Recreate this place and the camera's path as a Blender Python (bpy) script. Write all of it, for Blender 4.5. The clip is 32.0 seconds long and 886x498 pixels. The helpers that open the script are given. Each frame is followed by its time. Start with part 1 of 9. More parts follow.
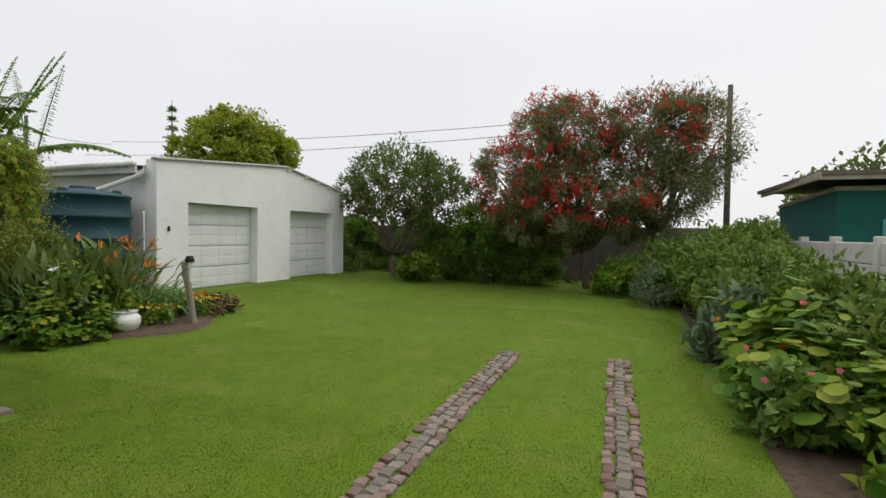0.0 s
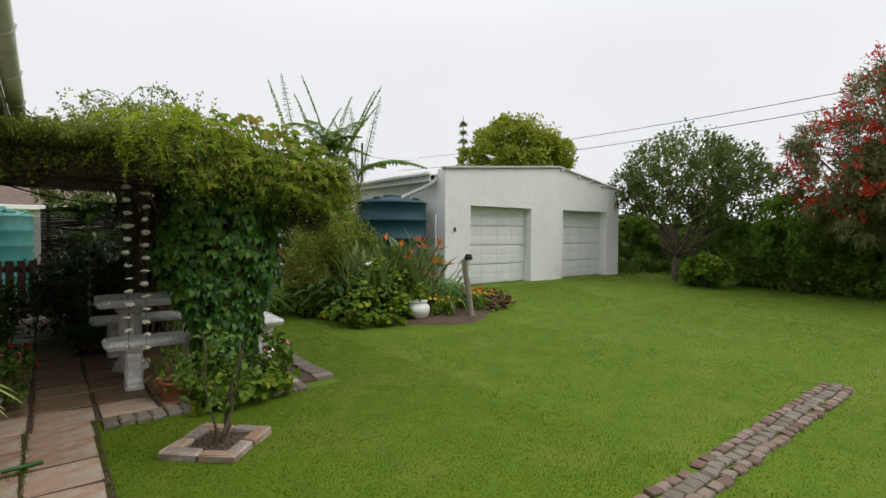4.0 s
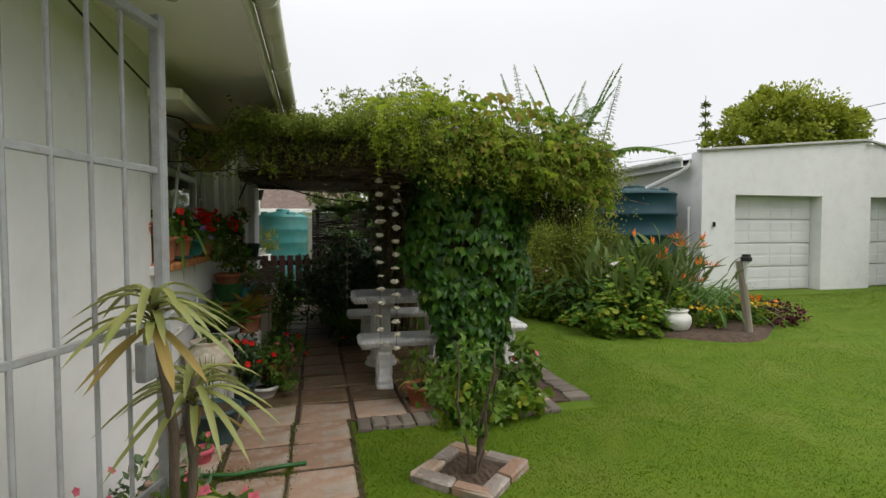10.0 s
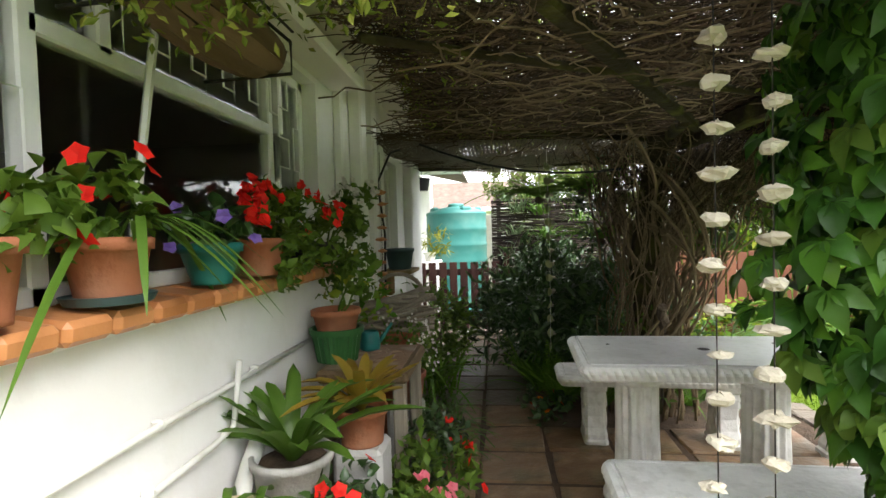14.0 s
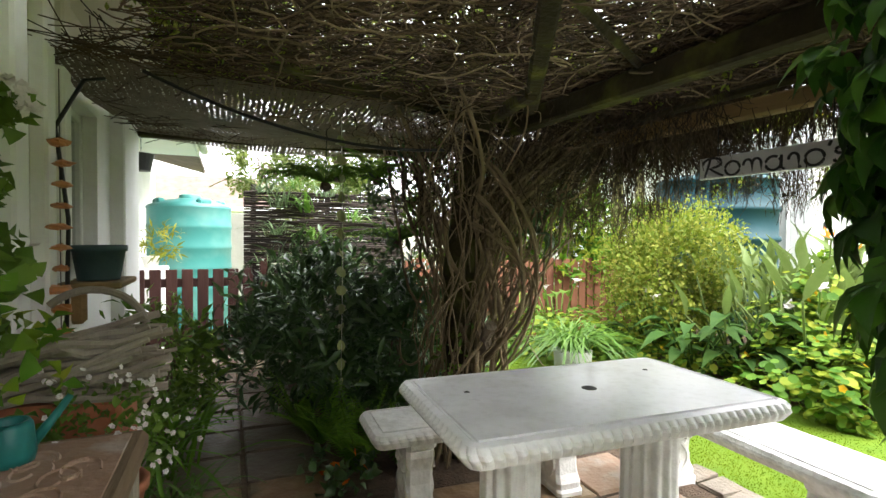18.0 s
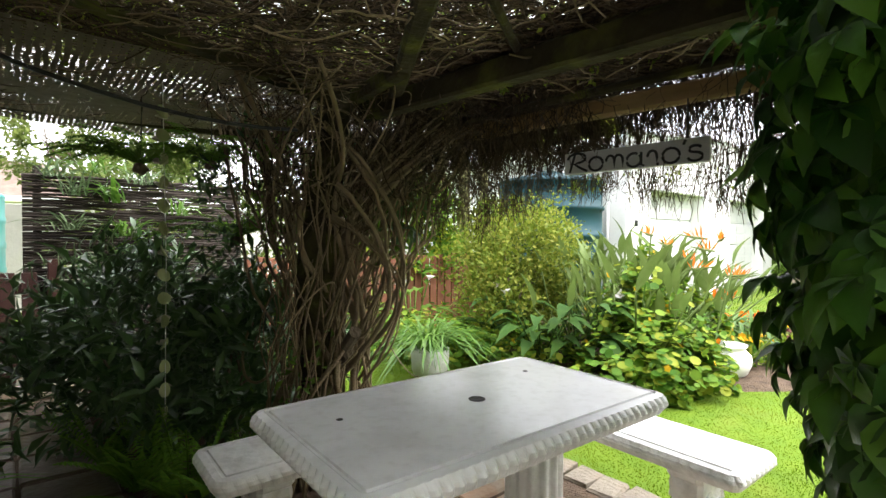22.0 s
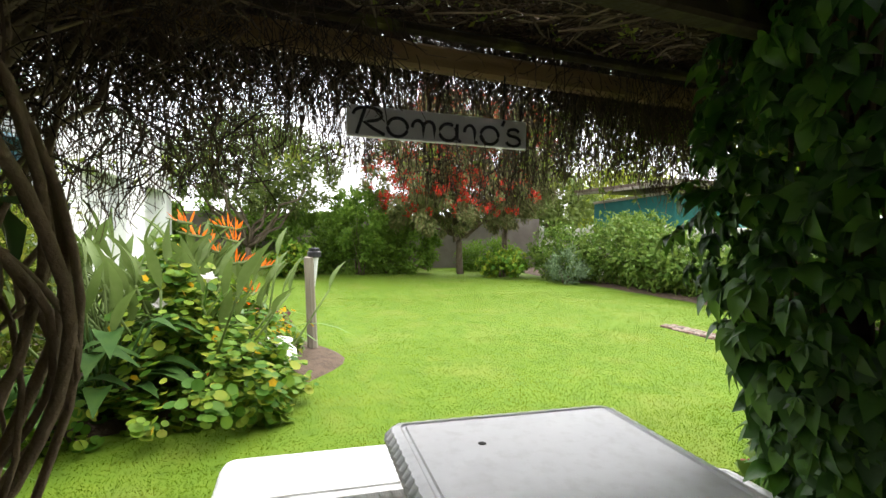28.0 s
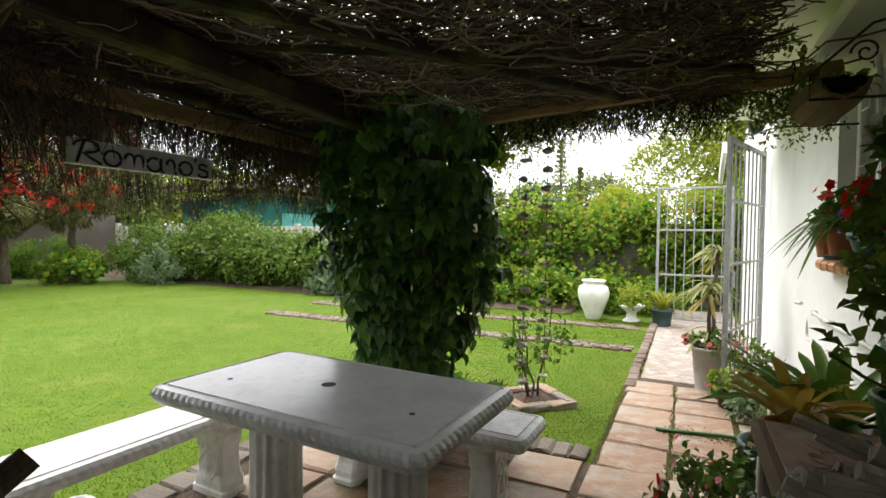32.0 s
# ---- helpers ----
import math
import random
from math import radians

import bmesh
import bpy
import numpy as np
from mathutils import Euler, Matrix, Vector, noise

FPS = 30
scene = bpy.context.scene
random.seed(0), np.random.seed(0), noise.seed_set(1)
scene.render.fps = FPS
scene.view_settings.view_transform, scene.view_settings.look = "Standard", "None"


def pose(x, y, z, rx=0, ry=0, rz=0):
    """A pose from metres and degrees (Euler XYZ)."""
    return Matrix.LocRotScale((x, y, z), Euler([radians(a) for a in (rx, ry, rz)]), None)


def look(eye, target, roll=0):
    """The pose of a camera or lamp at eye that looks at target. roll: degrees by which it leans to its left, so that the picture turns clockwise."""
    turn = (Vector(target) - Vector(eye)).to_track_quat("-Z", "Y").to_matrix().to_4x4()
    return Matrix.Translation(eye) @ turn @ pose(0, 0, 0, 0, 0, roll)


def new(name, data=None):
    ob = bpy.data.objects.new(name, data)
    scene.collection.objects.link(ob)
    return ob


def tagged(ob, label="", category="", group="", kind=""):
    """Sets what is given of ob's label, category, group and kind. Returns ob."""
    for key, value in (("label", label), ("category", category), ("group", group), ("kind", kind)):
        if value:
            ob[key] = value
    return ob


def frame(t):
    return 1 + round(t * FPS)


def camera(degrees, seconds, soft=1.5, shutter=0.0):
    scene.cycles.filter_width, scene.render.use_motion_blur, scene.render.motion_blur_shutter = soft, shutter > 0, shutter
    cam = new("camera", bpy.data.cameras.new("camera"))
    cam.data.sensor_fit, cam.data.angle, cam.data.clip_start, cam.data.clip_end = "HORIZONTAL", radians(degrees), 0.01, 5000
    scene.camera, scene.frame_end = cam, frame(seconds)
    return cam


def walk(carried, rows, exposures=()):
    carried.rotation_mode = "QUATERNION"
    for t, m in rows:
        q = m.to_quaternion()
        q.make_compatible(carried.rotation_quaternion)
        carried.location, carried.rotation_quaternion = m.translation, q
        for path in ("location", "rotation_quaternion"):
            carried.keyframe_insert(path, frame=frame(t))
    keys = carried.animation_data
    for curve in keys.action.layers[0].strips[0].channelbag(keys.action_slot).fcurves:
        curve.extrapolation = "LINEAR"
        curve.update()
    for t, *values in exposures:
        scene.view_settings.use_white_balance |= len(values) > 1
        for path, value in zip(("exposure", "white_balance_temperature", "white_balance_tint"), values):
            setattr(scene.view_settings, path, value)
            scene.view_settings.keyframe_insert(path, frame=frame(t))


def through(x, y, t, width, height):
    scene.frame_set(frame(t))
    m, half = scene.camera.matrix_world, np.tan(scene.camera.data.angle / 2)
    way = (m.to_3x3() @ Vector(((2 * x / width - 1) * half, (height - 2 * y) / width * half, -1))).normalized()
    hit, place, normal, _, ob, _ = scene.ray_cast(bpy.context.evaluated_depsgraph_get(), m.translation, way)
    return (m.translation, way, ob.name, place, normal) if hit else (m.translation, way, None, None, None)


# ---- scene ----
cam = camera(82.7, 32.0)
PATH = [
    (0, (0.653, -0.029, 1.513), (2.523, 0.678, 1.456), 0.9),
    (0.5, (0.769, -0.009, 1.5), (2.582, 0.833, 1.441), 0.9),
    (1, (0.865, 0.034, 1.51), (2.617, 0.997, 1.447), 0.7),
    (1.5, (0.907, 0.023, 1.503), (2.586, 1.108, 1.439), 0.7),
    (2, (0.939, -0.024, 1.507), (2.534, 1.181, 1.443), 0.6),
    (2.5, (0.942, -0.06, 1.508), (2.448, 1.255, 1.443), 0.6),
    (3, (0.946, -0.073, 1.506), (2.361, 1.338, 1.44), 0.4),
    (3.5, (0.931, -0.033, 1.501), (2.257, 1.463, 1.434), 0.5),
    (4, (0.915, 0.011, 1.494), (2.161, 1.575, 1.426), 0.4),
    (4.5, (0.905, 0.052, 1.499), (2.084, 1.666, 1.43), 0.4),
    (6.5, (0.849, 0.071, 1.5), (1.811, 1.823, 1.428), 0.3),
    (7, (0.851, 0.068, 1.496), (1.76, 1.848, 1.425), 0.2),
    (7.5, (0.865, 0.067, 1.488), (1.721, 1.873, 1.417), 0.1),
    (8, (0.883, 0.059, 1.482), (1.692, 1.886, 1.414), 0.0),
    (8.5, (0.914, 0.067, 1.479), (1.695, 1.907, 1.41), 0.0),
    (9, (0.92, 0.241, 1.469), (1.647, 2.103, 1.395), 0.0),
    (9.5, (0.926, 0.525, 1.475), (1.562, 2.419, 1.398), -0.0),
    (10, (0.973, 0.858, 1.46), (1.461, 2.796, 1.382), -0.1),
    (10.5, (0.996, 1.197, 1.496), (1.343, 3.164, 1.403), 0.1),
    (11, (0.977, 1.557, 1.476), (1.258, 3.535, 1.389), 0.1),
    (11.5, (0.992, 1.879, 1.445), (1.159, 3.87, 1.358), -0.0),
    (12, (1.009, 2.247, 1.433), (1.065, 4.244, 1.347), -0.6),
    (12.5, (0.991, 2.625, 1.405), (0.905, 4.621, 1.324), -0.9),
    (13, (0.955, 2.959, 1.386), (0.775, 4.95, 1.311), -1.1),
    (13.5, (0.959, 3.294, 1.409), (0.748, 5.282, 1.338), -1.8),
    (15.5, (0.823, 4.294, 1.368), (0.769, 6.293, 1.323), 0.4),
    (16, (0.852, 4.475, 1.373), (0.969, 6.472, 1.329), 0.4),
    (16.5, (0.844, 4.568, 1.364), (1.184, 6.538, 1.324), 0.5),
    (17, (0.811, 4.63, 1.36), (1.339, 6.558, 1.322), 0.5),
    (17.5, (0.774, 4.67, 1.348), (1.447, 6.553, 1.306), 0.4),
    (18, (0.743, 4.717, 1.333), (1.529, 6.555, 1.288), 0.4),
    (18.5, (0.732, 4.77, 1.323), (1.621, 6.56, 1.271), 0.3),
    (19, (0.749, 4.833, 1.308), (1.721, 6.58, 1.256), 0.3),
    (19.5, (0.804, 4.895, 1.309), (1.82, 6.617, 1.255), 0.3),
    (20, (0.822, 4.938, 1.315), (1.887, 6.63, 1.26), 0.4),
    (20.5, (0.816, 4.973, 1.322), (1.943, 6.625, 1.269), 0.4),
    (21, (0.807, 4.989, 1.325), (1.997, 6.596, 1.272), 0.5),
    (21.5, (0.801, 5.01, 1.327), (2.057, 6.565, 1.274), 0.5),
    (22, (0.796, 5.024, 1.321), (2.106, 6.533, 1.269), 0.4),
    (22.5, (0.786, 5.047, 1.319), (2.139, 6.519, 1.264), 0.5),
    (23, (0.782, 5.064, 1.319), (2.156, 6.516, 1.265), 0.4),
    (23.5, (0.818, 5.111, 1.332), (2.216, 6.54, 1.279), 0.4),
    (24, (0.979, 5.189, 1.358), (2.383, 6.612, 1.294), 0.1),
    (24.5, (1.148, 5.315, 1.345), (2.595, 6.697, 1.285), 0.4),
    (26.5, (1.285, 6.02, 1.285), (3.222, 6.513, 1.22), 0.0),
    (27, (1.283, 6.28, 1.28), (3.281, 6.355, 1.218), 0.4),
    (27.5, (1.221, 6.522, 1.309), (3.195, 6.21, 1.24), 0.7),
    (28, (1.21, 6.792, 1.311), (3.102, 6.149, 1.242), 0.9),
    (28.5, (1.222, 7.023, 1.3), (2.984, 6.079, 1.233), 0.9),
    (29, (1.144, 7.199, 1.293), (2.784, 6.056, 1.228), 0.9),
    (29.5, (1.034, 7.306, 1.295), (2.557, 6.011, 1.232), 0.7),
    (30, (0.94, 7.396, 1.314), (2.331, 5.96, 1.251), 0.6),
    (30.5, (0.896, 7.49, 1.33), (2.155, 5.937, 1.266), 0.7),
    (31, (0.838, 7.566, 1.346), (1.964, 5.914, 1.282), 0.6),
    (31.5, (0.791, 7.628, 1.358), (1.791, 5.898, 1.293), 0.7),
    (32, (0.735, 7.7, 1.373), (1.607, 5.901, 1.308), 0.6),
]
walk(cam, [(t, look(eye, target, roll)) for t, eye, target, roll in PATH],
     exposures=[(0, -0.1), (9, -0.05), (10.5, 0.15), (11.5, 0.7), (12.5, 1.15), (13.5, 1.65), (15.5, 2.85), (16.5, 2.85), (18, 2.4), (22, 2.08), (24.5, 2.0), (27, 1.6), (29, 1.6), (30, 1.55), (32, 1.25)])

# ---- light: a bright overcast day ----
world = bpy.data.worlds.new("overcast_sky")
scene.world = world
world.use_nodes = True
wn, wl = world.node_tree.nodes, world.node_tree.links
sky = wn.new("ShaderNodeTexSky")
sky.sky_type, sky.sun_disc = "NISHITA", False
sky.sun_elevation, sky.sun_rotation = radians(51), radians(128)
sky.air_density, sky.dust_density, sky.ozone_density = 1.0, 4.0, 1.0
scaled = wn.new("ShaderNodeVectorMath")
scaled.operation = "SCALE"
scaled.inputs["Scale"].default_value = 0.1
cloud = wn.new("ShaderNodeTexNoise")
cloud.inputs["Scale"].default_value, cloud.inputs["Detail"].default_value = 1.6, 4
tone = wn.new("ShaderNodeValToRGB")
tone.color_ramp.elements[0].position, tone.color_ramp.elements[1].position = 0.25, 0.75
tone.color_ramp.elements[0].color, tone.color_ramp.elements[1].color = (0.8, 0.81, 0.84, 1), (0.88, 0.88, 0.89, 1)
veil = wn.new("ShaderNodeMix")
veil.data_type = "RGBA"
veil.inputs["Factor"].default_value = 0.92
wl.new(sky.outputs["Color"], scaled.inputs[0])
wl.new(cloud.outputs["Fac"], tone.inputs["Fac"])
wl.new(scaled.outputs[0], veil.inputs["A"])
wl.new(tone.outputs["Color"], veil.inputs["B"])
wl.new(veil.outputs["Result"], wn["Background"].inputs["Color"])
# an overcast sky is brightest overhead
way = wn.new("ShaderNodeTexCoord")
split = wn.new("ShaderNodeSeparateXYZ")
lift = wn.new("ShaderNodeMapRange")
lift.interpolation_type = "SMOOTHSTEP"
lift.inputs["From Min"].default_value, lift.inputs["From Max"].default_value = 0.3, 1.0
lift.inputs["To Min"].default_value, lift.inputs["To Max"].default_value = 1.12, 2.45
wl.new(way.outputs["Generated"], split.inputs[0])
wl.new(split.outputs["Z"], lift.inputs["Value"])
wl.new(lift.outputs["Result"], wn["Background"].inputs["Strength"])
sun = new("sun", bpy.data.lights.new("sun", "SUN"))
sun.data.energy, sun.data.angle, sun.data.color = 1.25, radians(40), (1, 0.97, 0.93)
sun.matrix_basis = look((0, 0, 22), (-14, 11, 0))

# ---- materials ----
def material(name, colours, rough=0.8, scale=6.0, bump=0.2, bump_scale=40.0, metal=0.0, vary=0.0, stains=None, spec=0.3, island=False, sheen=False, through=0.0, stretch=(1, 1, 1)):
    """A surface whose colour wanders between the given ones at two scales, with fine relief.
    vary: how far pieces differ from one another. stains: (colour, scale, amount). through: share of light that passes a leaf."""
    m = bpy.data.materials.new(name)
    m.use_nodes = True
    nt = m.node_tree
    n, link = nt.nodes, nt.links
    bsdf = n["Principled BSDF"]
    co = n.new("ShaderNodeTexCoord")
    mp = n.new("ShaderNodeMapping")
    mp.inputs["Scale"].default_value = stretch
    link.new(co.outputs["Object"], mp.inputs["Vector"])
    tex = n.new("ShaderNodeTexNoise")
    tex.inputs["Scale"].default_value, tex.inputs["Detail"].default_value, tex.inputs["Roughness"].default_value = scale, 6, 0.6
    link.new(mp.outputs["Vector"], tex.inputs["Vector"])
    ramp = n.new("ShaderNodeValToRGB")
    ramp.color_ramp.elements[0].position, ramp.color_ramp.elements[1].position = 0.3, 0.7
    ramp.color_ramp.elements[0].color = (*colours[0], 1)
    ramp.color_ramp.elements[1].color = (*colours[-1], 1)
    for k, c in enumerate(colours[1:-1]):
        e = ramp.color_ramp.elements.new(0.3 + 0.4 * (k + 1) / (len(colours) - 1))
        e.color = (*c, 1)
    fac = tex.outputs["Fac"]
    if vary or island:
        if island:
            src = n.new("ShaderNodeNewGeometry").outputs["Random Per Island"]
        else:
            src = n.new("ShaderNodeObjectInfo").outputs["Random"]
        mix = n.new("ShaderNodeMix")
        mix.inputs["Factor"].default_value = vary or 0.6
        link.new(fac, mix.inputs["A"])
        spread = n.new("ShaderNodeMapRange")
        spread.inputs["To Min"].default_value, spread.inputs["To Max"].default_value = 0.22, 0.78
        link.new(src, spread.inputs["Value"])
        link.new(spread.outputs["Result"], mix.inputs["B"])
        fac = mix.outputs["Result"]
    link.new(fac, ramp.inputs["Fac"])
    colour = ramp.outputs["Color"]
    if stains:
        for sc, size, amount in stains:
            st = n.new("ShaderNodeTexNoise")
            st.inputs["Scale"].default_value, st.inputs["Detail"].default_value = size, 8
            link.new(mp.outputs["Vector"], st.inputs["Vector"])
            edge = n.new("ShaderNodeMapRange")
            edge.inputs["From Min"].default_value, edge.inputs["From Max"].default_value = 0.5, 0.72
            edge.inputs["To Max"].default_value = amount
            link.new(st.outputs["Fac"], edge.inputs["Value"])
            mx = n.new("ShaderNodeMix")
            mx.data_type = "RGBA"
            link.new(edge.outputs["Result"], mx.inputs["Factor"])
            link.new(colour, mx.inputs["A"])
            mx.inputs["B"].default_value = (*sc, 1)
            colour = mx.outputs["Result"]
    link.new(colour, bsdf.inputs["Base Color"])
    bsdf.inputs["Roughness"].default_value = rough
    bsdf.inputs["Metallic"].default_value = metal
    bsdf.inputs["Specular IOR Level"].default_value = spec
    if bump:
        fine = n.new("ShaderNodeTexNoise")
        fine.inputs["Scale"].default_value, fine.inputs["Detail"].default_value = bump_scale, 5
        link.new(mp.outputs["Vector"], fine.inputs["Vector"])
        bp = n.new("ShaderNodeBump")
        bp.inputs["Strength"].default_value, bp.inputs["Distance"].default_value = bump, 0.02
        link.new(fine.outputs["Fac"], bp.inputs["Height"])
        link.new(bp.outputs["Normal"], bsdf.inputs["Normal"])
    if through:
        tr = n.new("ShaderNodeBsdfTranslucent")
        link.new(colour, tr.inputs["Color"])
        mixs = n.new("ShaderNodeMixShader")
        mixs.inputs["Fac"].default_value = through
        link.new(bsdf.outputs[0], mixs.inputs[1])
        link.new(tr.outputs[0], mixs.inputs[2])
        link.new(mixs.outputs[0], n["Material Output"].inputs["Surface"])
    return m


def leaf_material(name, colours, rough=0.55, through=0.3, spec=0.18):
    return material(name, colours, rough, scale=9, bump=0.1, bump_scale=60, vary=0.75, island=True, through=through, spec=spec)


M = {}
M["plaster"] = material("white_painted_plaster", [(0.79, 0.785, 0.76), (0.86, 0.855, 0.84)], 0.75, 1.2, 0.12, 25, stains=[((0.66, 0.65, 0.6), 2.2, 0.3), ((0.7, 0.68, 0.62), 9, 0.25)])
M["plaster_garage"] = material("weathered_white_plaster", [(0.7, 0.7, 0.68), (0.8, 0.8, 0.78)], 0.75, 0.8, 0.15, 18, stains=[((0.5, 0.5, 0.48), 1.6, 0.3), ((0.4, 0.4, 0.37), 5, 0.15)])
M["soffit"] = material("cream_soffit_paint", [(0.82, 0.81, 0.7), (0.88, 0.87, 0.78)], 0.6, 1.5, 0.05, 20)
M["gutter"] = material("cream_gutter_paint", [(0.6, 0.59, 0.5), (0.7, 0.69, 0.62)], 0.45, 3, 0.08, 30, stains=[((0.25, 0.26, 0.16), 6, 0.5)])
M["white_paint"] = material("white_gloss_paint", [(0.72, 0.72, 0.7), (0.82, 0.82, 0.8)], 0.35, 4, 0.06, 30, stains=[((0.5, 0.5, 0.46), 7, 0.3)])
M["door_white"] = material("white_garage_door_paint", [(0.62, 0.63, 0.62), (0.71, 0.71, 0.7)], 0.4, 2, 0.05, 40)
M["cement"] = material("white_painted_concrete", [(0.7, 0.7, 0.69), (0.82, 0.82, 0.8)], 0.42, 5, 0.25, 45, stains=[((0.4, 0.39, 0.36), 8, 0.45), ((0.3, 0.29, 0.25), 22, 0.3)], spec=0.4)
M["cement_top"] = material("polished_white_table_top", [(0.72, 0.72, 0.73), (0.82, 0.82, 0.82)], 0.2, 3.5, 0.05, 12, stains=[((0.48, 0.47, 0.46), 4, 0.35), ((0.4, 0.38, 0.35), 30, 0.2)], spec=0.5)
M["slab"] = material("terracotta_paving", [(0.21, 0.125, 0.08), (0.31, 0.205, 0.14), (0.42, 0.315, 0.23)], 0.8, 5, 0.5, 30, vary=0.55, stains=[((0.13, 0.11, 0.08), 5, 0.6), ((0.42, 0.4, 0.35), 9, 0.5)])
M["slab_pale"] = material("worn_pale_paving", [(0.2, 0.165, 0.14), (0.31, 0.265, 0.225)], 0.85, 5, 0.6, 30, vary=0.4, stains=[((0.17, 0.14, 0.1), 6, 0.6), ((0.4, 0.27, 0.2), 3, 0.6), ((0.56, 0.52, 0.47), 9, 0.6)])
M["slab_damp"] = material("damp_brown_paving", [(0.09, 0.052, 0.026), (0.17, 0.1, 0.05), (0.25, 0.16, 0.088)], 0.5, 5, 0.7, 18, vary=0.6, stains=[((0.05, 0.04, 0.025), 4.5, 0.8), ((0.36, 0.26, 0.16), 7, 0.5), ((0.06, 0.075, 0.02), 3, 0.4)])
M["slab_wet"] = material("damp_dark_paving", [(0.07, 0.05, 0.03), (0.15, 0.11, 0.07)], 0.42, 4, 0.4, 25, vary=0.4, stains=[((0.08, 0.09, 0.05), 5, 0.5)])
M["brick"] = material("worn_red_brick_paver", [(0.12, 0.075, 0.057), (0.18, 0.12, 0.092), (0.22, 0.175, 0.145)], 0.9, 8, 0.6, 40, vary=0.7, stains=[((0.2, 0.19, 0.16), 9, 0.6), ((0.07, 0.08, 0.03), 5, 0.5)])
M["cobble"] = material("grey_cobble_paver", [(0.12, 0.1, 0.08), (0.2, 0.175, 0.14)], 0.9, 8, 0.6, 40, vary=0.6, stains=[((0.16, 0.12, 0.09), 9, 0.6)])
M["soil"] = material("dark_garden_soil", [(0.05, 0.034, 0.022), (0.11, 0.075, 0.05)], 0.95, 14, 0.9, 60)
M["lawn"] = material("short_lawn_ground", [(0.06, 0.112, 0.002), (0.075, 0.13, 0.002), (0.09, 0.14, 0.003)], 0.95, 5, 0.15, 160, stains=[((0.13, 0.15, 0.02), 1.3, 0.5)])
M["grass"] = material("grass_blades", [(0.06, 0.115, 0.001), (0.085, 0.145, 0.002), (0.115, 0.165, 0.003)], 0.9, scale=0.9, bump=0, vary=0.22, island=True, through=0.5, spec=0.03, stains=[((0.165, 0.19, 0.006), 1.1, 0.6), ((0.2, 0.185, 0.03), 2.6, 0.45)])
M["far_ground"] = material("far_ground", [(0.07, 0.09, 0.035), (0.11, 0.12, 0.06)], 0.95, 0.3, 0.2, 3)
M["steel"] = material("galvanised_steel", [(0.3, 0.31, 0.32), (0.42, 0.43, 0.44)], 0.5, 12, 0.1, 60, metal=0.5, stains=[((0.25, 0.2, 0.16), 20, 0.3)])
M["grey_paint"] = material("grey_gate_paint", [(0.27, 0.28, 0.28), (0.36, 0.37, 0.37)], 0.5, 12, 0.15, 60, stains=[((0.24, 0.15, 0.09), 25, 0.35)])
M["black"] = material("black_plastic", [(0.012, 0.012, 0.013), (0.025, 0.025, 0.026)], 0.45, 8, 0.08, 40)
M["iron"] = material("black_wrought_iron", [(0.014, 0.013, 0.012), (0.035, 0.03, 0.026)], 0.6, 20, 0.3, 80)
M["terracotta"] = material("terracotta_pot", [(0.28, 0.095, 0.045), (0.42, 0.16, 0.08)], 0.8, 6, 0.25, 40, stains=[((0.42, 0.28, 0.2), 5, 0.25), ((0.14, 0.08, 0.05), 9, 0.35)])
M["glaze"] = material("old_cream_glaze", [(0.5, 0.44, 0.33), (0.66, 0.61, 0.51)], 0.55, 7, 0.35, 35, stains=[((0.5, 0.3, 0.16), 11, 0.85), ((0.3, 0.26, 0.18), 18, 0.6)])
M["white_pot"] = material("white_glazed_pot", [(0.66, 0.65, 0.6), (0.76, 0.75, 0.71)], 0.4, 5, 0.1, 30, stains=[((0.4, 0.38, 0.3), 7, 0.4)])
M["cement_pot"] = material("grey_cement_pot", [(0.38, 0.37, 0.35), (0.52, 0.51, 0.49)], 0.85, 6, 0.35, 40, stains=[((0.25, 0.24, 0.2), 6, 0.4)])
M["green_pot"] = material("ribbed_green_plastic", [(0.02, 0.085, 0.025), (0.04, 0.13, 0.035)], 0.4, 6, 0.1, 40)
M["teal_pot"] = material("teal_plastic", [(0.012, 0.11, 0.1), (0.02, 0.16, 0.14)], 0.4, 6, 0.1, 40)
M["slate_pot"] = material("slate_blue_plastic", [(0.03, 0.06, 0.062), (0.05, 0.09, 0.09)], 0.5, 6, 0.1, 40)
M["blue_pot"] = material("blue_plastic", [(0.012, 0.1, 0.2), (0.02, 0.16, 0.28)], 0.4, 6, 0.1, 40)
M["tank_teal"] = material("pale_teal_tank_plastic", [(0.045, 0.22, 0.205), (0.075, 0.27, 0.25)], 0.4, 1.5, 0.05, 20, stains=[((0.3, 0.45, 0.4), 2, 0.3)])
M["tank_blue"] = material("dark_blue_green_tank_plastic", [(0.006, 0.036, 0.046), (0.011, 0.052, 0.064)], 0.6, 1.5, 0.05, 20)
M["pvc"] = material("white_plastic_pipe", [(0.62, 0.62, 0.58), (0.74, 0.74, 0.71)], 0.45, 5, 0.06, 30, stains=[((0.4, 0.38, 0.3), 8, 0.4)])
M["sill"] = material("orange_quarry_tile", [(0.45, 0.17, 0.06), (0.6, 0.27, 0.11)], 0.4, 9, 0.15, 30, vary=0.5, stains=[((0.3, 0.13, 0.06), 8, 0.4)])
M["glass"] = bpy.data.materials.new("window_glass")
M["glass"].use_nodes = True
gb = M["glass"].node_tree.nodes["Principled BSDF"]
gb.inputs["Base Color"].default_value = (0.95, 0.97, 0.96, 1)
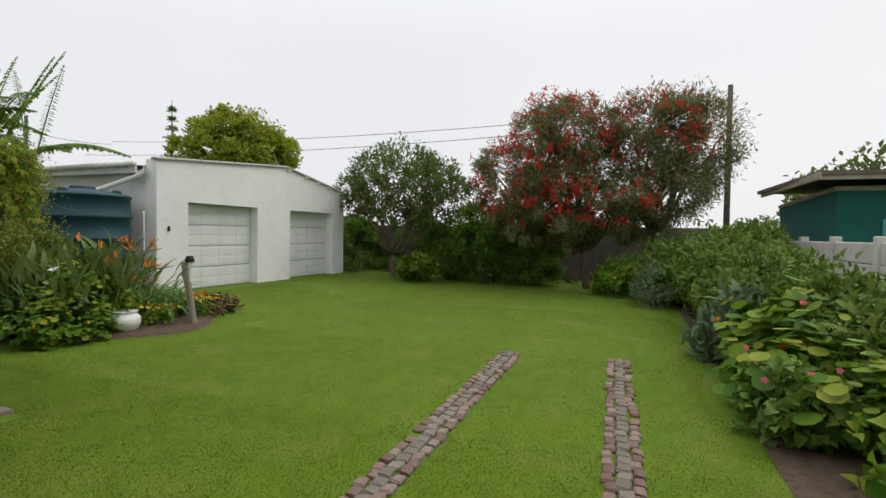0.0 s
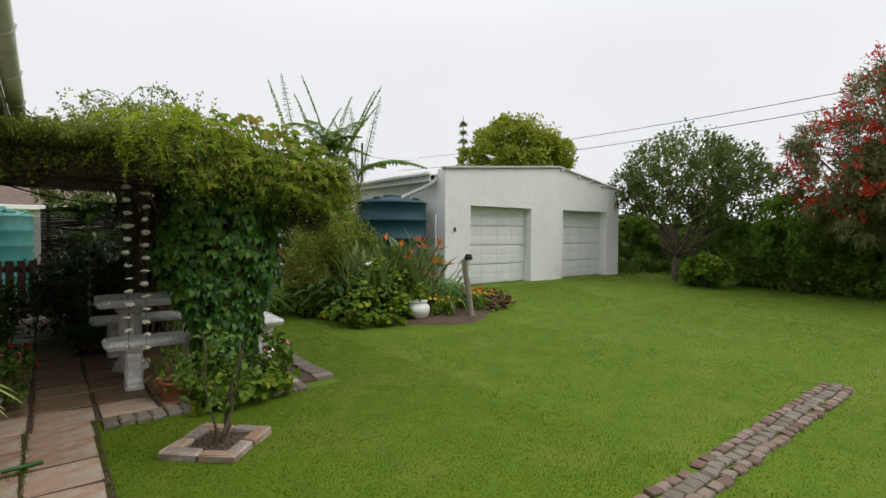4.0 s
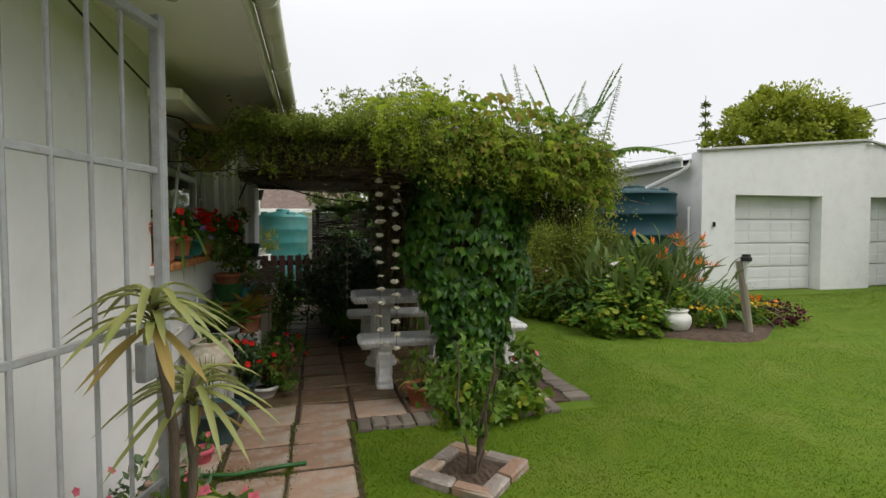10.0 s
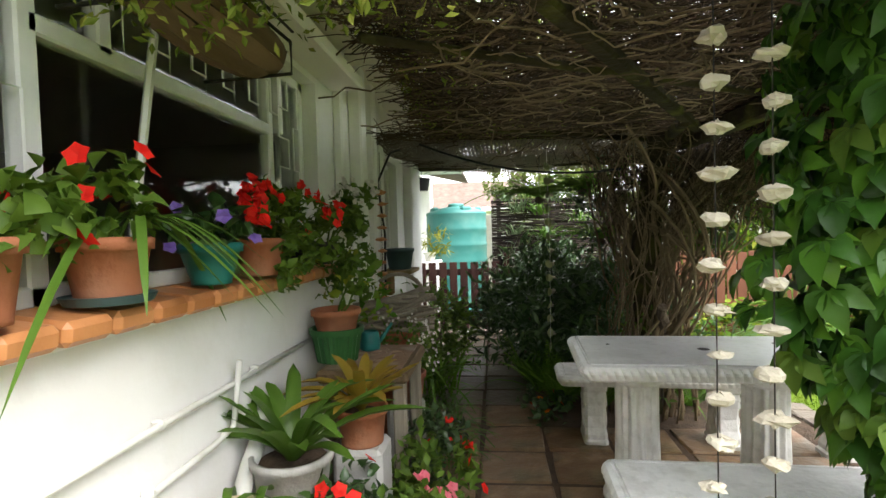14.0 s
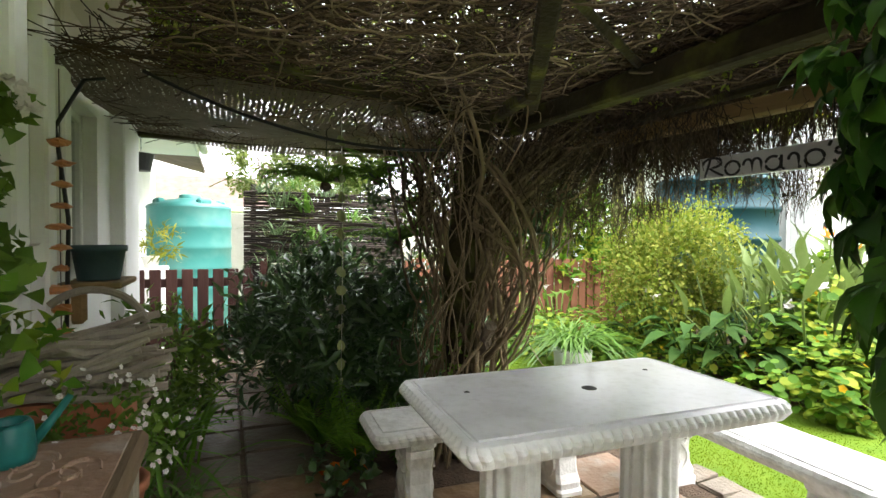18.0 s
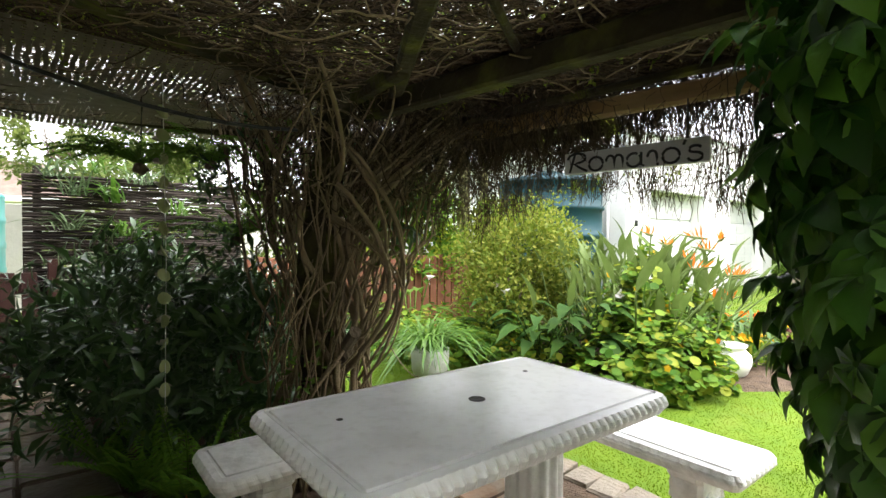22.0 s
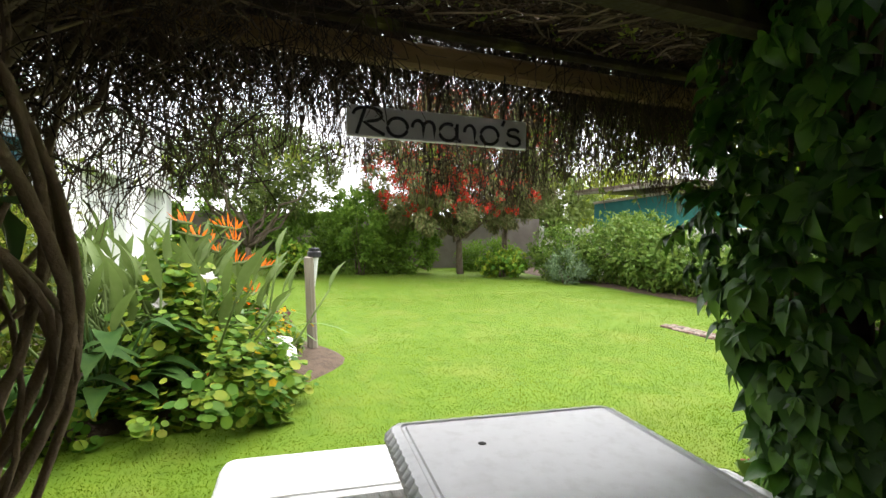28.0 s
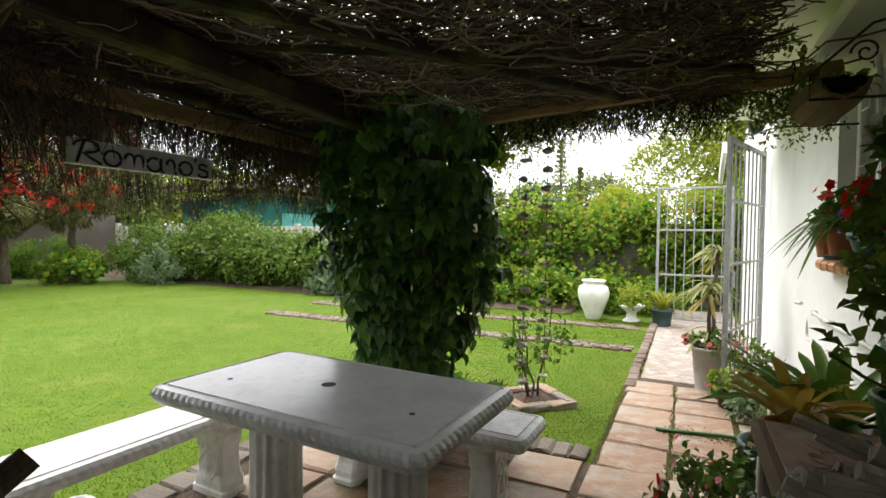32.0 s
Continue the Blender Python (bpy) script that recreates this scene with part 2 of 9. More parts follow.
gb.inputs["Roughness"].default_value, gb.inputs["Transmission Weight"].default_value, gb.inputs["IOR"].default_value = 0.02, 1.0, 1.45
M["room"] = material("dim_room_paint", [(0.5, 0.49, 0.42), (0.6, 0.59, 0.52)], 0.9, 2, 0.05, 10)
M["curtain"] = material("cream_curtain", [(0.42, 0.4, 0.33), (0.55, 0.53, 0.45)], 0.9, 4, 0.2, 60)
M["timber"] = material("weathered_pine", [(0.2, 0.13, 0.055), (0.32, 0.21, 0.095)], 0.85, 5, 0.4, 30, stretch=(1, 0.12, 1), stains=[((0.14, 0.13, 0.05), 6, 0.6)])
M["bark_board"] = material("rotting_brown_board", [(0.1, 0.065, 0.035), (0.22, 0.15, 0.085)], 0.9, 8, 0.6, 40, vary=0.5, stretch=(1, 0.15, 1), stains=[((0.06, 0.05, 0.03), 7, 0.6)])
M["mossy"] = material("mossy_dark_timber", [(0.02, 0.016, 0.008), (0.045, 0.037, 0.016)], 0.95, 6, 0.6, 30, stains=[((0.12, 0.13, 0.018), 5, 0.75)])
M["fence_wood"] = material("red_brown_fence_stain", [(0.12, 0.045, 0.025), (0.22, 0.09, 0.05)], 0.8, 5, 0.3, 30, vary=0.5, stretch=(1, 1, 0.15))
M["gate_wood"] = material("dark_stained_gate_wood", [(0.035, 0.014, 0.012), (0.07, 0.028, 0.022)], 0.7, 6, 0.3, 30, vary=0.4, stretch=(1, 1, 0.15))
M["slat_wood"] = material("black_brown_screen_laths", [(0.014, 0.01, 0.008), (0.045, 0.034, 0.027)], 0.85, 8, 0.3, 40, vary=0.5)
M["post_wood"] = material("grey_weathered_post", [(0.2, 0.17, 0.13), (0.33, 0.29, 0.23)], 0.9, 9, 0.5, 40, stretch=(1, 1, 0.1))
M["bark"] = material("grey_brown_bark", [(0.075, 0.055, 0.037), (0.16, 0.125, 0.09)], 0.95, 14, 0.7, 50, stretch=(1, 1, 0.4))
M["vine"] = material("twisted_vine_stems", [(0.07, 0.052, 0.03), (0.16, 0.12, 0.07), (0.26, 0.2, 0.12)], 0.9, 10, 0.5, 60, vary=0.7, island=True)
M["twig"] = material("dry_matted_twigs", [(0.03, 0.02, 0.012), (0.07, 0.048, 0.028), (0.13, 0.092, 0.055)], 0.95, 10, 0.2, 60, vary=0.8, island=True)
M["twig_dark"] = material("dark_hanging_twigs", [(0.035, 0.025, 0.016), (0.1, 0.07, 0.042)], 0.95, 10, 0.2, 60, vary=0.8, island=True)
M["net"] = material("brown_shade_net", [(0.13, 0.11, 0.08), (0.22, 0.185, 0.14)], 0.9, 10, 0.2, 60)
M["stone"] = material("pale_sea_stones", [(0.4, 0.36, 0.28), (0.58, 0.54, 0.44)], 0.85, 12, 0.4, 50, vary=0.5)
M["disc"] = material("pale_green_shell_discs", [(0.32, 0.36, 0.16), (0.45, 0.48, 0.26)], 0.5, 8, 0.2, 40, vary=0.5, through=0.3)
M["sign"] = material("grey_sign_board", [(0.42, 0.42, 0.4), (0.52, 0.52, 0.5)], 0.7, 8, 0.15, 40)
M["sign_ink"] = material("black_lettering", [(0.012, 0.012, 0.012), (0.02, 0.02, 0.02)], 0.6, 8, 0, 40)
M["boundary"] = material("grey_cement_boundary_wall", [(0.14, 0.12, 0.1), (0.22, 0.195, 0.165)], 0.9, 1.2, 0.3, 15, stains=[((0.12, 0.1, 0.08), 1.5, 0.6)])
M["vibracrete"] = material("pale_precast_wall", [(0.44, 0.42, 0.38), (0.56, 0.54, 0.5)], 0.9, 1.5, 0.3, 20, vary=0.4, stains=[((0.28, 0.26, 0.22), 3, 0.5)])
M["shade_green"] = material("green_shade_cloth", [(0.008, 0.075, 0.065), (0.014, 0.1, 0.088)], 0.85, 2, 0.1, 200)
M["roof_grey"] = material("grey_roof_sheet", [(0.09, 0.09, 0.095), (0.15, 0.15, 0.155)], 0.7, 2, 0.15, 20)
M["roof_brown"] = material("brown_roof_tiles", [(0.1, 0.07, 0.055), (0.17, 0.125, 0.1)], 0.85, 4, 0.4, 20)
M["board"] = material("faded_fascia_board", [(0.24, 0.2, 0.16), (0.35, 0.31, 0.26)], 0.8, 3, 0.2, 20)
M["dark"] = material("dark_void", [(0.01, 0.01, 0.01), (0.02, 0.02, 0.02)], 0.9, 4, 0, 10)
M["lamp_glass"] = material("frosted_lamp_glass", [(0.6, 0.6, 0.58), (0.7, 0.7, 0.68)], 0.15, 4, 0, 10)
M["pole"] = material("creosoted_pole", [(0.05, 0.042, 0.036), (0.1, 0.085, 0.072)], 0.9, 6, 0.3, 30)

# leaves
M["creeper"] = leaf_material("glossy_creeper_leaves", [(0.018, 0.065, 0.008), (0.045, 0.135, 0.013), (0.1, 0.23, 0.022)], 0.38, 0.22, 0.4)
M["creeper_new"] = leaf_material("yellow_green_creeper_leaves", [(0.13, 0.24, 0.015), (0.2, 0.3, 0.02), (0.24, 0.3, 0.03), (0.37, 0.26, 0.06)], 0.6, 0.5, 0.15)
M["jasmine"] = leaf_material("fine_jasmine_leaves", [(0.1, 0.15, 0.025), (0.18, 0.235, 0.035), (0.3, 0.32, 0.065)], 0.65, 0.5, 0.12)
M["hedge"] = leaf_material("bright_hedge_leaves", [(0.085, 0.165, 0.02), (0.165, 0.26, 0.035)], 0.55, 0.4, 0.15)
M["border"] = leaf_material("border_shrub_leaves", [(0.05, 0.1, 0.012), (0.105, 0.175, 0.026), (0.16, 0.22, 0.04)], 0.55, 0.35, 0.15)
M["clivia"] = leaf_material("dark_broad_leaves", [(0.014, 0.04, 0.01), (0.032, 0.075, 0.015), (0.09, 0.14, 0.025)], 0.6, 0.2, 0.08)
M["jasmine_new"] = leaf_material("fresh_jasmine_shoots", [(0.22, 0.33, 0.02), (0.34, 0.44, 0.035), (0.46, 0.46, 0.06)], 0.6, 0.55, 0.1)
M["golden"] = leaf_material("golden_shrub_leaves", [(0.09, 0.135, 0.012), (0.15, 0.195, 0.02), (0.24, 0.25, 0.04)], 0.6, 0.4)
M["bottle_leaf"] = leaf_material("grey_green_bottlebrush_leaves", [(0.1, 0.125, 0.04), (0.17, 0.185, 0.065), (0.22, 0.18, 0.09)], 0.6, 0.35)
M["bottle_red"] = leaf_material("red_bottlebrush_flowers", [(0.42, 0.03, 0.018), (0.58, 0.06, 0.03)], 0.6, 0.3)
M["tree_leaf"] = leaf_material("tree_leaves", [(0.08, 0.115, 0.025), (0.15, 0.185, 0.045)], 0.5, 0.35)
M["lime_leaf"] = leaf_material("lime_tree_leaves", [(0.2, 0.25, 0.02), (0.34, 0.37, 0.045)], 0.6, 0.45)
M["dark_leaf"] = leaf_material("dark_shrub_leaves", [(0.028, 0.068, 0.018), (0.065, 0.13, 0.033)], 0.33, 0.25, 0.55)
M["shrub"] = leaf_material("mid_green_shrub_leaves", [(0.07, 0.135, 0.018), (0.13, 0.215, 0.028)], 0.5, 0.35, 0.25)
M["nasturtium"] = leaf_material("nasturtium_leaves", [(0.05, 0.13, 0.012), (0.1, 0.2, 0.018), (0.16, 0.25, 0.022), (0.27, 0.3, 0.03)], 0.55, 0.4, 0.15)
M["silver"] = leaf_material("silver_green_leaves", [(0.1, 0.16, 0.075), (0.16, 0.215, 0.11)], 0.6, 0.2)
M["strelitzia"] = leaf_material("strelitzia_leaves", [(0.06, 0.1, 0.025), (0.11, 0.16, 0.04), (0.19, 0.23, 0.085)], 0.55, 0.3, 0.2)
M["strap"] = leaf_material("agapanthus_leaves", [(0.06, 0.14, 0.018), (0.11, 0.21, 0.028)], 0.4, 0.35, 0.35)
M["banana_stem"] = material("banana_stem_sheath", [(0.16, 0.17, 0.06), (0.28, 0.26, 0.11)], 0.7, 4, 0.2, 30, stains=[((0.2, 0.11, 0.05), 5, 0.6)])
M["banana"] = leaf_material("banana_leaves", [(0.1, 0.19, 0.025), (0.17, 0.27, 0.045)], 0.5, 0.45, 0.2)
M["fern"] = leaf_material("fern_fronds", [(0.08, 0.19, 0.015), (0.14, 0.27, 0.025)], 0.5, 0.4)
M["bromeliad"] = leaf_material("bromeliad_leaves", [(0.17, 0.23, 0.025), (0.34, 0.26, 0.035), (0.5, 0.25, 0.05)], 0.4, 0.45, 0.3)
M["dracaena"] = leaf_material("striped_dracaena_leaves", [(0.1, 0.17, 0.03), (0.25, 0.29, 0.09), (0.46, 0.38, 0.14)], 0.4, 0.3, 0.4)
M["dry_leaf"] = leaf_material("dry_yellow_leaves", [(0.35, 0.24, 0.06), (0.42, 0.32, 0.12)], 0.7, 0.3)
M["yellow_strap"] = leaf_material("yellow_green_strap_leaves", [(0.16, 0.2, 0.02), (0.3, 0.29, 0.03)], 0.4, 0.35)
M["burgundy"] = leaf_material("burgundy_coleus_leaves", [(0.06, 0.018, 0.02), (0.13, 0.04, 0.04)], 0.5, 0.2)
M["red"] = leaf_material("red_petals", [(0.7, 0.015, 0.012), (0.85, 0.03, 0.02)], 0.5, 0.35)
M["pink"] = leaf_material("pink_petals", [(0.65, 0.12, 0.17), (0.75, 0.2, 0.25)], 0.5, 0.35)
M["orange"] = leaf_material("orange_petals", [(0.75, 0.13, 0.012), (0.85, 0.22, 0.02)], 0.5, 0.35)
M["yellow"] = leaf_material("yellow_petals", [(0.7, 0.4, 0.02), (0.8, 0.5, 0.04)], 0.5, 0.35)
M["white_petal"] = leaf_material("white_petals", [(0.65, 0.62, 0.58), (0.75, 0.7, 0.68)], 0.5, 0.35)
M["violet"] = leaf_material("violet_petals", [(0.22, 0.13, 0.55), (0.32, 0.2, 0.65)], 0.5, 0.35)

# ---- building tools ----
rng = np.random.default_rng(7)


class Geo:
    """Collects vertices and faces of one mesh."""

    def __init__(self):
        self.v, self.t, self.q, self.n, self.mi = [], [], [], 0, []

    def add(self, v, tris=None, quads=None):
        v = np.asarray(v, float).reshape(-1, 3)
        if tris is not None and len(tris):
            self.t.append(np.asarray(tris, int).reshape(-1, 3) + self.n)
        if quads is not None and len(quads):
            self.q.append(np.asarray(quads, int).reshape(-1, 4) + self.n)
        self.v.append(v)
        self.n += len(v)
        return self

    def mesh(self, name, mat, smooth=True):
        me = bpy.data.meshes.new(name)
        v = np.concatenate(self.v) if self.v else np.zeros((0, 3))
        t = np.concatenate(self.t) if self.t else np.zeros((0, 3), int)
        q = np.concatenate(self.q) if self.q else np.zeros((0, 4), int)
        me.vertices.add(len(v))
        me.vertices.foreach_set("co", v.ravel())
        me.loops.add(t.size + q.size)
        me.loops.foreach_set("vertex_index", np.concatenate([t.ravel(), q.ravel()]).astype(np.int32))
        me.polygons.add(len(t) + len(q))
        start = np.concatenate([np.arange(len(t)) * 3, t.size + np.arange(len(q)) * 4])
        me.polygons.foreach_set("loop_start", start.astype(np.int32))
        me.polygons.foreach_set("use_smooth", np.full(len(t) + len(q), smooth))
        me.materials.append(mat)
        me.update(calc_edges=True)
        me.validate()
        return me


def turn(rx=0, ry=0, rz=0):
    return np.array(Euler([radians(a) for a in (rx, ry, rz)]).to_matrix())


def cbox(g, centre, size, bevel=0.01, rot=None, taper=1.0):
    """A box with chamfered edges; taper shrinks its top."""
    h = np.array(size, float) / 2
    b = min(bevel, h.min() * 0.9)
    vs, idx = [], {}
    for sx in (-1, 1):
        for sy in (-1, 1):
            for sz in (-1, 1):
                for k in range(3):
                    p = np.array([sx, sy, sz]) * (h - b)
                    p[k] = (sx, sy, sz)[k] * h[k]
                    idx[sx, sy, sz, k] = len(vs)
                    vs.append(p)
    vs = np.array(vs)
    top = vs[:, 2] > 0
    vs[top, :2] *= taper
    quads, tris = [], []
    for k in range(3):
        a, c = [i for i in range(3) if i != k]
        for s in (-1, 1):
            ring = []
            for sa, sc in ((-1, -1), (1, -1), (1, 1), (-1, 1)):
                key = [0, 0, 0]
                key[k], key[a], key[c] = s, sa, sc
                ring.append(idx[(*key, k)])
            flip = (s > 0) == (k == 1)
            quads.append(ring[::-1] if flip else ring)
    for k in range(3):
        a, c = [i for i in range(3) if i != k]
        for sa in (-1, 1):
            for sc in (-1, 1):
                lo, hi = [0, 0, 0], [0, 0, 0]
                lo[k], hi[k] = -1, 1
                lo[a] = hi[a] = sa
                lo[c] = hi[c] = sc
                quads.append([idx[(*lo, a)], idx[(*hi, a)], idx[(*hi, c)], idx[(*lo, c)]])
    for sx in (-1, 1):
        for sy in (-1, 1):
            for sz in (-1, 1):
                tris.append([idx[sx, sy, sz, k] for k in range(3)])
    if rot is not None:
        vs = vs @ np.asarray(rot).T
    return g.add(vs + np.array(centre), tris, quads)


def lathe(g, profile, centre=(0, 0, 0), n=28, flutes=0, depth=0.0, squash=1.0):
    """A turned shape from (radius, height) pairs."""
    prof = np.array(profile, float)
    a = np.arange(n) * 2 * np.pi / n
    wave = 1 - (depth * (0.5 + 0.5 * np.cos(flutes * a)) if flutes else 0 * a)
    r = prof[:, None, 0] * (wave if flutes else 1.0 + 0 * a)
    v = np.stack([r * np.cos(a), r * np.sin(a) * squash, np.repeat(prof[:, 1][:, None], n, 1)], -1).reshape(-1, 3)
    i, j = np.meshgrid(np.arange(len(prof) - 1), np.arange(n), indexing="ij")
    k = (j + 1) % n
    q = np.stack([i * n + j, i * n + k, (i + 1) * n + k, (i + 1) * n + j], -1).reshape(-1, 4)
    return g.add(v + np.array(centre), None, q)


def tube(g, pts, radius, sides=6, cap=True):
    """A round bar along points; radius is one number or one for each point."""
    p = np.asarray(pts, float)
    r = np.broadcast_to(np.asarray(radius, float), (len(p),))
    d = np.gradient(p, axis=0)
    d /= np.linalg.norm(d, axis=1, keepdims=True) + 1e-9
    ref = np.array([0, 0, 1.0]) if abs(d[:, 2]).mean() < 0.8 else np.array([1.0, 0, 0])
    s = np.cross(d, ref)
    s /= np.linalg.norm(s, axis=1, keepdims=True) + 1e-9
    u = np.cross(s, d)
    a = np.arange(sides) * 2 * np.pi / sides
    v = p[:, None] + r[:, None, None] * (np.cos(a)[None, :, None] * s[:, None] + np.sin(a)[None, :, None] * u[:, None])
    n = len(p)
    i, j = np.meshgrid(np.arange(n - 1), np.arange(sides), indexing="ij")
    k = (j + 1) % sides
    q = np.stack([i * sides + j, i * sides + k, (i + 1) * sides + k, (i + 1) * sides + j], -1).reshape(-1, 4)
    v = v.reshape(-1, 3)
    t = []
    if cap:
        v = np.concatenate([v, p[:1], p[-1:]])
        c0, c1 = n * sides, n * sides + 1
        for j in range(sides):
            t.append([c0, (j + 1) % sides, j])
            t.append([c1, (n - 1) * sides + j, (n - 1) * sides + (j + 1) % sides])
    return g.add(v, t, q)


def bend(a, b, sag=0.0, n=6, wob=0.0):
    """Points from a to b, hanging through by sag and wandering by wob."""
    a, b = np.array(a, float), np.array(b, float)
    s = np.linspace(0, 1, n)[:, None]
    p = a + (b - a) * s
    p[:, 2] -= sag * 4 * (s * (1 - s))[:, 0]
    if wob:
        w = rng.normal(0, wob, (n, 3))
        w[0] = w[-1] = 0
        p += w
    return p


def unit(v):
    return v / (np.linalg.norm(v, axis=-1, keepdims=True) + 1e-9)


def leaves(g, at, way, face, length, width, fold=0.25, droop=0.25, wide=0.45):
    """Many leaves: each grows from a place along its way, with its upper side to face. Eight triangles, a folded midrib, a drooping tip."""
    at, way, face = (np.asarray(x, float) for x in (at, way, face))
    n = len(at)
    if n == 0:
        return g
    L = np.broadcast_to(np.asarray(length, float), (n,))[:, None]
    W = np.broadcast_to(np.asarray(width, float), (n,))[:, None]
    way = unit(way)
    side = unit(np.cross(way, face))
    up = np.cross(side, way)
    mid = at + way * L * wide + up * L * 0.03
    tip = at + way * L - up * L * droop
    l = mid + side * W / 2 + up * W * fold
    r = mid - side * W / 2 + up * W * fold
    far = at + way * L * 0.76 - up * L * droop * 0.45
    l2 = far + side * W * 0.28 + up * W * fold * 0.6
    r2 = far - side * W * 0.28 + up * W * fold * 0.6
    v = np.stack([at, l, mid, r, l2, far, r2, tip], 1).reshape(-1, 3)
    b = (np.arange(n) * 8)[:, None, None]
    t = np.array([[0, 2, 1], [0, 3, 2], [4, 5, 7], [5, 6, 7]])[None] + b
    q = np.array([[1, 2, 5, 4], [2, 3, 6, 5]])[None] + b
    return g.add(v, t.reshape(-1, 3), q.reshape(-1, 4))


def ovate(g, at, way, face, length, width, fold=0.2, droop=0.3):
    """Broad pointed leaves with a rounded outline and a curved midrib, for plants seen close by."""
    at, way, face = (np.asarray(x, float) for x in (at, way, face))
    n = len(at)
    if n == 0:
        return g
    L = np.broadcast_to(np.asarray(length, float), (n,))[:, None]
    W = np.broadcast_to(np.asarray(width, float), (n,))[:, None]
    way = unit(way)
    side = unit(np.cross(way, face))
    up = np.cross(side, way)
    rows = []
    for s, w in ((0.0, 0.06), (0.14, 0.62), (0.34, 0.98), (0.54, 0.9), (0.74, 0.58), (0.89, 0.24), (1.0, 0.02)):
        mid = at + way * L * s + up * L * (0.06 * np.sin(s * 3.1) - droop * s**2.2)
        lift = up * W * w * fold * 0.5
        rows += [mid + side * W * w / 2 + lift, mid, mid - side * W * w / 2 + lift]
    v = np.stack(rows, 1).reshape(-1, 3)
    b = (np.arange(n) * 21)[:, None, None]
    q = np.array([[3 * i + k, 3 * i + k + 1, 3 * i + k + 4, 3 * i + k + 3] for i in range(6) for k in (0, 1)])[None] + b
    return g.add(v, None, q.reshape(-1, 4))


def simple_leaves(g, at, way, face, length, width):
    """Small leaves of two triangles each, bent along the middle."""
    at, way, face = (np.asarray(x, float) for x in (at, way, face))
    n = len(at)
    L = np.broadcast_to(np.asarray(length, float), (n,))[:, None]
    W = np.broadcast_to(np.asarray(width, float), (n,))[:, None]
    way = unit(way)
    side = unit(np.cross(way, face))
    up = np.cross(side, way)
    mid = at + way * L * 0.5 + up * W * 0.22
    v = np.stack([at, mid + side * W / 2, at + way * L, mid - side * W / 2], 1).reshape(-1, 3)
    b = (np.arange(n) * 4)[:, None, None]
    t = np.array([[0, 2, 1], [0, 3, 2]])[None] + b
    return g.add(v, t.reshape(-1, 3))


def blades(g, at, way, length, width, curl=0.5, n=5, fold=0.15):
    """Long strap leaves that rise along way and curl over by their weight."""
    at, way = np.asarray(at, float), unit(np.asarray(way, float))
    m = len(at)
    L = np.broadcast_to(np.asarray(length, float), (m,))[:, None]
    W = np.broadcast_to(np.asarray(width, float), (m,))[:, None]
    C = np.broadcast_to(np.asarray(curl, float), (m,))[:, None]
    flat = way * np.array([1, 1, 0.0]) + 1e-4
    flat = unit(flat)
    side = unit(np.cross(way, np.array([0, 0, 1.0]) + 1e-3))
    rows = []
    for i in range(n):
        s = i / (n - 1)
        p = at + way * L * s + flat * L * C * 0.35 * s * s - np.array([0, 0, 1.0]) * L * C * 0.75 * s**2.2
        w = W * (0.45 + 1.4 * s) * (1 - s) ** 0.55 if i < n - 1 else W * 0.02
        w = np.minimum(w, W) / 2
        rows += [p - side * w, p + np.array([0, 0, -1.0]) * w * fold * 2, p + side * w]
    v = np.stack(rows, 1).reshape(-1, 3)
    k = 3 * n
    b = (np.arange(m) * k)[:, None, None]
    q = []
    for i in range(n - 1):
        o = 3 * i
        q += [[o, o + 1, o + 4, o + 3], [o + 1, o + 2, o + 5, o + 4]]
    return g.add(v, None, (np.array(q)[None] + b).reshape(-1, 4))


def ball(g, centre, radius, n=8, m=6, squash=1.0, rough=0.0):
    a = np.arange(n) * 2 * np.pi / n
    th = np.linspace(0.02, np.pi - 0.02, m)
    r = radius * (1 + rough * rng.normal(0, 1, (m, n)))
    v = np.stack([r * np.sin(th)[:, None] * np.cos(a), r * np.sin(th)[:, None] * np.sin(a), r * np.cos(th)[:, None] * squash + 0 * a], -1).reshape(-1, 3)
    i, j = np.meshgrid(np.arange(m - 1), np.arange(n), indexing="ij")
    k = (j + 1) % n
    q = np.stack([i * n + j, (i + 1) * n + j, (i + 1) * n + k, i * n + k], -1).reshape(-1, 4)
    return g.add(v + np.array(centre), None, q)


def sheet(g, p0, du, dv, nu, nv, bump=None):
    """A grid from p0 along du and dv; bump(u, v) lifts it along z."""
    u, v = np.meshgrid(np.linspace(0, 1, nu + 1), np.linspace(0, 1, nv + 1), indexing="ij")
    p = np.array(p0) + u[..., None] * np.array(du) + v[..., None] * np.array(dv)
    if bump is not None:
        p[..., 2] += bump(u, v)
    i, j = np.meshgrid(np.arange(nu), np.arange(nv), indexing="ij")
    w = nv + 1
    q = np.stack([i * w + j, (i + 1) * w + j, (i + 1) * w + j + 1, i * w + j + 1], -1).reshape(-1, 4)
    return g.add(p.reshape(-1, 3), None, q)


def slab(g, poly, z0, z1):
    """An upright prism over a convex outline."""
    p = np.array(poly, float)
    n = len(p)
    v = np.concatenate([np.c_[p, np.full(n, z0)], np.c_[p, np.full(n, z1)], [[*p.mean(0), z0], [*p.mean(0), z1]]])
    q = [[i, (i + 1) % n, n + (i + 1) % n, n + i] for i in range(n)]
    t = [[2 * n, (i + 1) % n, i] for i in range(n)] + [[2 * n + 1, n + i, n + (i + 1) % n] for i in range(n)]
    return g.add(v, t, q)


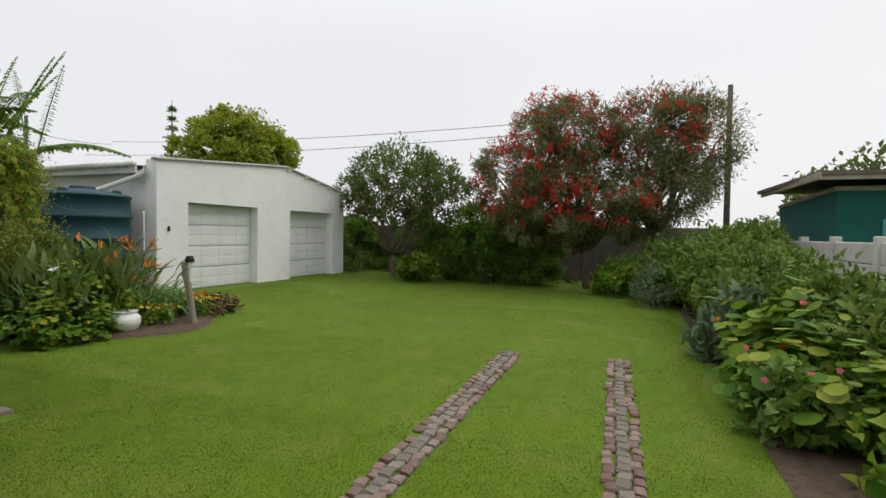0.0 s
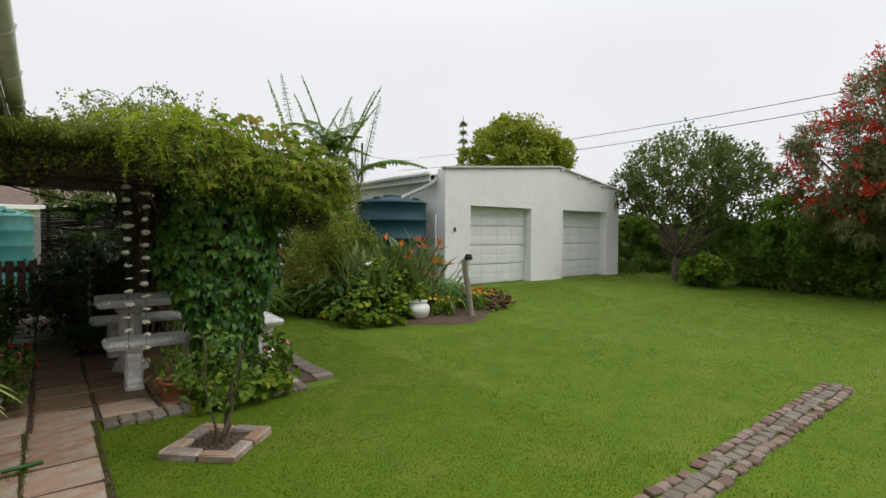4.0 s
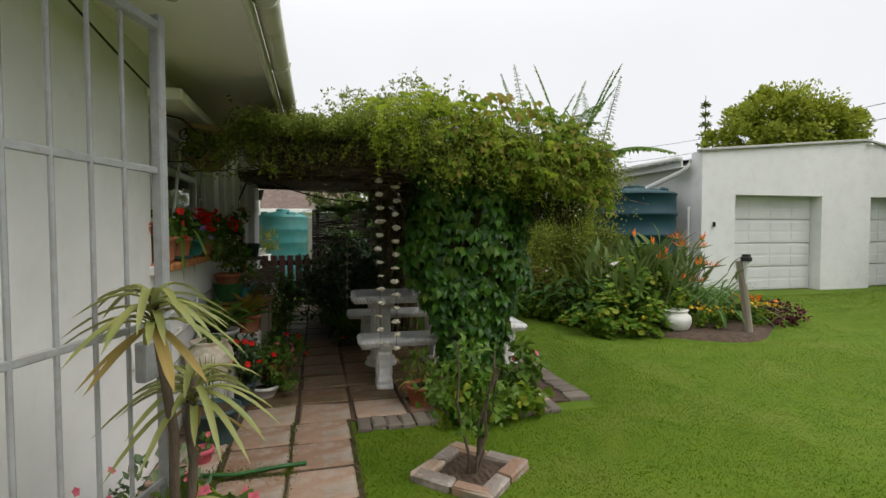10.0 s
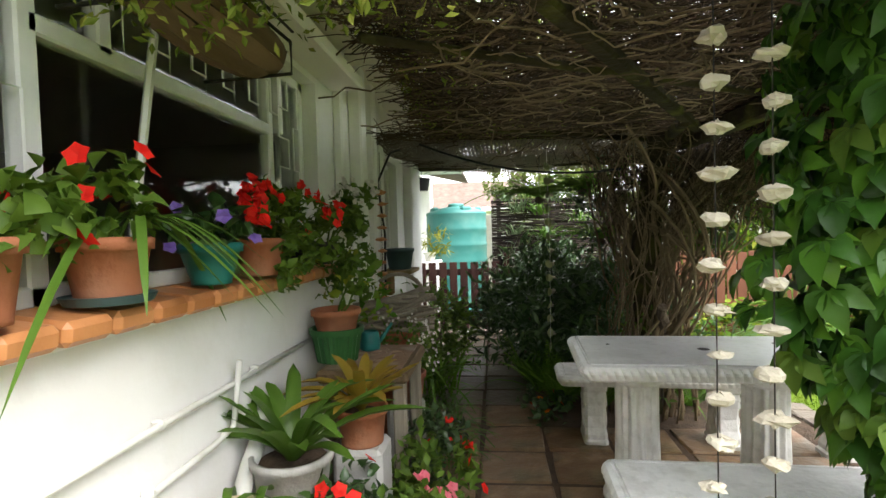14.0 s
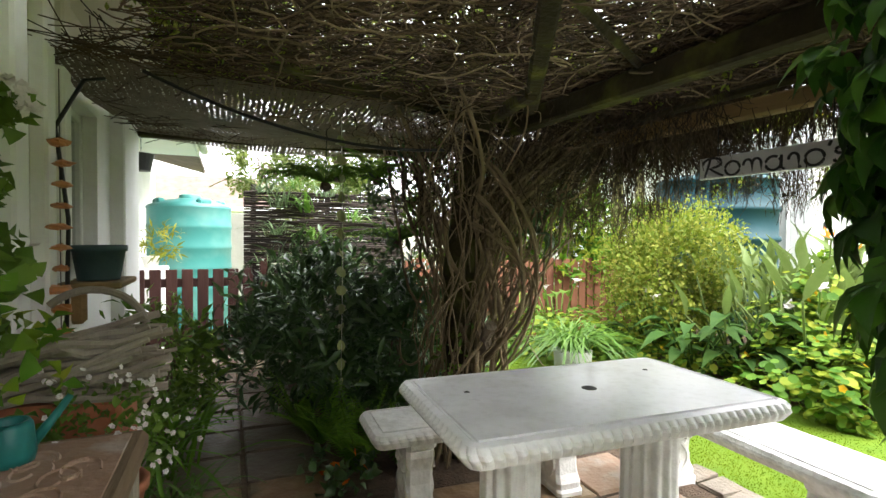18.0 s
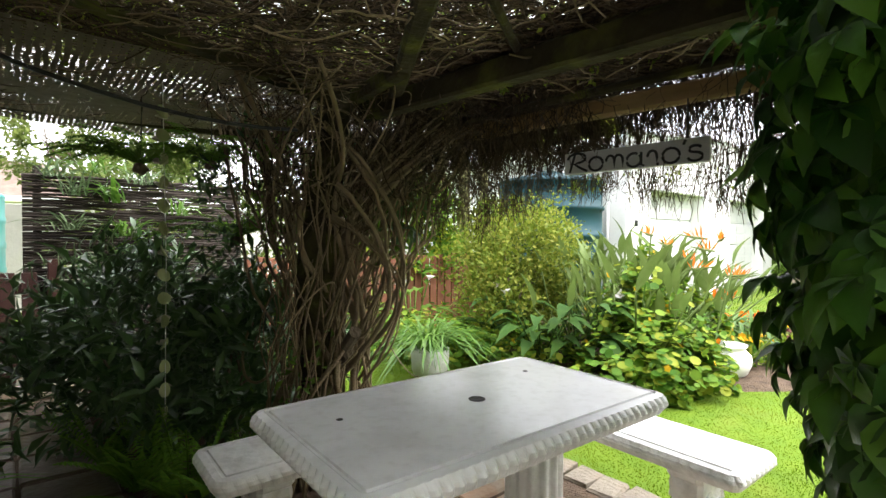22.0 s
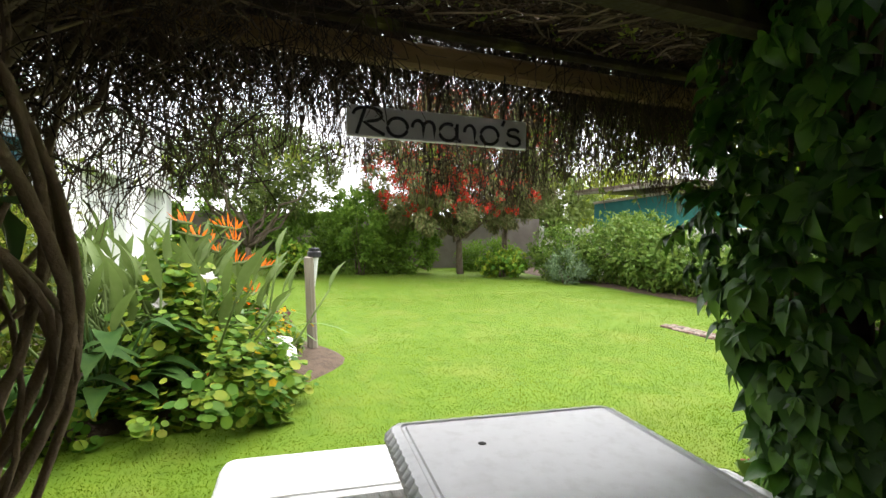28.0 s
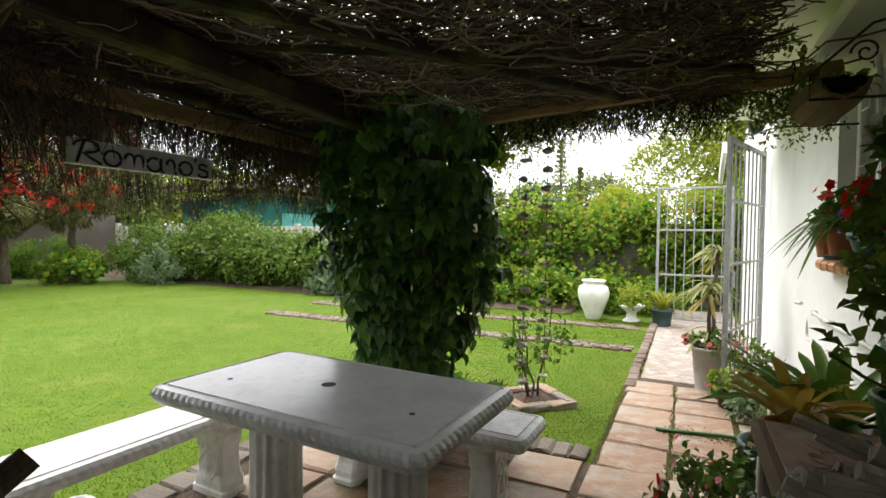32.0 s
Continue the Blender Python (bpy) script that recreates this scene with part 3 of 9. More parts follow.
def dirs(n, up=0.3, spread=1.0):
    """Random ways that lean upwards."""
    d = rng.normal(0, 1, (n, 3)) * (spread, spread, spread)
    d[:, 2] += up * 2
    return unit(d)


def thing(name, label, category, at=(0, 0, 0), rz=0, group="", kind=""):
    """An empty at a thing's base, to hold its parts."""
    ob = new(name)
    ob.empty_display_size = 0.1
    ob.matrix_basis = pose(*at, 0, 0, rz)
    return tagged(ob, label, category, group, kind)


def part(name, g, mat, parent=None, label="", smooth=False, kind=""):
    """Links what g holds as one mesh object under a thing or a part."""
    smooth = smooth or "leaves" in name or name in ("leaf", "strap_leaf", "stem", "loop", "flower", "twigs", "crown")
    ob = new(name, g.mesh(name, mat, smooth))
    if parent is not None:
        ob.parent = parent
    return tagged(ob, label, kind=kind)


def solid(name, g, mat, label, category, kind="", group="", smooth=False):
    """A thing that is one plain mesh."""
    return tagged(new(name, g.mesh(name, mat, smooth)), label, category, group, kind)

# ---- ground, paving and buildings ----
def smooth(x):
    x = np.clip(x, 0, 1)
    return x * x * (3 - 2 * x)


def height(x, y):
    """The lie of the ground: flat, and a little higher in front of the garage."""
    x, y = np.asarray(x, float), np.asarray(y, float)
    return 0.17 * smooth((y - 5.5) / 3.2) * smooth((x - 4.0) / 4.0)


def ground_sheet():
    g = Geo()
    xs = np.concatenate([[-900, -200, -60, -20, -8], np.arange(-4, 20.01, 0.4), [24, 32, 60, 200, 900]])
    ys = np.concatenate([[-900, -200, -60, -20, -8], np.arange(-4, 14.01, 0.4), [18, 30, 60, 200, 900]])
    x, y = np.meshgrid(xs, ys, indexing="ij")
    v = np.stack([x, y, height(x, y)], -1).reshape(-1, 3)
    i, j = np.meshgrid(np.arange(len(xs) - 1), np.arange(len(ys) - 1), indexing="ij")
    w = len(ys)
    q = np.stack([i * w + j, (i + 1) * w + j, (i + 1) * w + j + 1, i * w + j + 1], -1).reshape(-1, 4)
    g.add(v, None, q)
    return solid("ground", g, M["lawn"], "mown lawn ground with worn yellowish patches", "ground", "structure", smooth=True)


ground = ground_sheet()


def wall_box(g, x0, x1, y0, y1, z0, z1, bevel=0.006):
    return cbox(g, ((x0 + x1) / 2, (y0 + y1) / 2, (z0 + z1) / 2), (x1 - x0, y1 - y0, z1 - z0), bevel)


# House: the long side wall beside the path, with its window openings
WIN = (4.26, 6.24, 1.26, 2.22)
WIN2 = (7.86, 8.44, 1.22, 2.06)
g = Geo()
wall_box(g, -0.24, 0, -1.0, WIN[0], -0.1, 2.9, 0.0004)
wall_box(g, -0.24, 0, WIN[0], WIN[1], -0.1, WIN[2] - 0.05, 0.0004)
wall_box(g, -0.24, 0, WIN[0], WIN[1], WIN[3], 2.9, 0.0004)
wall_box(g, -0.24, 0, WIN[1], WIN2[0], -0.1, 2.9, 0.0004)
wall_box(g, -0.24, 0, WIN2[0], WIN2[1], -0.1, WIN2[2], 0.0004)
wall_box(g, -0.24, 0, WIN2[0], WIN2[1], WIN2[3], 2.9, 0.0004)
wall_box(g, -0.24, 0, WIN2[1], 9.4, -0.1, 2.9, 0.0004)
house_wall = solid("wall_west", g, M["plaster"], "white painted plaster wall of the house", "wall", "structure")
g = Geo()
wall_box(g, -0.8, -0.56, 9.4, 16, -0.1, 2.6)
wall_box(g, -0.8, -0.25, 9.16, 9.4, -0.1, 2.6)
solid("wall_west_wing", g, M["plaster"], "white plaster wall of the set-back house wing", "wall", "structure")
g = Geo()
wall_box(g, -5, -4.8, -1, 9.2, -0.1, 2.9)
wall_box(g, -4.8, -0.24, -1.2, -1, -0.1, 2.9)
wall_box(g, -4.8, -0.8, 9.2, 9.4, -0.1, 2.9)
solid("wall_house_back", g, M["room"], "plain inner walls of the house room", "wall", "structure")
g = Geo()
wall_box(g, -4.8, -0.24, -1, 9.2, -0.06, 0.02)
solid("floor_house", g, M["board"], "dim wooden floor inside the house", "floor", "structure")
g = Geo()
wall_box(g, -5.2, 0.7, 1.95, 9.55, 2.5, 2.54)
solid("ceiling_soffit", g, M["soffit"], "cream painted boarded eave soffit", "soffit", "structure")
g = Geo()
slope = turn(0, 12, 0)
cbox(g, (-2.3, 5.75, 3.26), (6.0, 7.7, 0.06), 0.01, slope)
# added flat lid, out of view: blocks skylight from the room past the soffit
cbox(g, (-2.6, 0.3, 2.94), (5.2, 3.3, 0.06), 0.01)
solid("roof_house", g, M["roof_grey"], "grey sheet roof over the house, with an added unseen flat lid that blocks skylight", "roof", "structure")


def gutter_run(x, y0, y1, z):
    t = thing("gutter", "cream painted half-round gutter along the eave", "gutter", (x, y0, z))
    g = Geo()
    n = 10
    a = np.linspace(np.pi, 2 * np.pi, n)
    prof = [(0.055 * math.cos(k), 0.055 * math.sin(k)) for k in a] + [(0.048 * math.cos(k), 0.048 * math.sin(k)) for k in a[::-1]]
    ys = [0, y1 - y0]
    v = [(px, yy, pz) for yy in ys for px, pz in prof]
    m = len(prof)
    q = [[i, (i + 1) % m, m + (i + 1) % m, m + i] for i in range(m)]
    g.add(v, None, q)
    part("trough", g, M["gutter"], t, smooth=True)
    g = Geo()
    cbox(g, (-0.07, (y1 - y0) / 2, -0.01), (0.025, y1 - y0, 0.16), 0.004)
    part("fascia", g, M["gutter"], t)
    for k in range(int((y1 - y0) / 0.9)):
        g = Geo()
        tube(g, [(0.06 * math.cos(s), k * 0.9 + 0.3, 0.06 * math.sin(s)) for s in np.linspace(np.pi, 2 * np.pi, 8)], 0.006, 5)
        part("bracket", g, M["gutter"], t)
    return t


gutter_run(0.775, 1.95, 9.4, 2.46)
g = Geo()
wall_box(g, -0.8, 0.4, 9.55, 12.4, 2.42, 2.46)
solid("soffit_wing", g, M["soffit"], "cream soffit of the house wing", "soffit", "structure")
gutter_run(0.45, 9.6, 12.4, 2.5)
g = Geo()
cbox(g, (-1.4, 12.5, 3.0), (3.6, 6.0, 0.06), 0.01, turn(0, 14, 0))
solid("roof_wing", g, M["roof_brown"], "brown tiled roof of the house wing", "roof", "structure")


# Garage
def garage():
    t = thing("garage", "white plastered double garage with panelled doors and sheet roof", "garage", (0, 0, 0))
    x0, x1, y0, y1, zb = 8.29, 15.45, 9.19, 14.6, -0.1
    d1, d2, dt, base = (9.08, 11.28), (12.62, 14.78), 2.14, 0.17

    def top(x):
        return 2.98 + (x - x0) * 0.085 if x < 12.4 else 3.33 - (x - 12.4) * 0.16

    # front wall as upright pieces under a sloping head
    cuts = [x0, d1[0], d1[1], 12.4, d2[0], d2[1], x1]
    for a, b in zip(cuts[:-1], cuts[1:]):
        opening = (a >= d1[0] and b <= d1[1]) or (a >= d2[0] and b <= d2[1])
        g = Geo()
        z0 = dt if opening else zb
        v = [(a, y0, z0), (b, y0, z0), (b, y0, top(b)), (a, y0, top(a)), (a, y0 + 0.3, z0), (b, y0 + 0.3, z0), (b, y0 + 0.3, top(b)), (a, y0 + 0.3, top(a))]
        g.add(v, None, [[0, 1, 2, 3], [5, 4, 7, 6], [3, 2, 6, 7], [1, 0, 4, 5], [0, 3, 7, 4], [2, 1, 5, 6]])
        part("front_wall", g, M["plaster_garage"], t)
    for x, nm in ((x0, "side_wall"), (x1 - 0.25, "side_wall")):
        g = Geo()
        wall_box(g, x, x + 0.25, y0 + 0.3, y1, zb, top(x) - 0.17)
        part(nm, g, M["plaster_garage"], t)
    g = Geo()
    wall_box(g, x0, x1, y1, y1 + 0.25, zb, 2.7)
    part("back_wall", g, M["plaster_garage"], t)
    g = Geo()
    for a, b in ((x0 - 0.06, 12.4), (12.4, x1 + 0.1)):
        mid = (a + b) / 2
        ang = math.degrees(math.atan2(top(b) - top(a), b - a))
        cbox(g, (mid, y0 + 0.02, (top(a) + top(b)) / 2 + 0.02), (math.hypot(b - a, top(b) - top(a)), 0.16, 0.05), 0.01, turn(0, -ang, 0))
    part("coping", g, M["cement_pot"], t)
    g = Geo()
    n = 90
    for a, b in ((x0 - 0.35, 12.4), (12.4, x1 + 0.1)):
        ys = np.linspace(y0 + 0.3, y1 + 0.3, n)
        z = 0.02 * np.sin(np.arange(n) * 1.6)
        v = [(x, yy, top(min(max(x, x0), x1)) - 0.14 + zz - (0.03 if x < x0 else 0)) for x in (a, b) for yy, zz in zip(ys, z)]
        g.add(v, None, [[i, i + 1, n + i + 1, n + i] for i in range(n - 1)])
    part("roof", g, M["roof_grey"], t, "grey corrugated roof sheets")
    for k, (a, b) in enumerate((d1, d2)):
        g = Geo()
        wall_box(g, a, b, y0 + 0.27, y0 + 0.31, base, dt + 0.05)
        door = part("garage_door", g, M["door_white"], t, "white sectional garage door with raised panels")
        rows = 4
        hh = (dt - base) / rows
        for r in range(rows):
            g = Geo()
            wall_box(g, a + 0.01, b - 0.01, y0 + 0.245, y0 + 0.268, base + r * hh + 0.014, base + (r + 1) * hh - 0.014, 0.008)
            sec = part("section", g, M["door_white"], door)
            for c in range(4):
                for half in range(2):
                    g = Geo()
                    w = (b - a) / 4
                    cx, cz = a + (c + 0.5) * w, base + r * hh + hh * (0.28 + 0.44 * half)
                    cbox(g, (cx, y0 + 0.2455, cz), (w * 0.88, 0.011, hh * 0.34), 0.004)
                    part("panel", g, M["door_white"], door)
    g = Geo()
    wall_box(g, d1[0] - 0.1, x1, y0 - 0.55, y0 + 0.3, 0.02, base - 0.005, 0.01)
    part("threshold", g, M["slab_pale"], t, "worn brick threshold in front of the doors")
    # gutter and downpipe on the side towards the tank
    g = Geo()
    tube(g, [(x0 - 0.3, y0 + 0.25, 2.86), (x0 - 0.3, y1, 2.8)], 0.06, 8)
    part("gutter", g, M["pvc"], t, smooth=True)
    g = Geo()
    wall_box(g, x0 - 0.24, x0 - 0.2, y0 + 0.3, y1, 2.68, 2.84)
    part("fascia", g, M["white_paint"], t)
    g = Geo()
    wall_box(g, x0 - 0.2, x0 - 0.003, y0 + 0.3, y1, 2.7, 2.72)
    part("eave_lining", g, M["white_paint"], t)
    g = Geo()
    tube(g, [(x0 - 0.12, y0 + 0.2, 2.88), (x0 - 0.12, y0 + 0.2, 2.72), (x0 - 0.2, y0 + 0.35, 2.6), (x0 - 0.55, y0 + 1.0, 2.3), (x0 - 0.65, y0 + 1.1, 2.15)], 0.05, 8)
    part("downpipe", g, M["pvc"], t, smooth=True)
    g = Geo()
    tube(g, [(x0 - 0.05, y0 + 0.3, 1.9), (x0 - 0.05, y0 + 0.3, 0.1)], 0.025, 6)
    part("pipe", g, M["pvc"], t, smooth=True)
    g = Geo()
    cbox(g, (x0 + 0.28, y0 - 0.02, 1.55), (0.05, 0.05, 0.1), 0.012)
    part("tap_box", g, M["black"], t)
    for xx in (12.5, 13.3, 13.9, 14.5):
        g = Geo()
        cbox(g, (xx, y0 - 0.04, top(xx) - 0.06), (0.07, 0.1, 0.06), 0.01)
        part("bracket", g, M["pvc"], t)
    return t


garage()


def lumpy_line(points, z0, z1, thick, n_seg=1):
    g = Geo()
    for a, b in zip(points[:-1], points[1:]):
        a, b = np.array(a, float), np.array(b, float)
        d = b - a
        L = np.linalg.norm(d)
        cbox(g, ((a + b) / 2).tolist() + [(z0 + z1) / 2], (L, thick, z1 - z0), 0.01, turn(0, 0, math.degrees(math.atan2(d[1], d[0]))))
    return g


solid("boundary_wall_east", lumpy_line([(18.6, -3.0), (18.6, 12)], -0.1, 1.85, 0.2), M["boundary"], "grey cement boundary wall behind shrubs", "wall", "structure")
solid("boundary_wall_north", lumpy_line([(15.45, 11.5), (18.6, 11.8)], -0.1, 1.9, 0.2), M["boundary"], "grey cement boundary wall beside the garage", "wall", "structure")


def precast_wall():
    t = thing("boundary_wall_south", "pale precast concrete panel boundary wall", "wall", (0, -3.05, 0), kind="structure")
    for k in range(9):
        x = 18.4 - k * 1.6
        g = Geo()
        cbox(g, (x, 0, 0.78), (0.13, 0.14, 1.6), 0.012)
        part("post", g, M["vibracrete"], t)
        if k < 8:
            for r in range(5):
                g = Geo()
                cbox(g, (x - 0.8, 0, 0.15 + r * 0.3), (1.48, 0.06, 0.292), 0.012)
                part("panel", g, M["vibracrete"], t)
    return t


precast_wall()
solid("boundary_wall_hedge", lumpy_line([(-4.0, -3.1), (5.5, -3.1)], -0.1, 1.6, 0.18), M["boundary"], "grey boundary wall hidden by a creeper hedge", "wall", "structure")


def green_shed():
    t = thing("green_shed", "green shade-cloth lean-to with a low brown board roof beyond the wall", "shed", (0, 0, 0))
    g = Geo()
    g.add([(15.7, -3.5, 0), (12.2, -3.6, 0), (12.2, -3.6, 2.5), (15.7, -3.5, 2.35), (12.2, -9, 0), (12.2, -9, 2.5), (15.7, -9, 0), (15.7, -9, 2.35)], None,
          [[0, 1, 2, 3], [1, 4, 5, 2], [4, 6, 7, 5], [6, 0, 3, 7]])
    part("shade_cloth", g, M["shade_green"], t)
    for a, b in (((12.2, -3.6), (15.7, -3.5)), ((12.2, -3.6), (12.2, -9))):
        g = Geo()
        tube(g, [(*a, 2.5), (*b, 2.5 if b[0] < 13 else 2.35)], 0.05, 6)
        part("rail", g, M["board"], t)
    g = Geo()
    slab(g, [(11.8, -3.2), (16.3, -3.1), (16.3, -9.2), (11.8, -9.4)], 2.72, 2.8)
    part("roof", g, M["roof_brown"], t)
    g = Geo()
    cbox(g, (14.0, -3.2, 2.7), (4.5, 0.05, 0.14), 0.01)
    cbox(g, (11.85, -6.3, 2.7), (0.05, 6.2, 0.14), 0.01)
    part("fascia", g, M["board"], t)
    for y in (-4.4, -6.2, -8.0):
        g = Geo()
        cbox(g, (12.1, y, 2.6), (0.14, 0.1, 0.26), 0.01)
        part("rafter_end", g, M["board"], t)
    g = Geo()
    cbox(g, (12.17, -5.8, 1.65), (0.03, 3.0, 0.55), 0.01)
    part("panel", g, M["tank_teal"], t, "pale green translucent panel")
    return t


green_shed()

# ---- pergola, table and benches ----
def moulded_top(g, lx, ly, z, thick, scallop=0.012, pitch=0.035):
    """A slab with rounded corners, a raised rim line and a gadrooned edge, top at z."""
    r = 0.05
    pts = []
    for cx, cy, a0 in ((lx / 2 - r, ly / 2 - r, 0), (-lx / 2 + r, ly / 2 - r, 90), (-lx / 2 + r, -ly / 2 + r, 180), (lx / 2 - r, -ly / 2 + r, 270)):
        for k in range(7):
            a = radians(a0 + 15 * k)
            pts.append((cx + r * math.cos(a), cy + r * math.sin(a)))
    p = np.array(pts)
    out = []
    n = len(p)
    for i in range(n):
        a, b = p[i], p[(i + 1) % n]
        m = max(1, int(round(np.linalg.norm(b - a) / (pitch / 6))))
        out += [a + (b - a) * k / m for k in range(m)]
    p = np.array(out)
    n = len(p)
    d = np.roll(p, -1, 0) - np.roll(p, 1, 0)
    d = unit(np.c_[d, np.zeros(n)])[:, :2]
    nrm = np.c_[d[:, 1], -d[:, 0]]
    s = np.concatenate([[0], np.cumsum(np.linalg.norm(np.diff(p, axis=0), axis=1))])
    rings = [(-0.05, 0, 0), (-0.045, 0, 0.0), (-0.042, -0.006, 0), (-0.034, -0.006, 0), (-0.028, -0.001, 0.0), (-0.006, -0.006, 0.3), (0.006, -0.022, 1.0), (0.008, -0.036, 1.0), (0.0, -0.05, 0.7), (-0.012, -thick + 0.006, 0.1), (-0.03, -thick, 0)]
    v = []
    for off, dz, amp in rings:
        wave = scallop * amp * (np.abs(np.sin(np.pi * (s + dz * 0.45) / pitch)) - 0.5)
        q = p + nrm * (off + wave)[:, None]
        v.append(np.c_[q, np.full(n, z + dz)])
    v = np.concatenate(v)
    m = len(rings)
    i, j = np.meshgrid(np.arange(m - 1), np.arange(n), indexing="ij")
    k = (j + 1) % n
    quads = np.stack([i * n + j, (i + 1) * n + j, (i + 1) * n + k, i * n + k], -1).reshape(-1, 4)
    v = np.concatenate([v, [[0, 0, z], [0, 0, z - thick]]])
    tris = [[m * n, (j + 1) % n, j][::-1] for j in range(n)] + [[m * n + 1, (m - 1) * n + j, (m - 1) * n + (j + 1) % n][::-1] for j in range(n)]
    g.add(v, tris, quads)


def scroll_leg(g, z, w=0.26, t=0.15):
    """A cast garden-bench leg: plinth, waisted scrolls, capital."""
    prof = [(1.0, 0), (1.0, 0.05), (0.88, 0.06), (0.9, 0.09), (0.74, 0.13), (0.66, 0.2), (0.72, 0.27), (0.84, 0.33), (0.78, 0.36), (0.92, z - 0.04), (0.98, z)]
    v = []
    for s, h in prof:
        a, b = w / 2 * s, t / 2 * (0.5 + 0.5 * s)
        c = 0.25 * b
        v += [(a, b - c, h), (a - c, b, h), (-a + c, b, h), (-a, b - c, h), (-a, -b + c, h), (-a + c, -b, h), (a - c, -b, h), (a, -b + c, h)]
    m = len(prof)
    quads = [[i * 8 + j, i * 8 + (j + 1) % 8, (i + 1) * 8 + (j + 1) % 8, (i + 1) * 8 + j] for i in range(m - 1) for j in range(8)]
    g.add(v, None, quads)
    # leaf scrolls in relief on both faces
    for side in (-1, 1):
        for sx in (-1, 1):
            a = np.linspace(0, 2.2 * np.pi, 16)
            rr = 0.045 * (1 - a / 9)
            pts = np.stack([sx * (0.035 + rr * np.cos(a)), side * (t / 2 * 0.86) + 0 * a, 0.27 + rr * np.sin(a) * 1.2], -1)
            tube(g, pts, 0.011, 5)
            pts = np.stack([sx * (0.02 + 0.045 * np.sin(np.linspace(0, 3, 8))), np.full(8, side * t / 2 * 0.82), np.linspace(0.1, 0.24, 8)], -1)
            tube(g, pts, 0.012, 5)
        cbox(g, (0, side * t / 2 * 0.83, 0.22), (0.035, 0.03, 0.16), 0.012)


def table_set():
    t = thing("garden_table", "white cast concrete table with rope-moulded edge and parasol hole", "table", (1.93, 6.18, 0), rz=-3)
    g = Geo()
    moulded_top(g, 1.2, 0.69, 0.79, 0.075)
    part("tabletop", g, M["cement_top"], t, "glossy white top with stains")
    g = Geo()
    lathe(g, [(0.0, 0.7905), (0.02, 0.7915), (0.027, 0.7915), (0.028, 0.7902)], (0.02, 0.0, 0), 18)
    part("parasol_hole", g, M["iron"], t)
    for px, py in ((-0.42, 0.1), (0.4, 0.14)):
        g = Geo()
        ball(g, (px, py, 0.79), 0.011, 8, 5, 0.25)
        part("screw_hole", g, M["iron"], t)
    for px in (-0.3, 0.3):
        g = Geo()
        lathe(g, [(0.0, 0), (0.17, 0), (0.17, 0.05), (0.15, 0.07), (0.15, 0.1), (0.125, 0.12)], (px, 0, 0), 28)
        ped = part("pedestal", g, M["cement"], t, smooth=False)
        g = Geo()
        lathe(g, [(0.118, 0.115), (0.112, 0.15), (0.105, 0.4), (0.105, 0.6), (0.112, 0.63)], (px, 0, 0), 112, 14, 0.14)
        part("fluted_shaft", g, M["cement"], ped)
        g = Geo()
        lathe(g, [(0.112, 0.625), (0.135, 0.64), (0.135, 0.66), (0.16, 0.69), (0.17, 0.718), (0.0, 0.718)], (px, 0, 0), 28)
        part("capital", g, M["cement"], ped)
    return t


table_set()


def bench(at, rz, length, label):
    t = thing("garden_bench", label, "bench", at, rz, group="benches round the garden table")
    g = Geo()
    moulded_top(g, length, 0.36, 0.485, 0.075, 0.006, 0.04)
    part("seat", g, M["cement"], t)
    for s in (-1, 1):
        g = Geo()
        scroll_leg(g, 0.415)
        v = g.v
        for i in range(len(v)):
            w = v[i].copy()
            v[i] = np.stack([w[:, 1] + s * (length / 2 - 0.23), w[:, 0], w[:, 2]], -1)
        part("leg", g, M["cement"], t)
    return t


bench((1.96, 5.44, 0), -2, 1.25, "white cast concrete bench with scrolled legs beside the ivy pillar")
bench((1.95, 6.92, 0), -3, 1.25, "white cast concrete bench with scrolled legs before the vine trunk")
bench((2.93, 6.3, 0), 87, 1.32, "white cast concrete bench with scrolled legs at the lawn edge")


# Pergola frame
def beam(g, a, b, w, h):
    a, b = np.array(a, float), np.array(b, float)
    d = b - a
    L = np.linalg.norm(d)
    rz = math.degrees(math.atan2(d[1], d[0]))
    ry = -math.degrees(math.asin(d[2] / L))
    cbox(g, (a + b) / 2, (L, w, h), 0.012, turn(0, ry, rz))


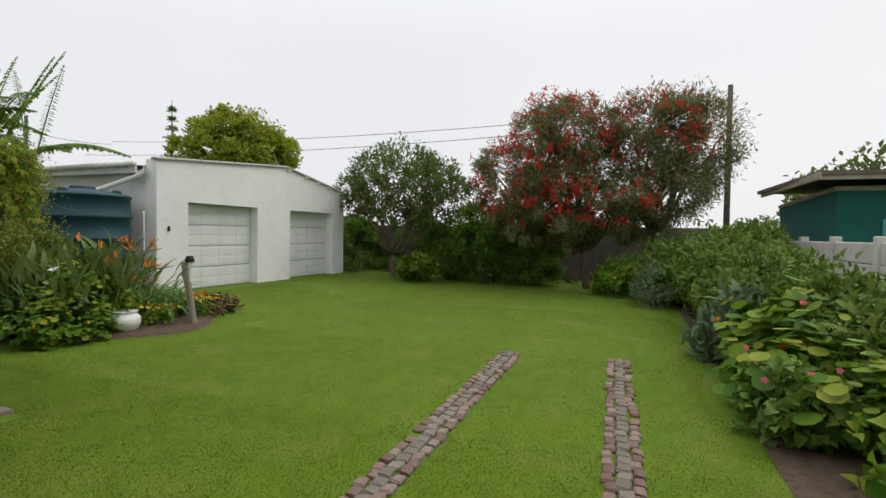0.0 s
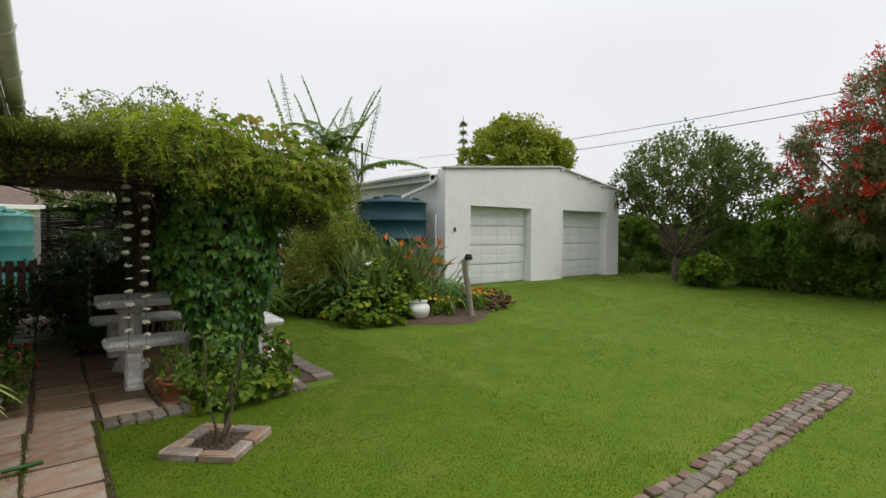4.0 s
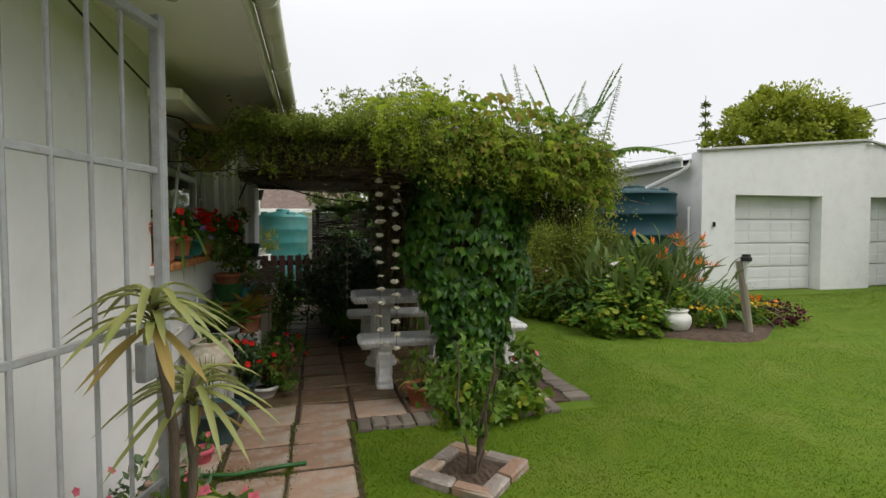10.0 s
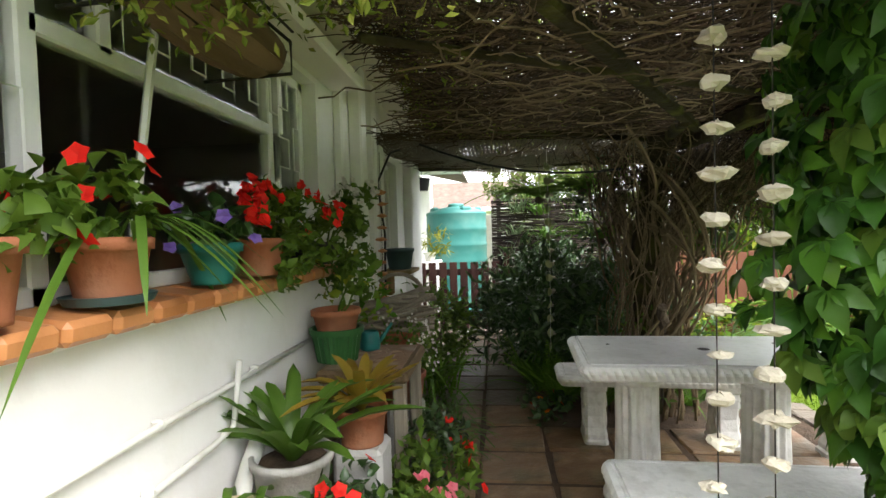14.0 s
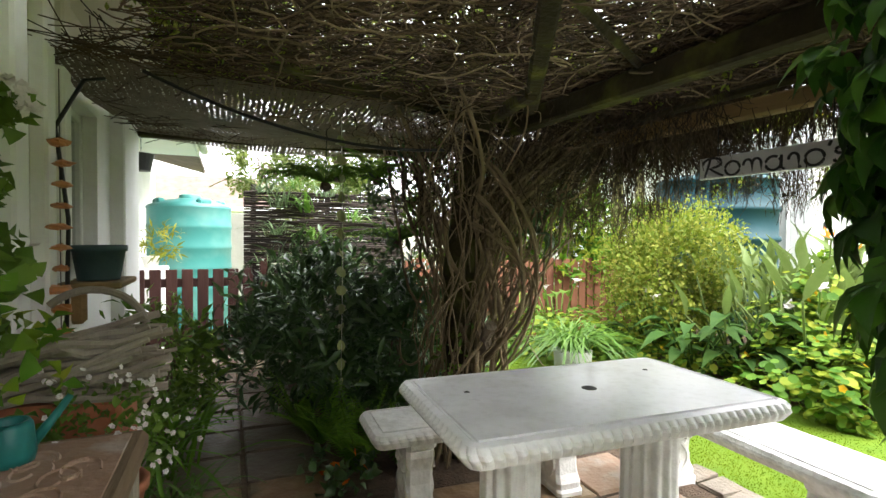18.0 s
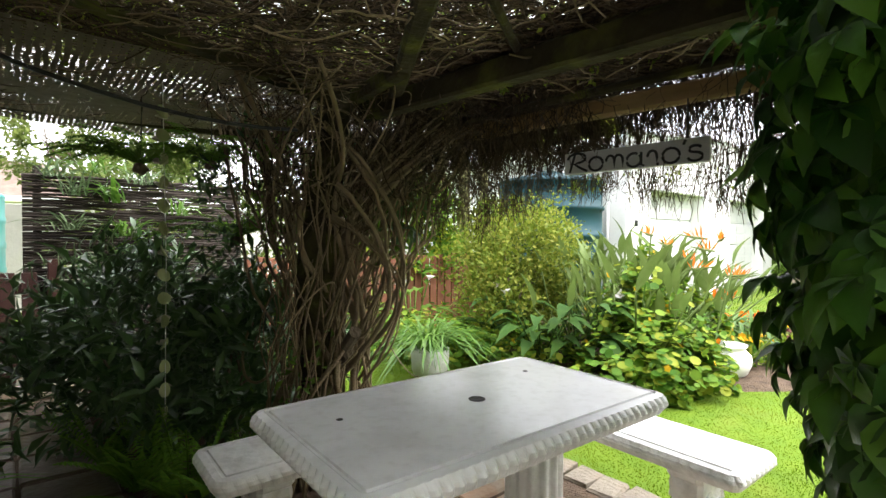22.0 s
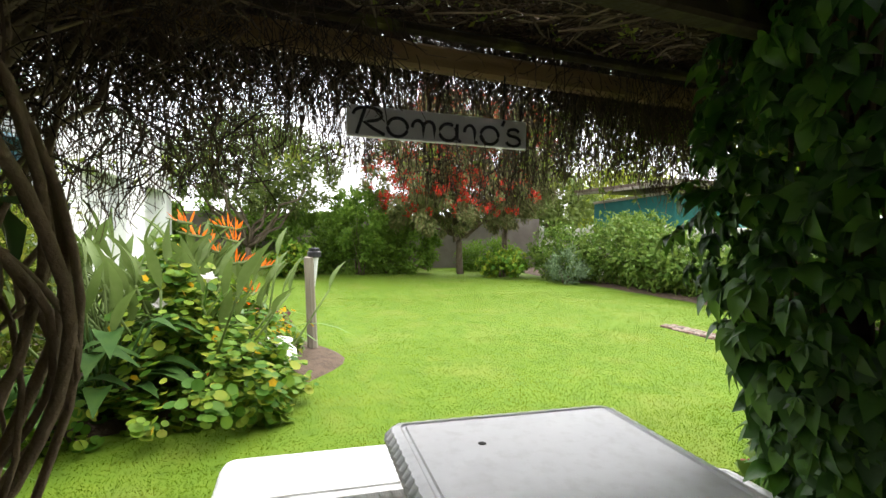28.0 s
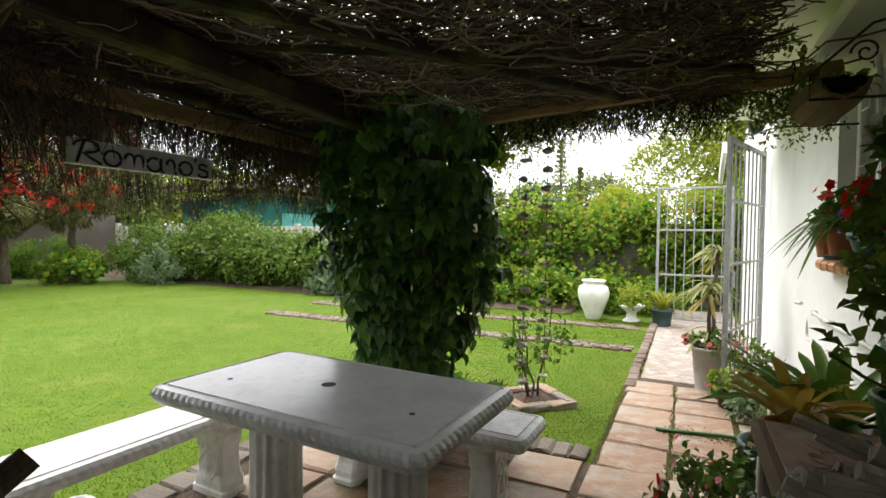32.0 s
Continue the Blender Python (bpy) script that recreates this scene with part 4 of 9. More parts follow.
pergola = thing("pergola", "low timber pergola with mossy beams under matted climbers", "pergola", (0, 0, 0))
ROOF = 2.04
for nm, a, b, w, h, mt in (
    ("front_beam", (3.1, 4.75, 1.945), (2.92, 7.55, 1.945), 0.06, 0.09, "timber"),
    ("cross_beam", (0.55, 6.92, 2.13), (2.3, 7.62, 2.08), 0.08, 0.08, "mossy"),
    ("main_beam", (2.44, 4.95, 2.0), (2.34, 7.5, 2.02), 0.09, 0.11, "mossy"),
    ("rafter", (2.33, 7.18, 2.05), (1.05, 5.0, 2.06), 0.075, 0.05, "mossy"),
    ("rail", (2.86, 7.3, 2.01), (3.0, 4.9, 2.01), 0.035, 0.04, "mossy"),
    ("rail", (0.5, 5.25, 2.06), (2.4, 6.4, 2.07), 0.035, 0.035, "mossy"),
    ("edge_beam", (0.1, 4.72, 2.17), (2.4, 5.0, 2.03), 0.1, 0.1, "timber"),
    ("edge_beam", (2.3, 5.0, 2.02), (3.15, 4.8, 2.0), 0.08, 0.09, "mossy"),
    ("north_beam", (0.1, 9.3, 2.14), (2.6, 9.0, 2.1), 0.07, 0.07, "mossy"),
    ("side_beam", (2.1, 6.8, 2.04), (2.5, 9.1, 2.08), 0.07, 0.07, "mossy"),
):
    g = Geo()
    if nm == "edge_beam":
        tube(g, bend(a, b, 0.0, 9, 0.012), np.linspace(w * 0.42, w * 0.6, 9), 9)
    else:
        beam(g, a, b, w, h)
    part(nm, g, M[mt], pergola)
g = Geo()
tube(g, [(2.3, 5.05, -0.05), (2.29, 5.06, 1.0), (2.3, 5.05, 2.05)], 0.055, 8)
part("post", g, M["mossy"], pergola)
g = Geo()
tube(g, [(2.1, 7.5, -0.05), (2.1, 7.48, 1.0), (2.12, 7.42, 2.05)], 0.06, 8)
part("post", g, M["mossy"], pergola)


def sign():
    t = thing("hanging_sign", "grey board with black hand-lettered name, hung from the pergola beam", "sign", (2.955, 6.21, 1.735), rz=-88)
    g = Geo()
    cbox(g, (0, 0, -0.05), (0.69, 0.014, 0.105), 0.003)
    part("board", g, M["sign"], t)
    g = Geo()
    cbox(g, (0, 0.0, -0.101), (0.69, 0.018, 0.006), 0.002)
    part("edge_strip", g, M["white_paint"], t)
    # the hand-lettered name, brushed in looping strokes
    def ring(cx, cz, rx, rz, a0=0.0, a1=360.0, n=18):
        q = np.radians(np.linspace(a0, a1, n))
        return np.stack([cx + rx * np.cos(q), cz + rz * np.sin(q)], -1)

    oval = ring(0.3, 0.36, 0.3, 0.36, 100, 470)
    hump = np.concatenate([[(0, 0)], [(0.0, 0.4)], ring(0.17, 0.42, 0.17, 0.28, 180, 0, 10), [(0.34, 0.0)]])
    letters = (
        ("R", 0.0, [[(0.1, 0.0), (0.22, 0.5), (0.34, 1.0)], np.concatenate([[(0.0, 0.72)], ring(0.42, 0.76, 0.4, 0.26, 170, -80, 14), [(0.3, 0.48), (0.55, 0.25), (0.9, 0.02)]])]),
        ("o", 0.98, [oval]),
        ("m", 1.72, [hump, hump + (0.34, 0)]),
        ("a", 2.56, [ring(0.28, 0.34, 0.28, 0.34, 60, 400), [(0.56, 0.7), (0.56, 0.1), (0.68, 0.0)]]),
        ("n", 3.36, [hump, [(0.34, 0.0), (0.42, 0.05)]]),
        ("o", 3.9, [oval]),
        ("apostrophe", 4.6, [[(0.02, 0.8), (0.1, 1.02)]]),
        ("s", 4.72, [np.concatenate([ring(0.3, 0.55, 0.2, 0.16, 20, 230, 10), ring(0.3, 0.2, 0.24, 0.2, 80, -170, 12)])]),
    )
    for name, x0, strokes in letters:
        g = Geo()
        for st in strokes:
            q = np.asarray(st, float)
            tube(g, np.stack([-0.325 + (x0 + q[:, 0]) * 0.122, np.full(len(q), -0.0075), -0.095 + q[:, 1] * 0.09], -1), 0.0064, 6)
        part("letter", g, M["sign_ink"], t)
    for s in (-0.25, 0.25):
        g = Geo()
        tube(g, [(s, 0, 0.0), (s, 0, 0.17)], 0.003, 4)
        part("wire", g, M["iron"], t)
    return t


sign()

# ---- planting ----
def shell(n, centre, radii, inner=0.55):
    """Random points in the outer part of an ellipsoid, with their outward ways."""
    d = unit(rng.normal(0, 1, (n, 3)))
    r = inner + (1 - inner) * rng.random(n) ** 0.6
    return np.array(centre) + d * r[:, None] * np.array(radii), unit(d / np.array(radii))


def clusters(ells, n, k=60, spread=0.2, floor=None):
    """Points gathered in clumps over ellipsoids (centre, radii): an uneven outline with gaps."""
    pts, outs = [], []
    vol = np.array([np.prod(r) ** 0.67 for _, r in ells])
    vol = vol / vol.sum()
    for (c, r), share in zip(ells, vol):
        kk = max(6, int(k * share))
        cen, out = shell(kk, c, r, 0.6)
        m = max(1, int(n * share / kk))
        size = spread * np.mean(r) * (0.6 + 0.8 * rng.random(kk))
        p = cen[:, None] + unit(rng.normal(0, 1, (kk, m, 3))) * (rng.random((kk, m, 1)) ** 0.5 * 1.5) * size[:, None, None]
        pts.append(p.reshape(-1, 3))
        outs.append(np.repeat(out, m, 0))
    p, o = np.concatenate(pts), np.concatenate(outs)
    if floor is not None:
        keep = p[:, 2] > floor
        p, o = p[keep], o[keep]
    return p, o


def foliage(g, p, o, L, W, out=0.6, up=0.2, kind="leaf", droop=0.25):
    """Leaves at points p that turn away from the middle along o."""
    n = len(p)
    way = unit(o * out + rng.normal(0, 0.6, (n, 3)) + np.array([0, 0, up]))
    face = unit(o + rng.normal(0, 0.5, (n, 3)) + np.array([0, 0, 0.8]))
    s = 0.65 + 0.7 * rng.random(n)
    if kind == "leaf":
        leaves(g, p, way, face, L * s, W * s, droop=droop)
    else:
        simple_leaves(g, p, way, face, L * s, W * s)


def limbs(g, base, tips, r0, wob=0.08):
    for t in tips:
        b = np.array(base, float)
        pts = bend(b, t, 0, 6, wob)
        tube(g, pts, np.linspace(r0, r0 * 0.25, 6), 6)


def tree(name, label, base, ells, n, mat, L, W, trunk=0.12, fork=0.5, k=120, spread=0.22, kind="leaf", up=0.1, out=0.6, bark="bark", droop=0.25):
    t = thing(name, label, "tree", (base[0], base[1], base[2]))
    b = np.array(base, float)
    g = Geo()
    mid = np.mean([c for c, _ in ells], 0)
    f = b + (mid - b) * np.array([0.3, 0.3, fork])
    tube(g, bend(b - [0, 0, 0.1], f, 0, 5, trunk * 0.3) - b, np.linspace(trunk, trunk * 0.75, 5), 9)
    part("trunk", g, M[bark], t, smooth=True)
    for c, r in ells:
        g = Geo()
        c = np.array(c, float)
        tips = [c + rng.normal(0, 0.35, 3) * np.array(r) for _ in range(4)]
        limbs(g, f - b, [q - b for q in tips], trunk * 0.55, 0.12)
        part("limb", g, M[bark], t, smooth=True)
    g = Geo()
    p, o = clusters(ells, n, k, spread)
    foliage(g, p - b, o, L, W, out, up, kind, droop)
    part("crown", g, M[mat], t)
    return t


def bush(name, label, ells, n, mat, L, W, k=60, spread=0.25, kind="leaf", up=0.3, category="shrub", at=None, group="", out=0.6, stems=True, droop=0.25):
    c0 = np.array(ells[0][0], float)
    b = np.array(at if at is not None else (c0[0], c0[1], height(c0[0], c0[1])), float)
    t = thing(name, label, category, b, group=group)
    if stems:
        g = Geo()
        for c, r in ells:
            for _ in range(5):
                q = np.array(c) + rng.normal(0, 0.35, 3) * np.array(r)
                f = np.array([c[0] * 0.6 + b[0] * 0.4 + rng.normal(0, 0.1), c[1] * 0.6 + b[1] * 0.4 + rng.normal(0, 0.1), b[2] - 0.03])
                tube(g, bend(f, q, 0, 4, 0.03) - b, np.linspace(0.02, 0.006, 4), 5)
        part("stem_clump", g, M["bark"], t, kind="stuff")
    g = Geo()
    p, o = clusters(ells, n, k, spread, floor=b[2] + 0.01)
    foliage(g, p - b, o, L, W, out, up, kind, droop)
    part("leaves", g, M[mat], t)
    return t


def petals_at(g, at, r, n=5, cup=0.35):
    """Open flowers of n round petals at the places given."""
    at = np.asarray(at, float)
    m = len(at)
    nrm = unit(rng.normal(0, 0.5, (m, 3)) + np.array([0.75, -0.45, 0.5]))
    s = unit(np.cross(nrm, rng.normal(0, 1, (m, 3))))
    u = np.cross(nrm, s)
    for k in range(n):
        a = 2 * np.pi * k / n
        way = s * math.cos(a) + u * math.sin(a) + nrm * cup
        leaves(g, at, way, nrm, r, r * 0.95, fold=0.05, droop=0.1, wide=0.6)


def flowers(parent, pts, r, mat, n=5, name="flowers", one=False):
    """Flowers of one plant; each its own part when they are few."""
    if one or len(pts) > 130:
        g = Geo()
        petals_at(g, pts, r, n)
        return part(name, g, M[mat], parent, kind="stuff")
    for q in pts:
        g = Geo()
        petals_at(g, [q], r, n)
        part("flower", g, M[mat], parent)


# Trees beyond the garden and along its edges
tree("lime_tree", "broad round tree in fresh lime green leaf behind the garage", (23, 21, 0),
     [((23.2, 20.8, 6.2), (2.7, 2.7, 1.9)), ((21.6, 22.2, 5.5), (1.5, 1.6, 1.4)), ((24.6, 19.8, 5.8), (1.7, 1.7, 1.5)), ((22.9, 21.1, 7.2), (2.0, 2.0, 1.0))], 24000, "lime_leaf", 0.2, 0.12, 0.35, 0.55, 340, 0.13, "simple")
tree("guava_tree", "spreading dark green fruit tree with forked trunk by the boundary", (15.6, 7.4, 0.1),
     [((15.9, 7.3, 3.15), (1.7, 1.7, 1.3)), ((15.9, 8.6, 2.9), (1.0, 1.0, 0.85)), ((16, 6.2, 2.9), (1.3, 1.3, 1.1))], 17000, "tree_leaf", 0.12, 0.055, 0.1, 0.25, 300, 0.14, "simple")
bt = tree("bottlebrush_tree", "large weeping bottlebrush tree full of red brush flowers", (15.9, 1.2, 0),
          [((15.6, 2.2, 4.0), (1.6, 1.5, 1.5)), ((15.0, 3.2, 3.0), (1.3, 1.3, 1.2)), ((15.6, 1.5, 4.6), (1.3, 1.3, 0.85)), ((15.1, 2.0, 2.6), (1.3, 1.6, 1.0)), ((14.9, 0.6, 2.5), (0.9, 1.4, 0.7)), ((15.0, 2.4, 1.8), (1.1, 1.3, 0.55)), ((15.5, 0.2, 2.0), (0.9, 1.1, 0.6))], 50000, "bottle_leaf", 0.15, 0.03, 0.12, 0.4, 520, 0.13, "simple", up=-0.5)
p, o = clusters([((15.5, 2.1, 4.0), (1.75, 1.7, 1.75)), ((14.9, 3.1, 3.1), (1.4, 1.4, 1.3)), ((15.5, 1.5, 4.7), (1.4, 1.4, 0.9)), ((14.5, 2.6, 2.5), (0.9, 1.5, 0.7)), ((14.5, 0.8, 2.5), (0.9, 1.5, 0.6))], 1500, 520, 0.12)


def brushes(parent, p, base):
    g = Geo()
    m = len(p)
    for k in range(10):
        way = unit(rng.normal(0, 1, (m, 3)))
        off = rng.normal(0, 0.03, (m, 3))
        simple_leaves(g, p + off - np.array(base), way, rng.normal(0, 1, (m, 3)), 0.085, 0.035)
    part("flower_mass", g, M["bottle_red"], parent, "red bottlebrush flowers", kind="stuff")


brushes(bt, p, (15.9, 1.2, 0))
bt2 = tree("bottlebrush_tree", "tall thin bottlebrush tree with sparse red flowers and grey twigs", (16.4, -0.4, 0),
           [((16.2, -0.5, 4.2), (1.2, 1.3, 1.5)), ((16.3, -1.6, 4.2), (1.2, 1.2, 1.4)), ((15.9, -0.6, 2.9), (1.2, 1.5, 1.0)), ((16.2, -0.9, 4.9), (1.0, 1.2, 0.7))], 30000, "bottle_leaf", 0.14, 0.028, 0.12, 0.4, 360, 0.18, "simple", up=-0.3)
p, o = clusters([((16.1, -0.7, 4.4), (1.4, 1.6, 1.4))], 420, 160, 0.14)
brushes(bt2, p, (16.4, -0.4, 0))
g = Geo()
for _ in range(160):
    c = np.array([16.2, -0.9, 4.0]) + rng.uniform(-1, 1, 3) * (0.9, 1.0, 0.9)
    tube(g, bend(c, c + rng.normal(0, 0.2, 3) + [0, -0.1, 0.1], 0, 4, 0.02) - np.array([16.4, -0.4, 0]), 0.008, 3, False)
part("bare_twigs", g, M["bark"], bt2, "grey bare twigs", kind="stuff")

bush("boundary_shrub", "dense dark green shrub against the boundary wall", [((16.6, 4.2, 1.1), (1.0, 1.6, 1.2)), ((16.6, 5.6, 0.9), (0.9, 1.0, 1.0)), ((16.2, 2.8, 1.0), (0.9, 0.9, 1.1)), ((15.6, 4.4, 1.6), (0.8, 0.9, 1.0))], 26000, "hedge", 0.13, 0.06, 420, 0.12, "simple")
bush("boundary_shrub", "dark climber covering the wall under the fruit tree", [((18.3, 8.2, 1.0), (0.4, 2.6, 1.1)), ((17.6, 9.9, 1.1), (0.9, 0.8, 1.1)), ((16.2, 10.2, 1.2), (0.6, 0.5, 1.2))], 17000, "hedge", 0.12, 0.07, 380, 0.12, "simple")
bush("low_hedge", "low clipped green hedge before the boundary wall", [((16.6, 9.2, 0.35), (1.3, 0.4, 0.35)), ((17.2, 8.0, 0.3), (0.5, 0.9, 0.35))], 5000, "shrub", 0.07, 0.035, 60, 0.2, "simple")
b = bush("geranium_bush", "bright green rounded plant with red flowers by the tree", [((15.1, 6.3, 0.45), (0.55, 0.55, 0.42))], 1500, "nasturtium", 0.12, 0.1, 40, 0.2, "leaf")
bush("boundary_shrub", "shaded shrubs under the bottlebrush trees", [((17.3, -0.4, 0.45), (0.7, 1.2, 0.5)), ((17.5, 3.2, 0.9), (0.6, 0.9, 0.9))], 9000, "hedge", 0.11, 0.05, 160, 0.22, "simple")
b = bush("nasturtium_patch", "nasturtium patch with round leaves under the bottlebrush", [((14.7, 0.35, 0.35), (0.9, 0.6, 0.4))], 1500, "nasturtium", 0.11, 0.11, 50, 0.2, "leaf", category="plant")

# Bed along the precast wall
for c, r, nn in (((13.6, -1.0, 0.7), (1.1, 0.8, 0.75), 3600), ((12.0, -1.6, 0.85), (1.2, 0.8, 0.8), 4000), ((10.4, -1.7, 0.72), (1.2, 0.85, 0.72), 4200), ((8.8, -1.9, 0.64), (1.1, 0.8, 0.62), 4000), ((7.3, -2.1, 0.55), (1.1, 0.75, 0.52), 3800), ((5.8, -2.3, 0.5), (1.0, 0.7, 0.45), 3200), ((12.2, -2.3, 1.3), (1.2, 0.5, 0.5), 2600)):
    bush("broad_leaved_shrub", "tangled mid-green shrub spilling from the border onto the lawn", [(c, r), ((c[0] - 0.6, c[1] - 0.1, c[2] * 0.7), (r[0] * 0.6, r[1] * 0.8, r[2] * 0.7))], int(nn * 1.5), "border", 0.12, 0.055, 150, 0.2, "leaf", group="border shrubs")
bush("silver_foliage", "silver-green jagged leaved plants in the border", [((7.7, -1.1, 0.3), (0.55, 0.35, 0.3)), ((7.2, -1.3, 0.55), (0.35, 0.3, 0.4))], 900, "silver", 0.2, 0.07, 30, 0.25, "leaf", category="plant", up=0.8)
bush("silver_foliage", "grey-green ferny plants at the border edge", [((12.6, -0.5, 0.4), (0.6, 0.4, 0.45))], 1300, "silver", 0.12, 0.03, 40, 0.25, "leaf", category="plant", up=0.8)


def spikes(at, n, h):
    t = thing("flower_spikes", "tall green seed spikes rising from the border", "plant", at)
    for k in range(n):
        g = Geo()
        x, y = rng.normal(0, 0.22, 2)
        tube(g, [(x, y, 0), (x + 0.02, y, h * 0.5), (x + 0.03, y, h)], 0.008, 5)
        m = 60
        z = rng.uniform(h * 0.4, h, m)
        a = rng.uniform(0, 6.28, m)
        leaves(g, np.stack([x + 0.02 + 0 * z, y + 0 * z, z], -1), np.stack([np.cos(a), np.sin(a), 0 * a + 0.3], -1), np.tile([0, 0, 1.0], (m, 1)), 0.06, 0.03)
        part("spike", g, M["shrub"], t)


spikes((7.0, -1.35, 0.2), 6, 1.1)


def nasturtiums(at, ells, n, fl, label, size=0.034):
    t = thing("nasturtium", label, "plant", at)
    b = np.array(at)
    p, o = clusters(ells, n, 300, 0.24, floor=0.02)
    g = Geo()
    m = len(p)
    nrm = unit(o * 0.5 + rng.normal(0, 0.35, (m, 3)) + [0, 0, 1.0])
    s = unit(np.cross(nrm, rng.normal(0, 1, (m, 3))))
    u = np.cross(nrm, s)
    r = size * (0.45 + 0.85 * rng.random(m))
    ang = np.arange(8) * 2 * np.pi / 8
    rim = p[:, None] + r[:, None, None] * (np.cos(ang)[None, :, None] * s[:, None] + np.sin(ang)[None, :, None] * u[:, None]) + nrm[:, None] * (r * 0.18)[:, None, None]
    v = np.concatenate([p[:, None], rim], 1).reshape(-1, 3) - b
    idx = (np.arange(m) * 9)[:, None, None]
    tri = np.array([[0, 1 + k, 1 + (k + 1) % 8] for k in range(8)])[None] + idx
    g.add(v, tri.reshape(-1, 3))
    part("round_leaves", g, M["nasturtium"], t)
    for mat, cnt in fl:
        k = rng.choice(np.where(o[:, 2] > -0.2)[0], cnt)
        q = p[k] + o[k] * 0.05 + [0, 0, 0.02] - b
        flowers(t, q, 0.032, mat)
    return t


nasturtiums((5.9, -1.4, 0), [((6.0, -1.35, 0.3), (1.0, 0.55, 0.36)), ((5.0, -1.9, 0.35), (0.8, 0.6, 0.4)), ((6.6, -1.6, 0.6), (0.7, 0.5, 0.4)), ((4.6, -2.3, 0.4), (0.7, 0.6, 0.5))], 2000, (("orange", 9), ("pink", 6)), "bright green nasturtiums with orange flowers spilling over the lawn edge", 0.075)
bush("pink_pelargonium", "leafy pelargonium with small pink flowers at the border edge", [((5.15, -1.2, 0.28), (0.45, 0.35, 0.26))], 1100, "shrub", 0.09, 0.08, 36, 0.22, "leaf", category="plant")
flowers(bpy.data.objects["pink_pelargonium"], rng.normal(0, 1, (7, 3)) * (0.3, 0.2, 0.05) + [0, 0, 0.5], 0.03, "pink")

# Hedge of creeper at the far end of the path, behind the urn
h = bush("creeper_hedge", "boundary wall overgrown with a dense green creeper hedge", [((2.6, -3.0, 0.9), (2.6, 0.4, 0.95)), ((-1.2, -3.1, 1.1), (2.0, 0.4, 1.1)), ((5.2, -3.0, 0.8), (1.8, 0.4, 0.85))], 32000, "nasturtium", 0.1, 0.09, 420, 0.2, "leaf", out=0.8)
bush("creeper_hedge", "low leafy plants at the foot of the creeper hedge", [((2.6, -1.7, 0.2), (2.0, 0.5, 0.28)), ((3.6, -1.9, 0.3), (1.0, 0.4, 0.35))], 3600, "nasturtium", 0.1, 0.09, 90, 0.22, "leaf", stems=False)
bush("hedge_shoots", "reddish new growth along the hedge top", [((2.0, -3.0, 1.75), (3.6, 0.35, 0.18)), ((-0.5, -3.1, 1.95), (1.5, 0.35, 0.2))], 3600, "creeper_new", 0.08, 0.06, 120, 0.35, "leaf", stems=False)

# Distant trees to the south
tree("distant_tree", "tall pale green tree beyond the hedge", (-0.5, -13, 0), [((-0.8, -13, 5.0), (2.6, 2.4, 2.4)), ((0.9, -13, 3.6), (1.8, 1.6, 1.6)), ((-2.4, -13, 6.6), (2.6, 2.2, 2.4)), ((-0.6, -12.5, 7.6), (1.6, 1.6, 1.5))], 22000, "lime_leaf", 0.16, 0.08, 0.25, 0.5, 300, 0.2, "simple")
for x, y, hh, w, mt in ((14, -42, 6.5, 5, "dark_leaf"), (9, -45, 7.5, 5, "tree_leaf"), (6, -40, 5.5, 4, "lime_leaf"), (20, -40, 6, 5, "tree_leaf"), (27, -30, 6, 6, "tree_leaf"), (33, -18, 6.0, 6, "lime_leaf"), (30, -10, 5.0, 5, "tree_leaf")):
    tree("distant_tree", "rounded tree in the far distance beyond the boundary", (x, y, 0), [((x, y, hh * 0.6), (w * 0.6, w * 0.6, hh * 0.4)), ((x + w * 0.35, y, hh * 0.5), (w * 0.4, w * 0.4, hh * 0.35))], 6000, mt, 0.35, 0.2, 0.3, 0.4, 110, 0.22, "simple")


def conifer(at, h, w, label, tiers=16):
    t = thing("conifer", label, "tree", at)
    g = Geo()
    tube(g, [(0, 0, 0), (0, 0, h)], [0.16, 0.02], 6)
    part("trunk", g, M["bark"], t)
    g = Geo()
    for k in range(tiers):
        z = h * (0.3 + 0.7 * k / tiers)
        L = w * (1.02 - k / tiers)
        for a in np.arange(6) * 1.047 + k * 0.5:
            m = 13
            s = np.linspace(0.15, 1, m)
            p = np.stack([np.cos(a) * L * s, np.sin(a) * L * s, z + 0.12 * L * s], -1)
            simple_leaves(g, p + rng.normal(0, 0.05, (m, 3)), rng.normal(0, 1, (m, 3)) + [np.cos(a), np.sin(a), 0.5], rng.normal(0, 1, (m, 3)), 0.2 * (w + 0.5), 0.06 * (w + 0.5))
    part("crown", g, M["tree_leaf"], t)


conifer((9.6, -31.3, 0), 8.8, 0.95, "tall tiered conifer in the distance")
conifer((8.2, -31.6, 0), 6.6, 0.7, "dark pointed conifer in the distance")
conifer((27.0, 30.3, 0), 10.6, 0.95, "small tiered conifer beside the lime tree", 11)


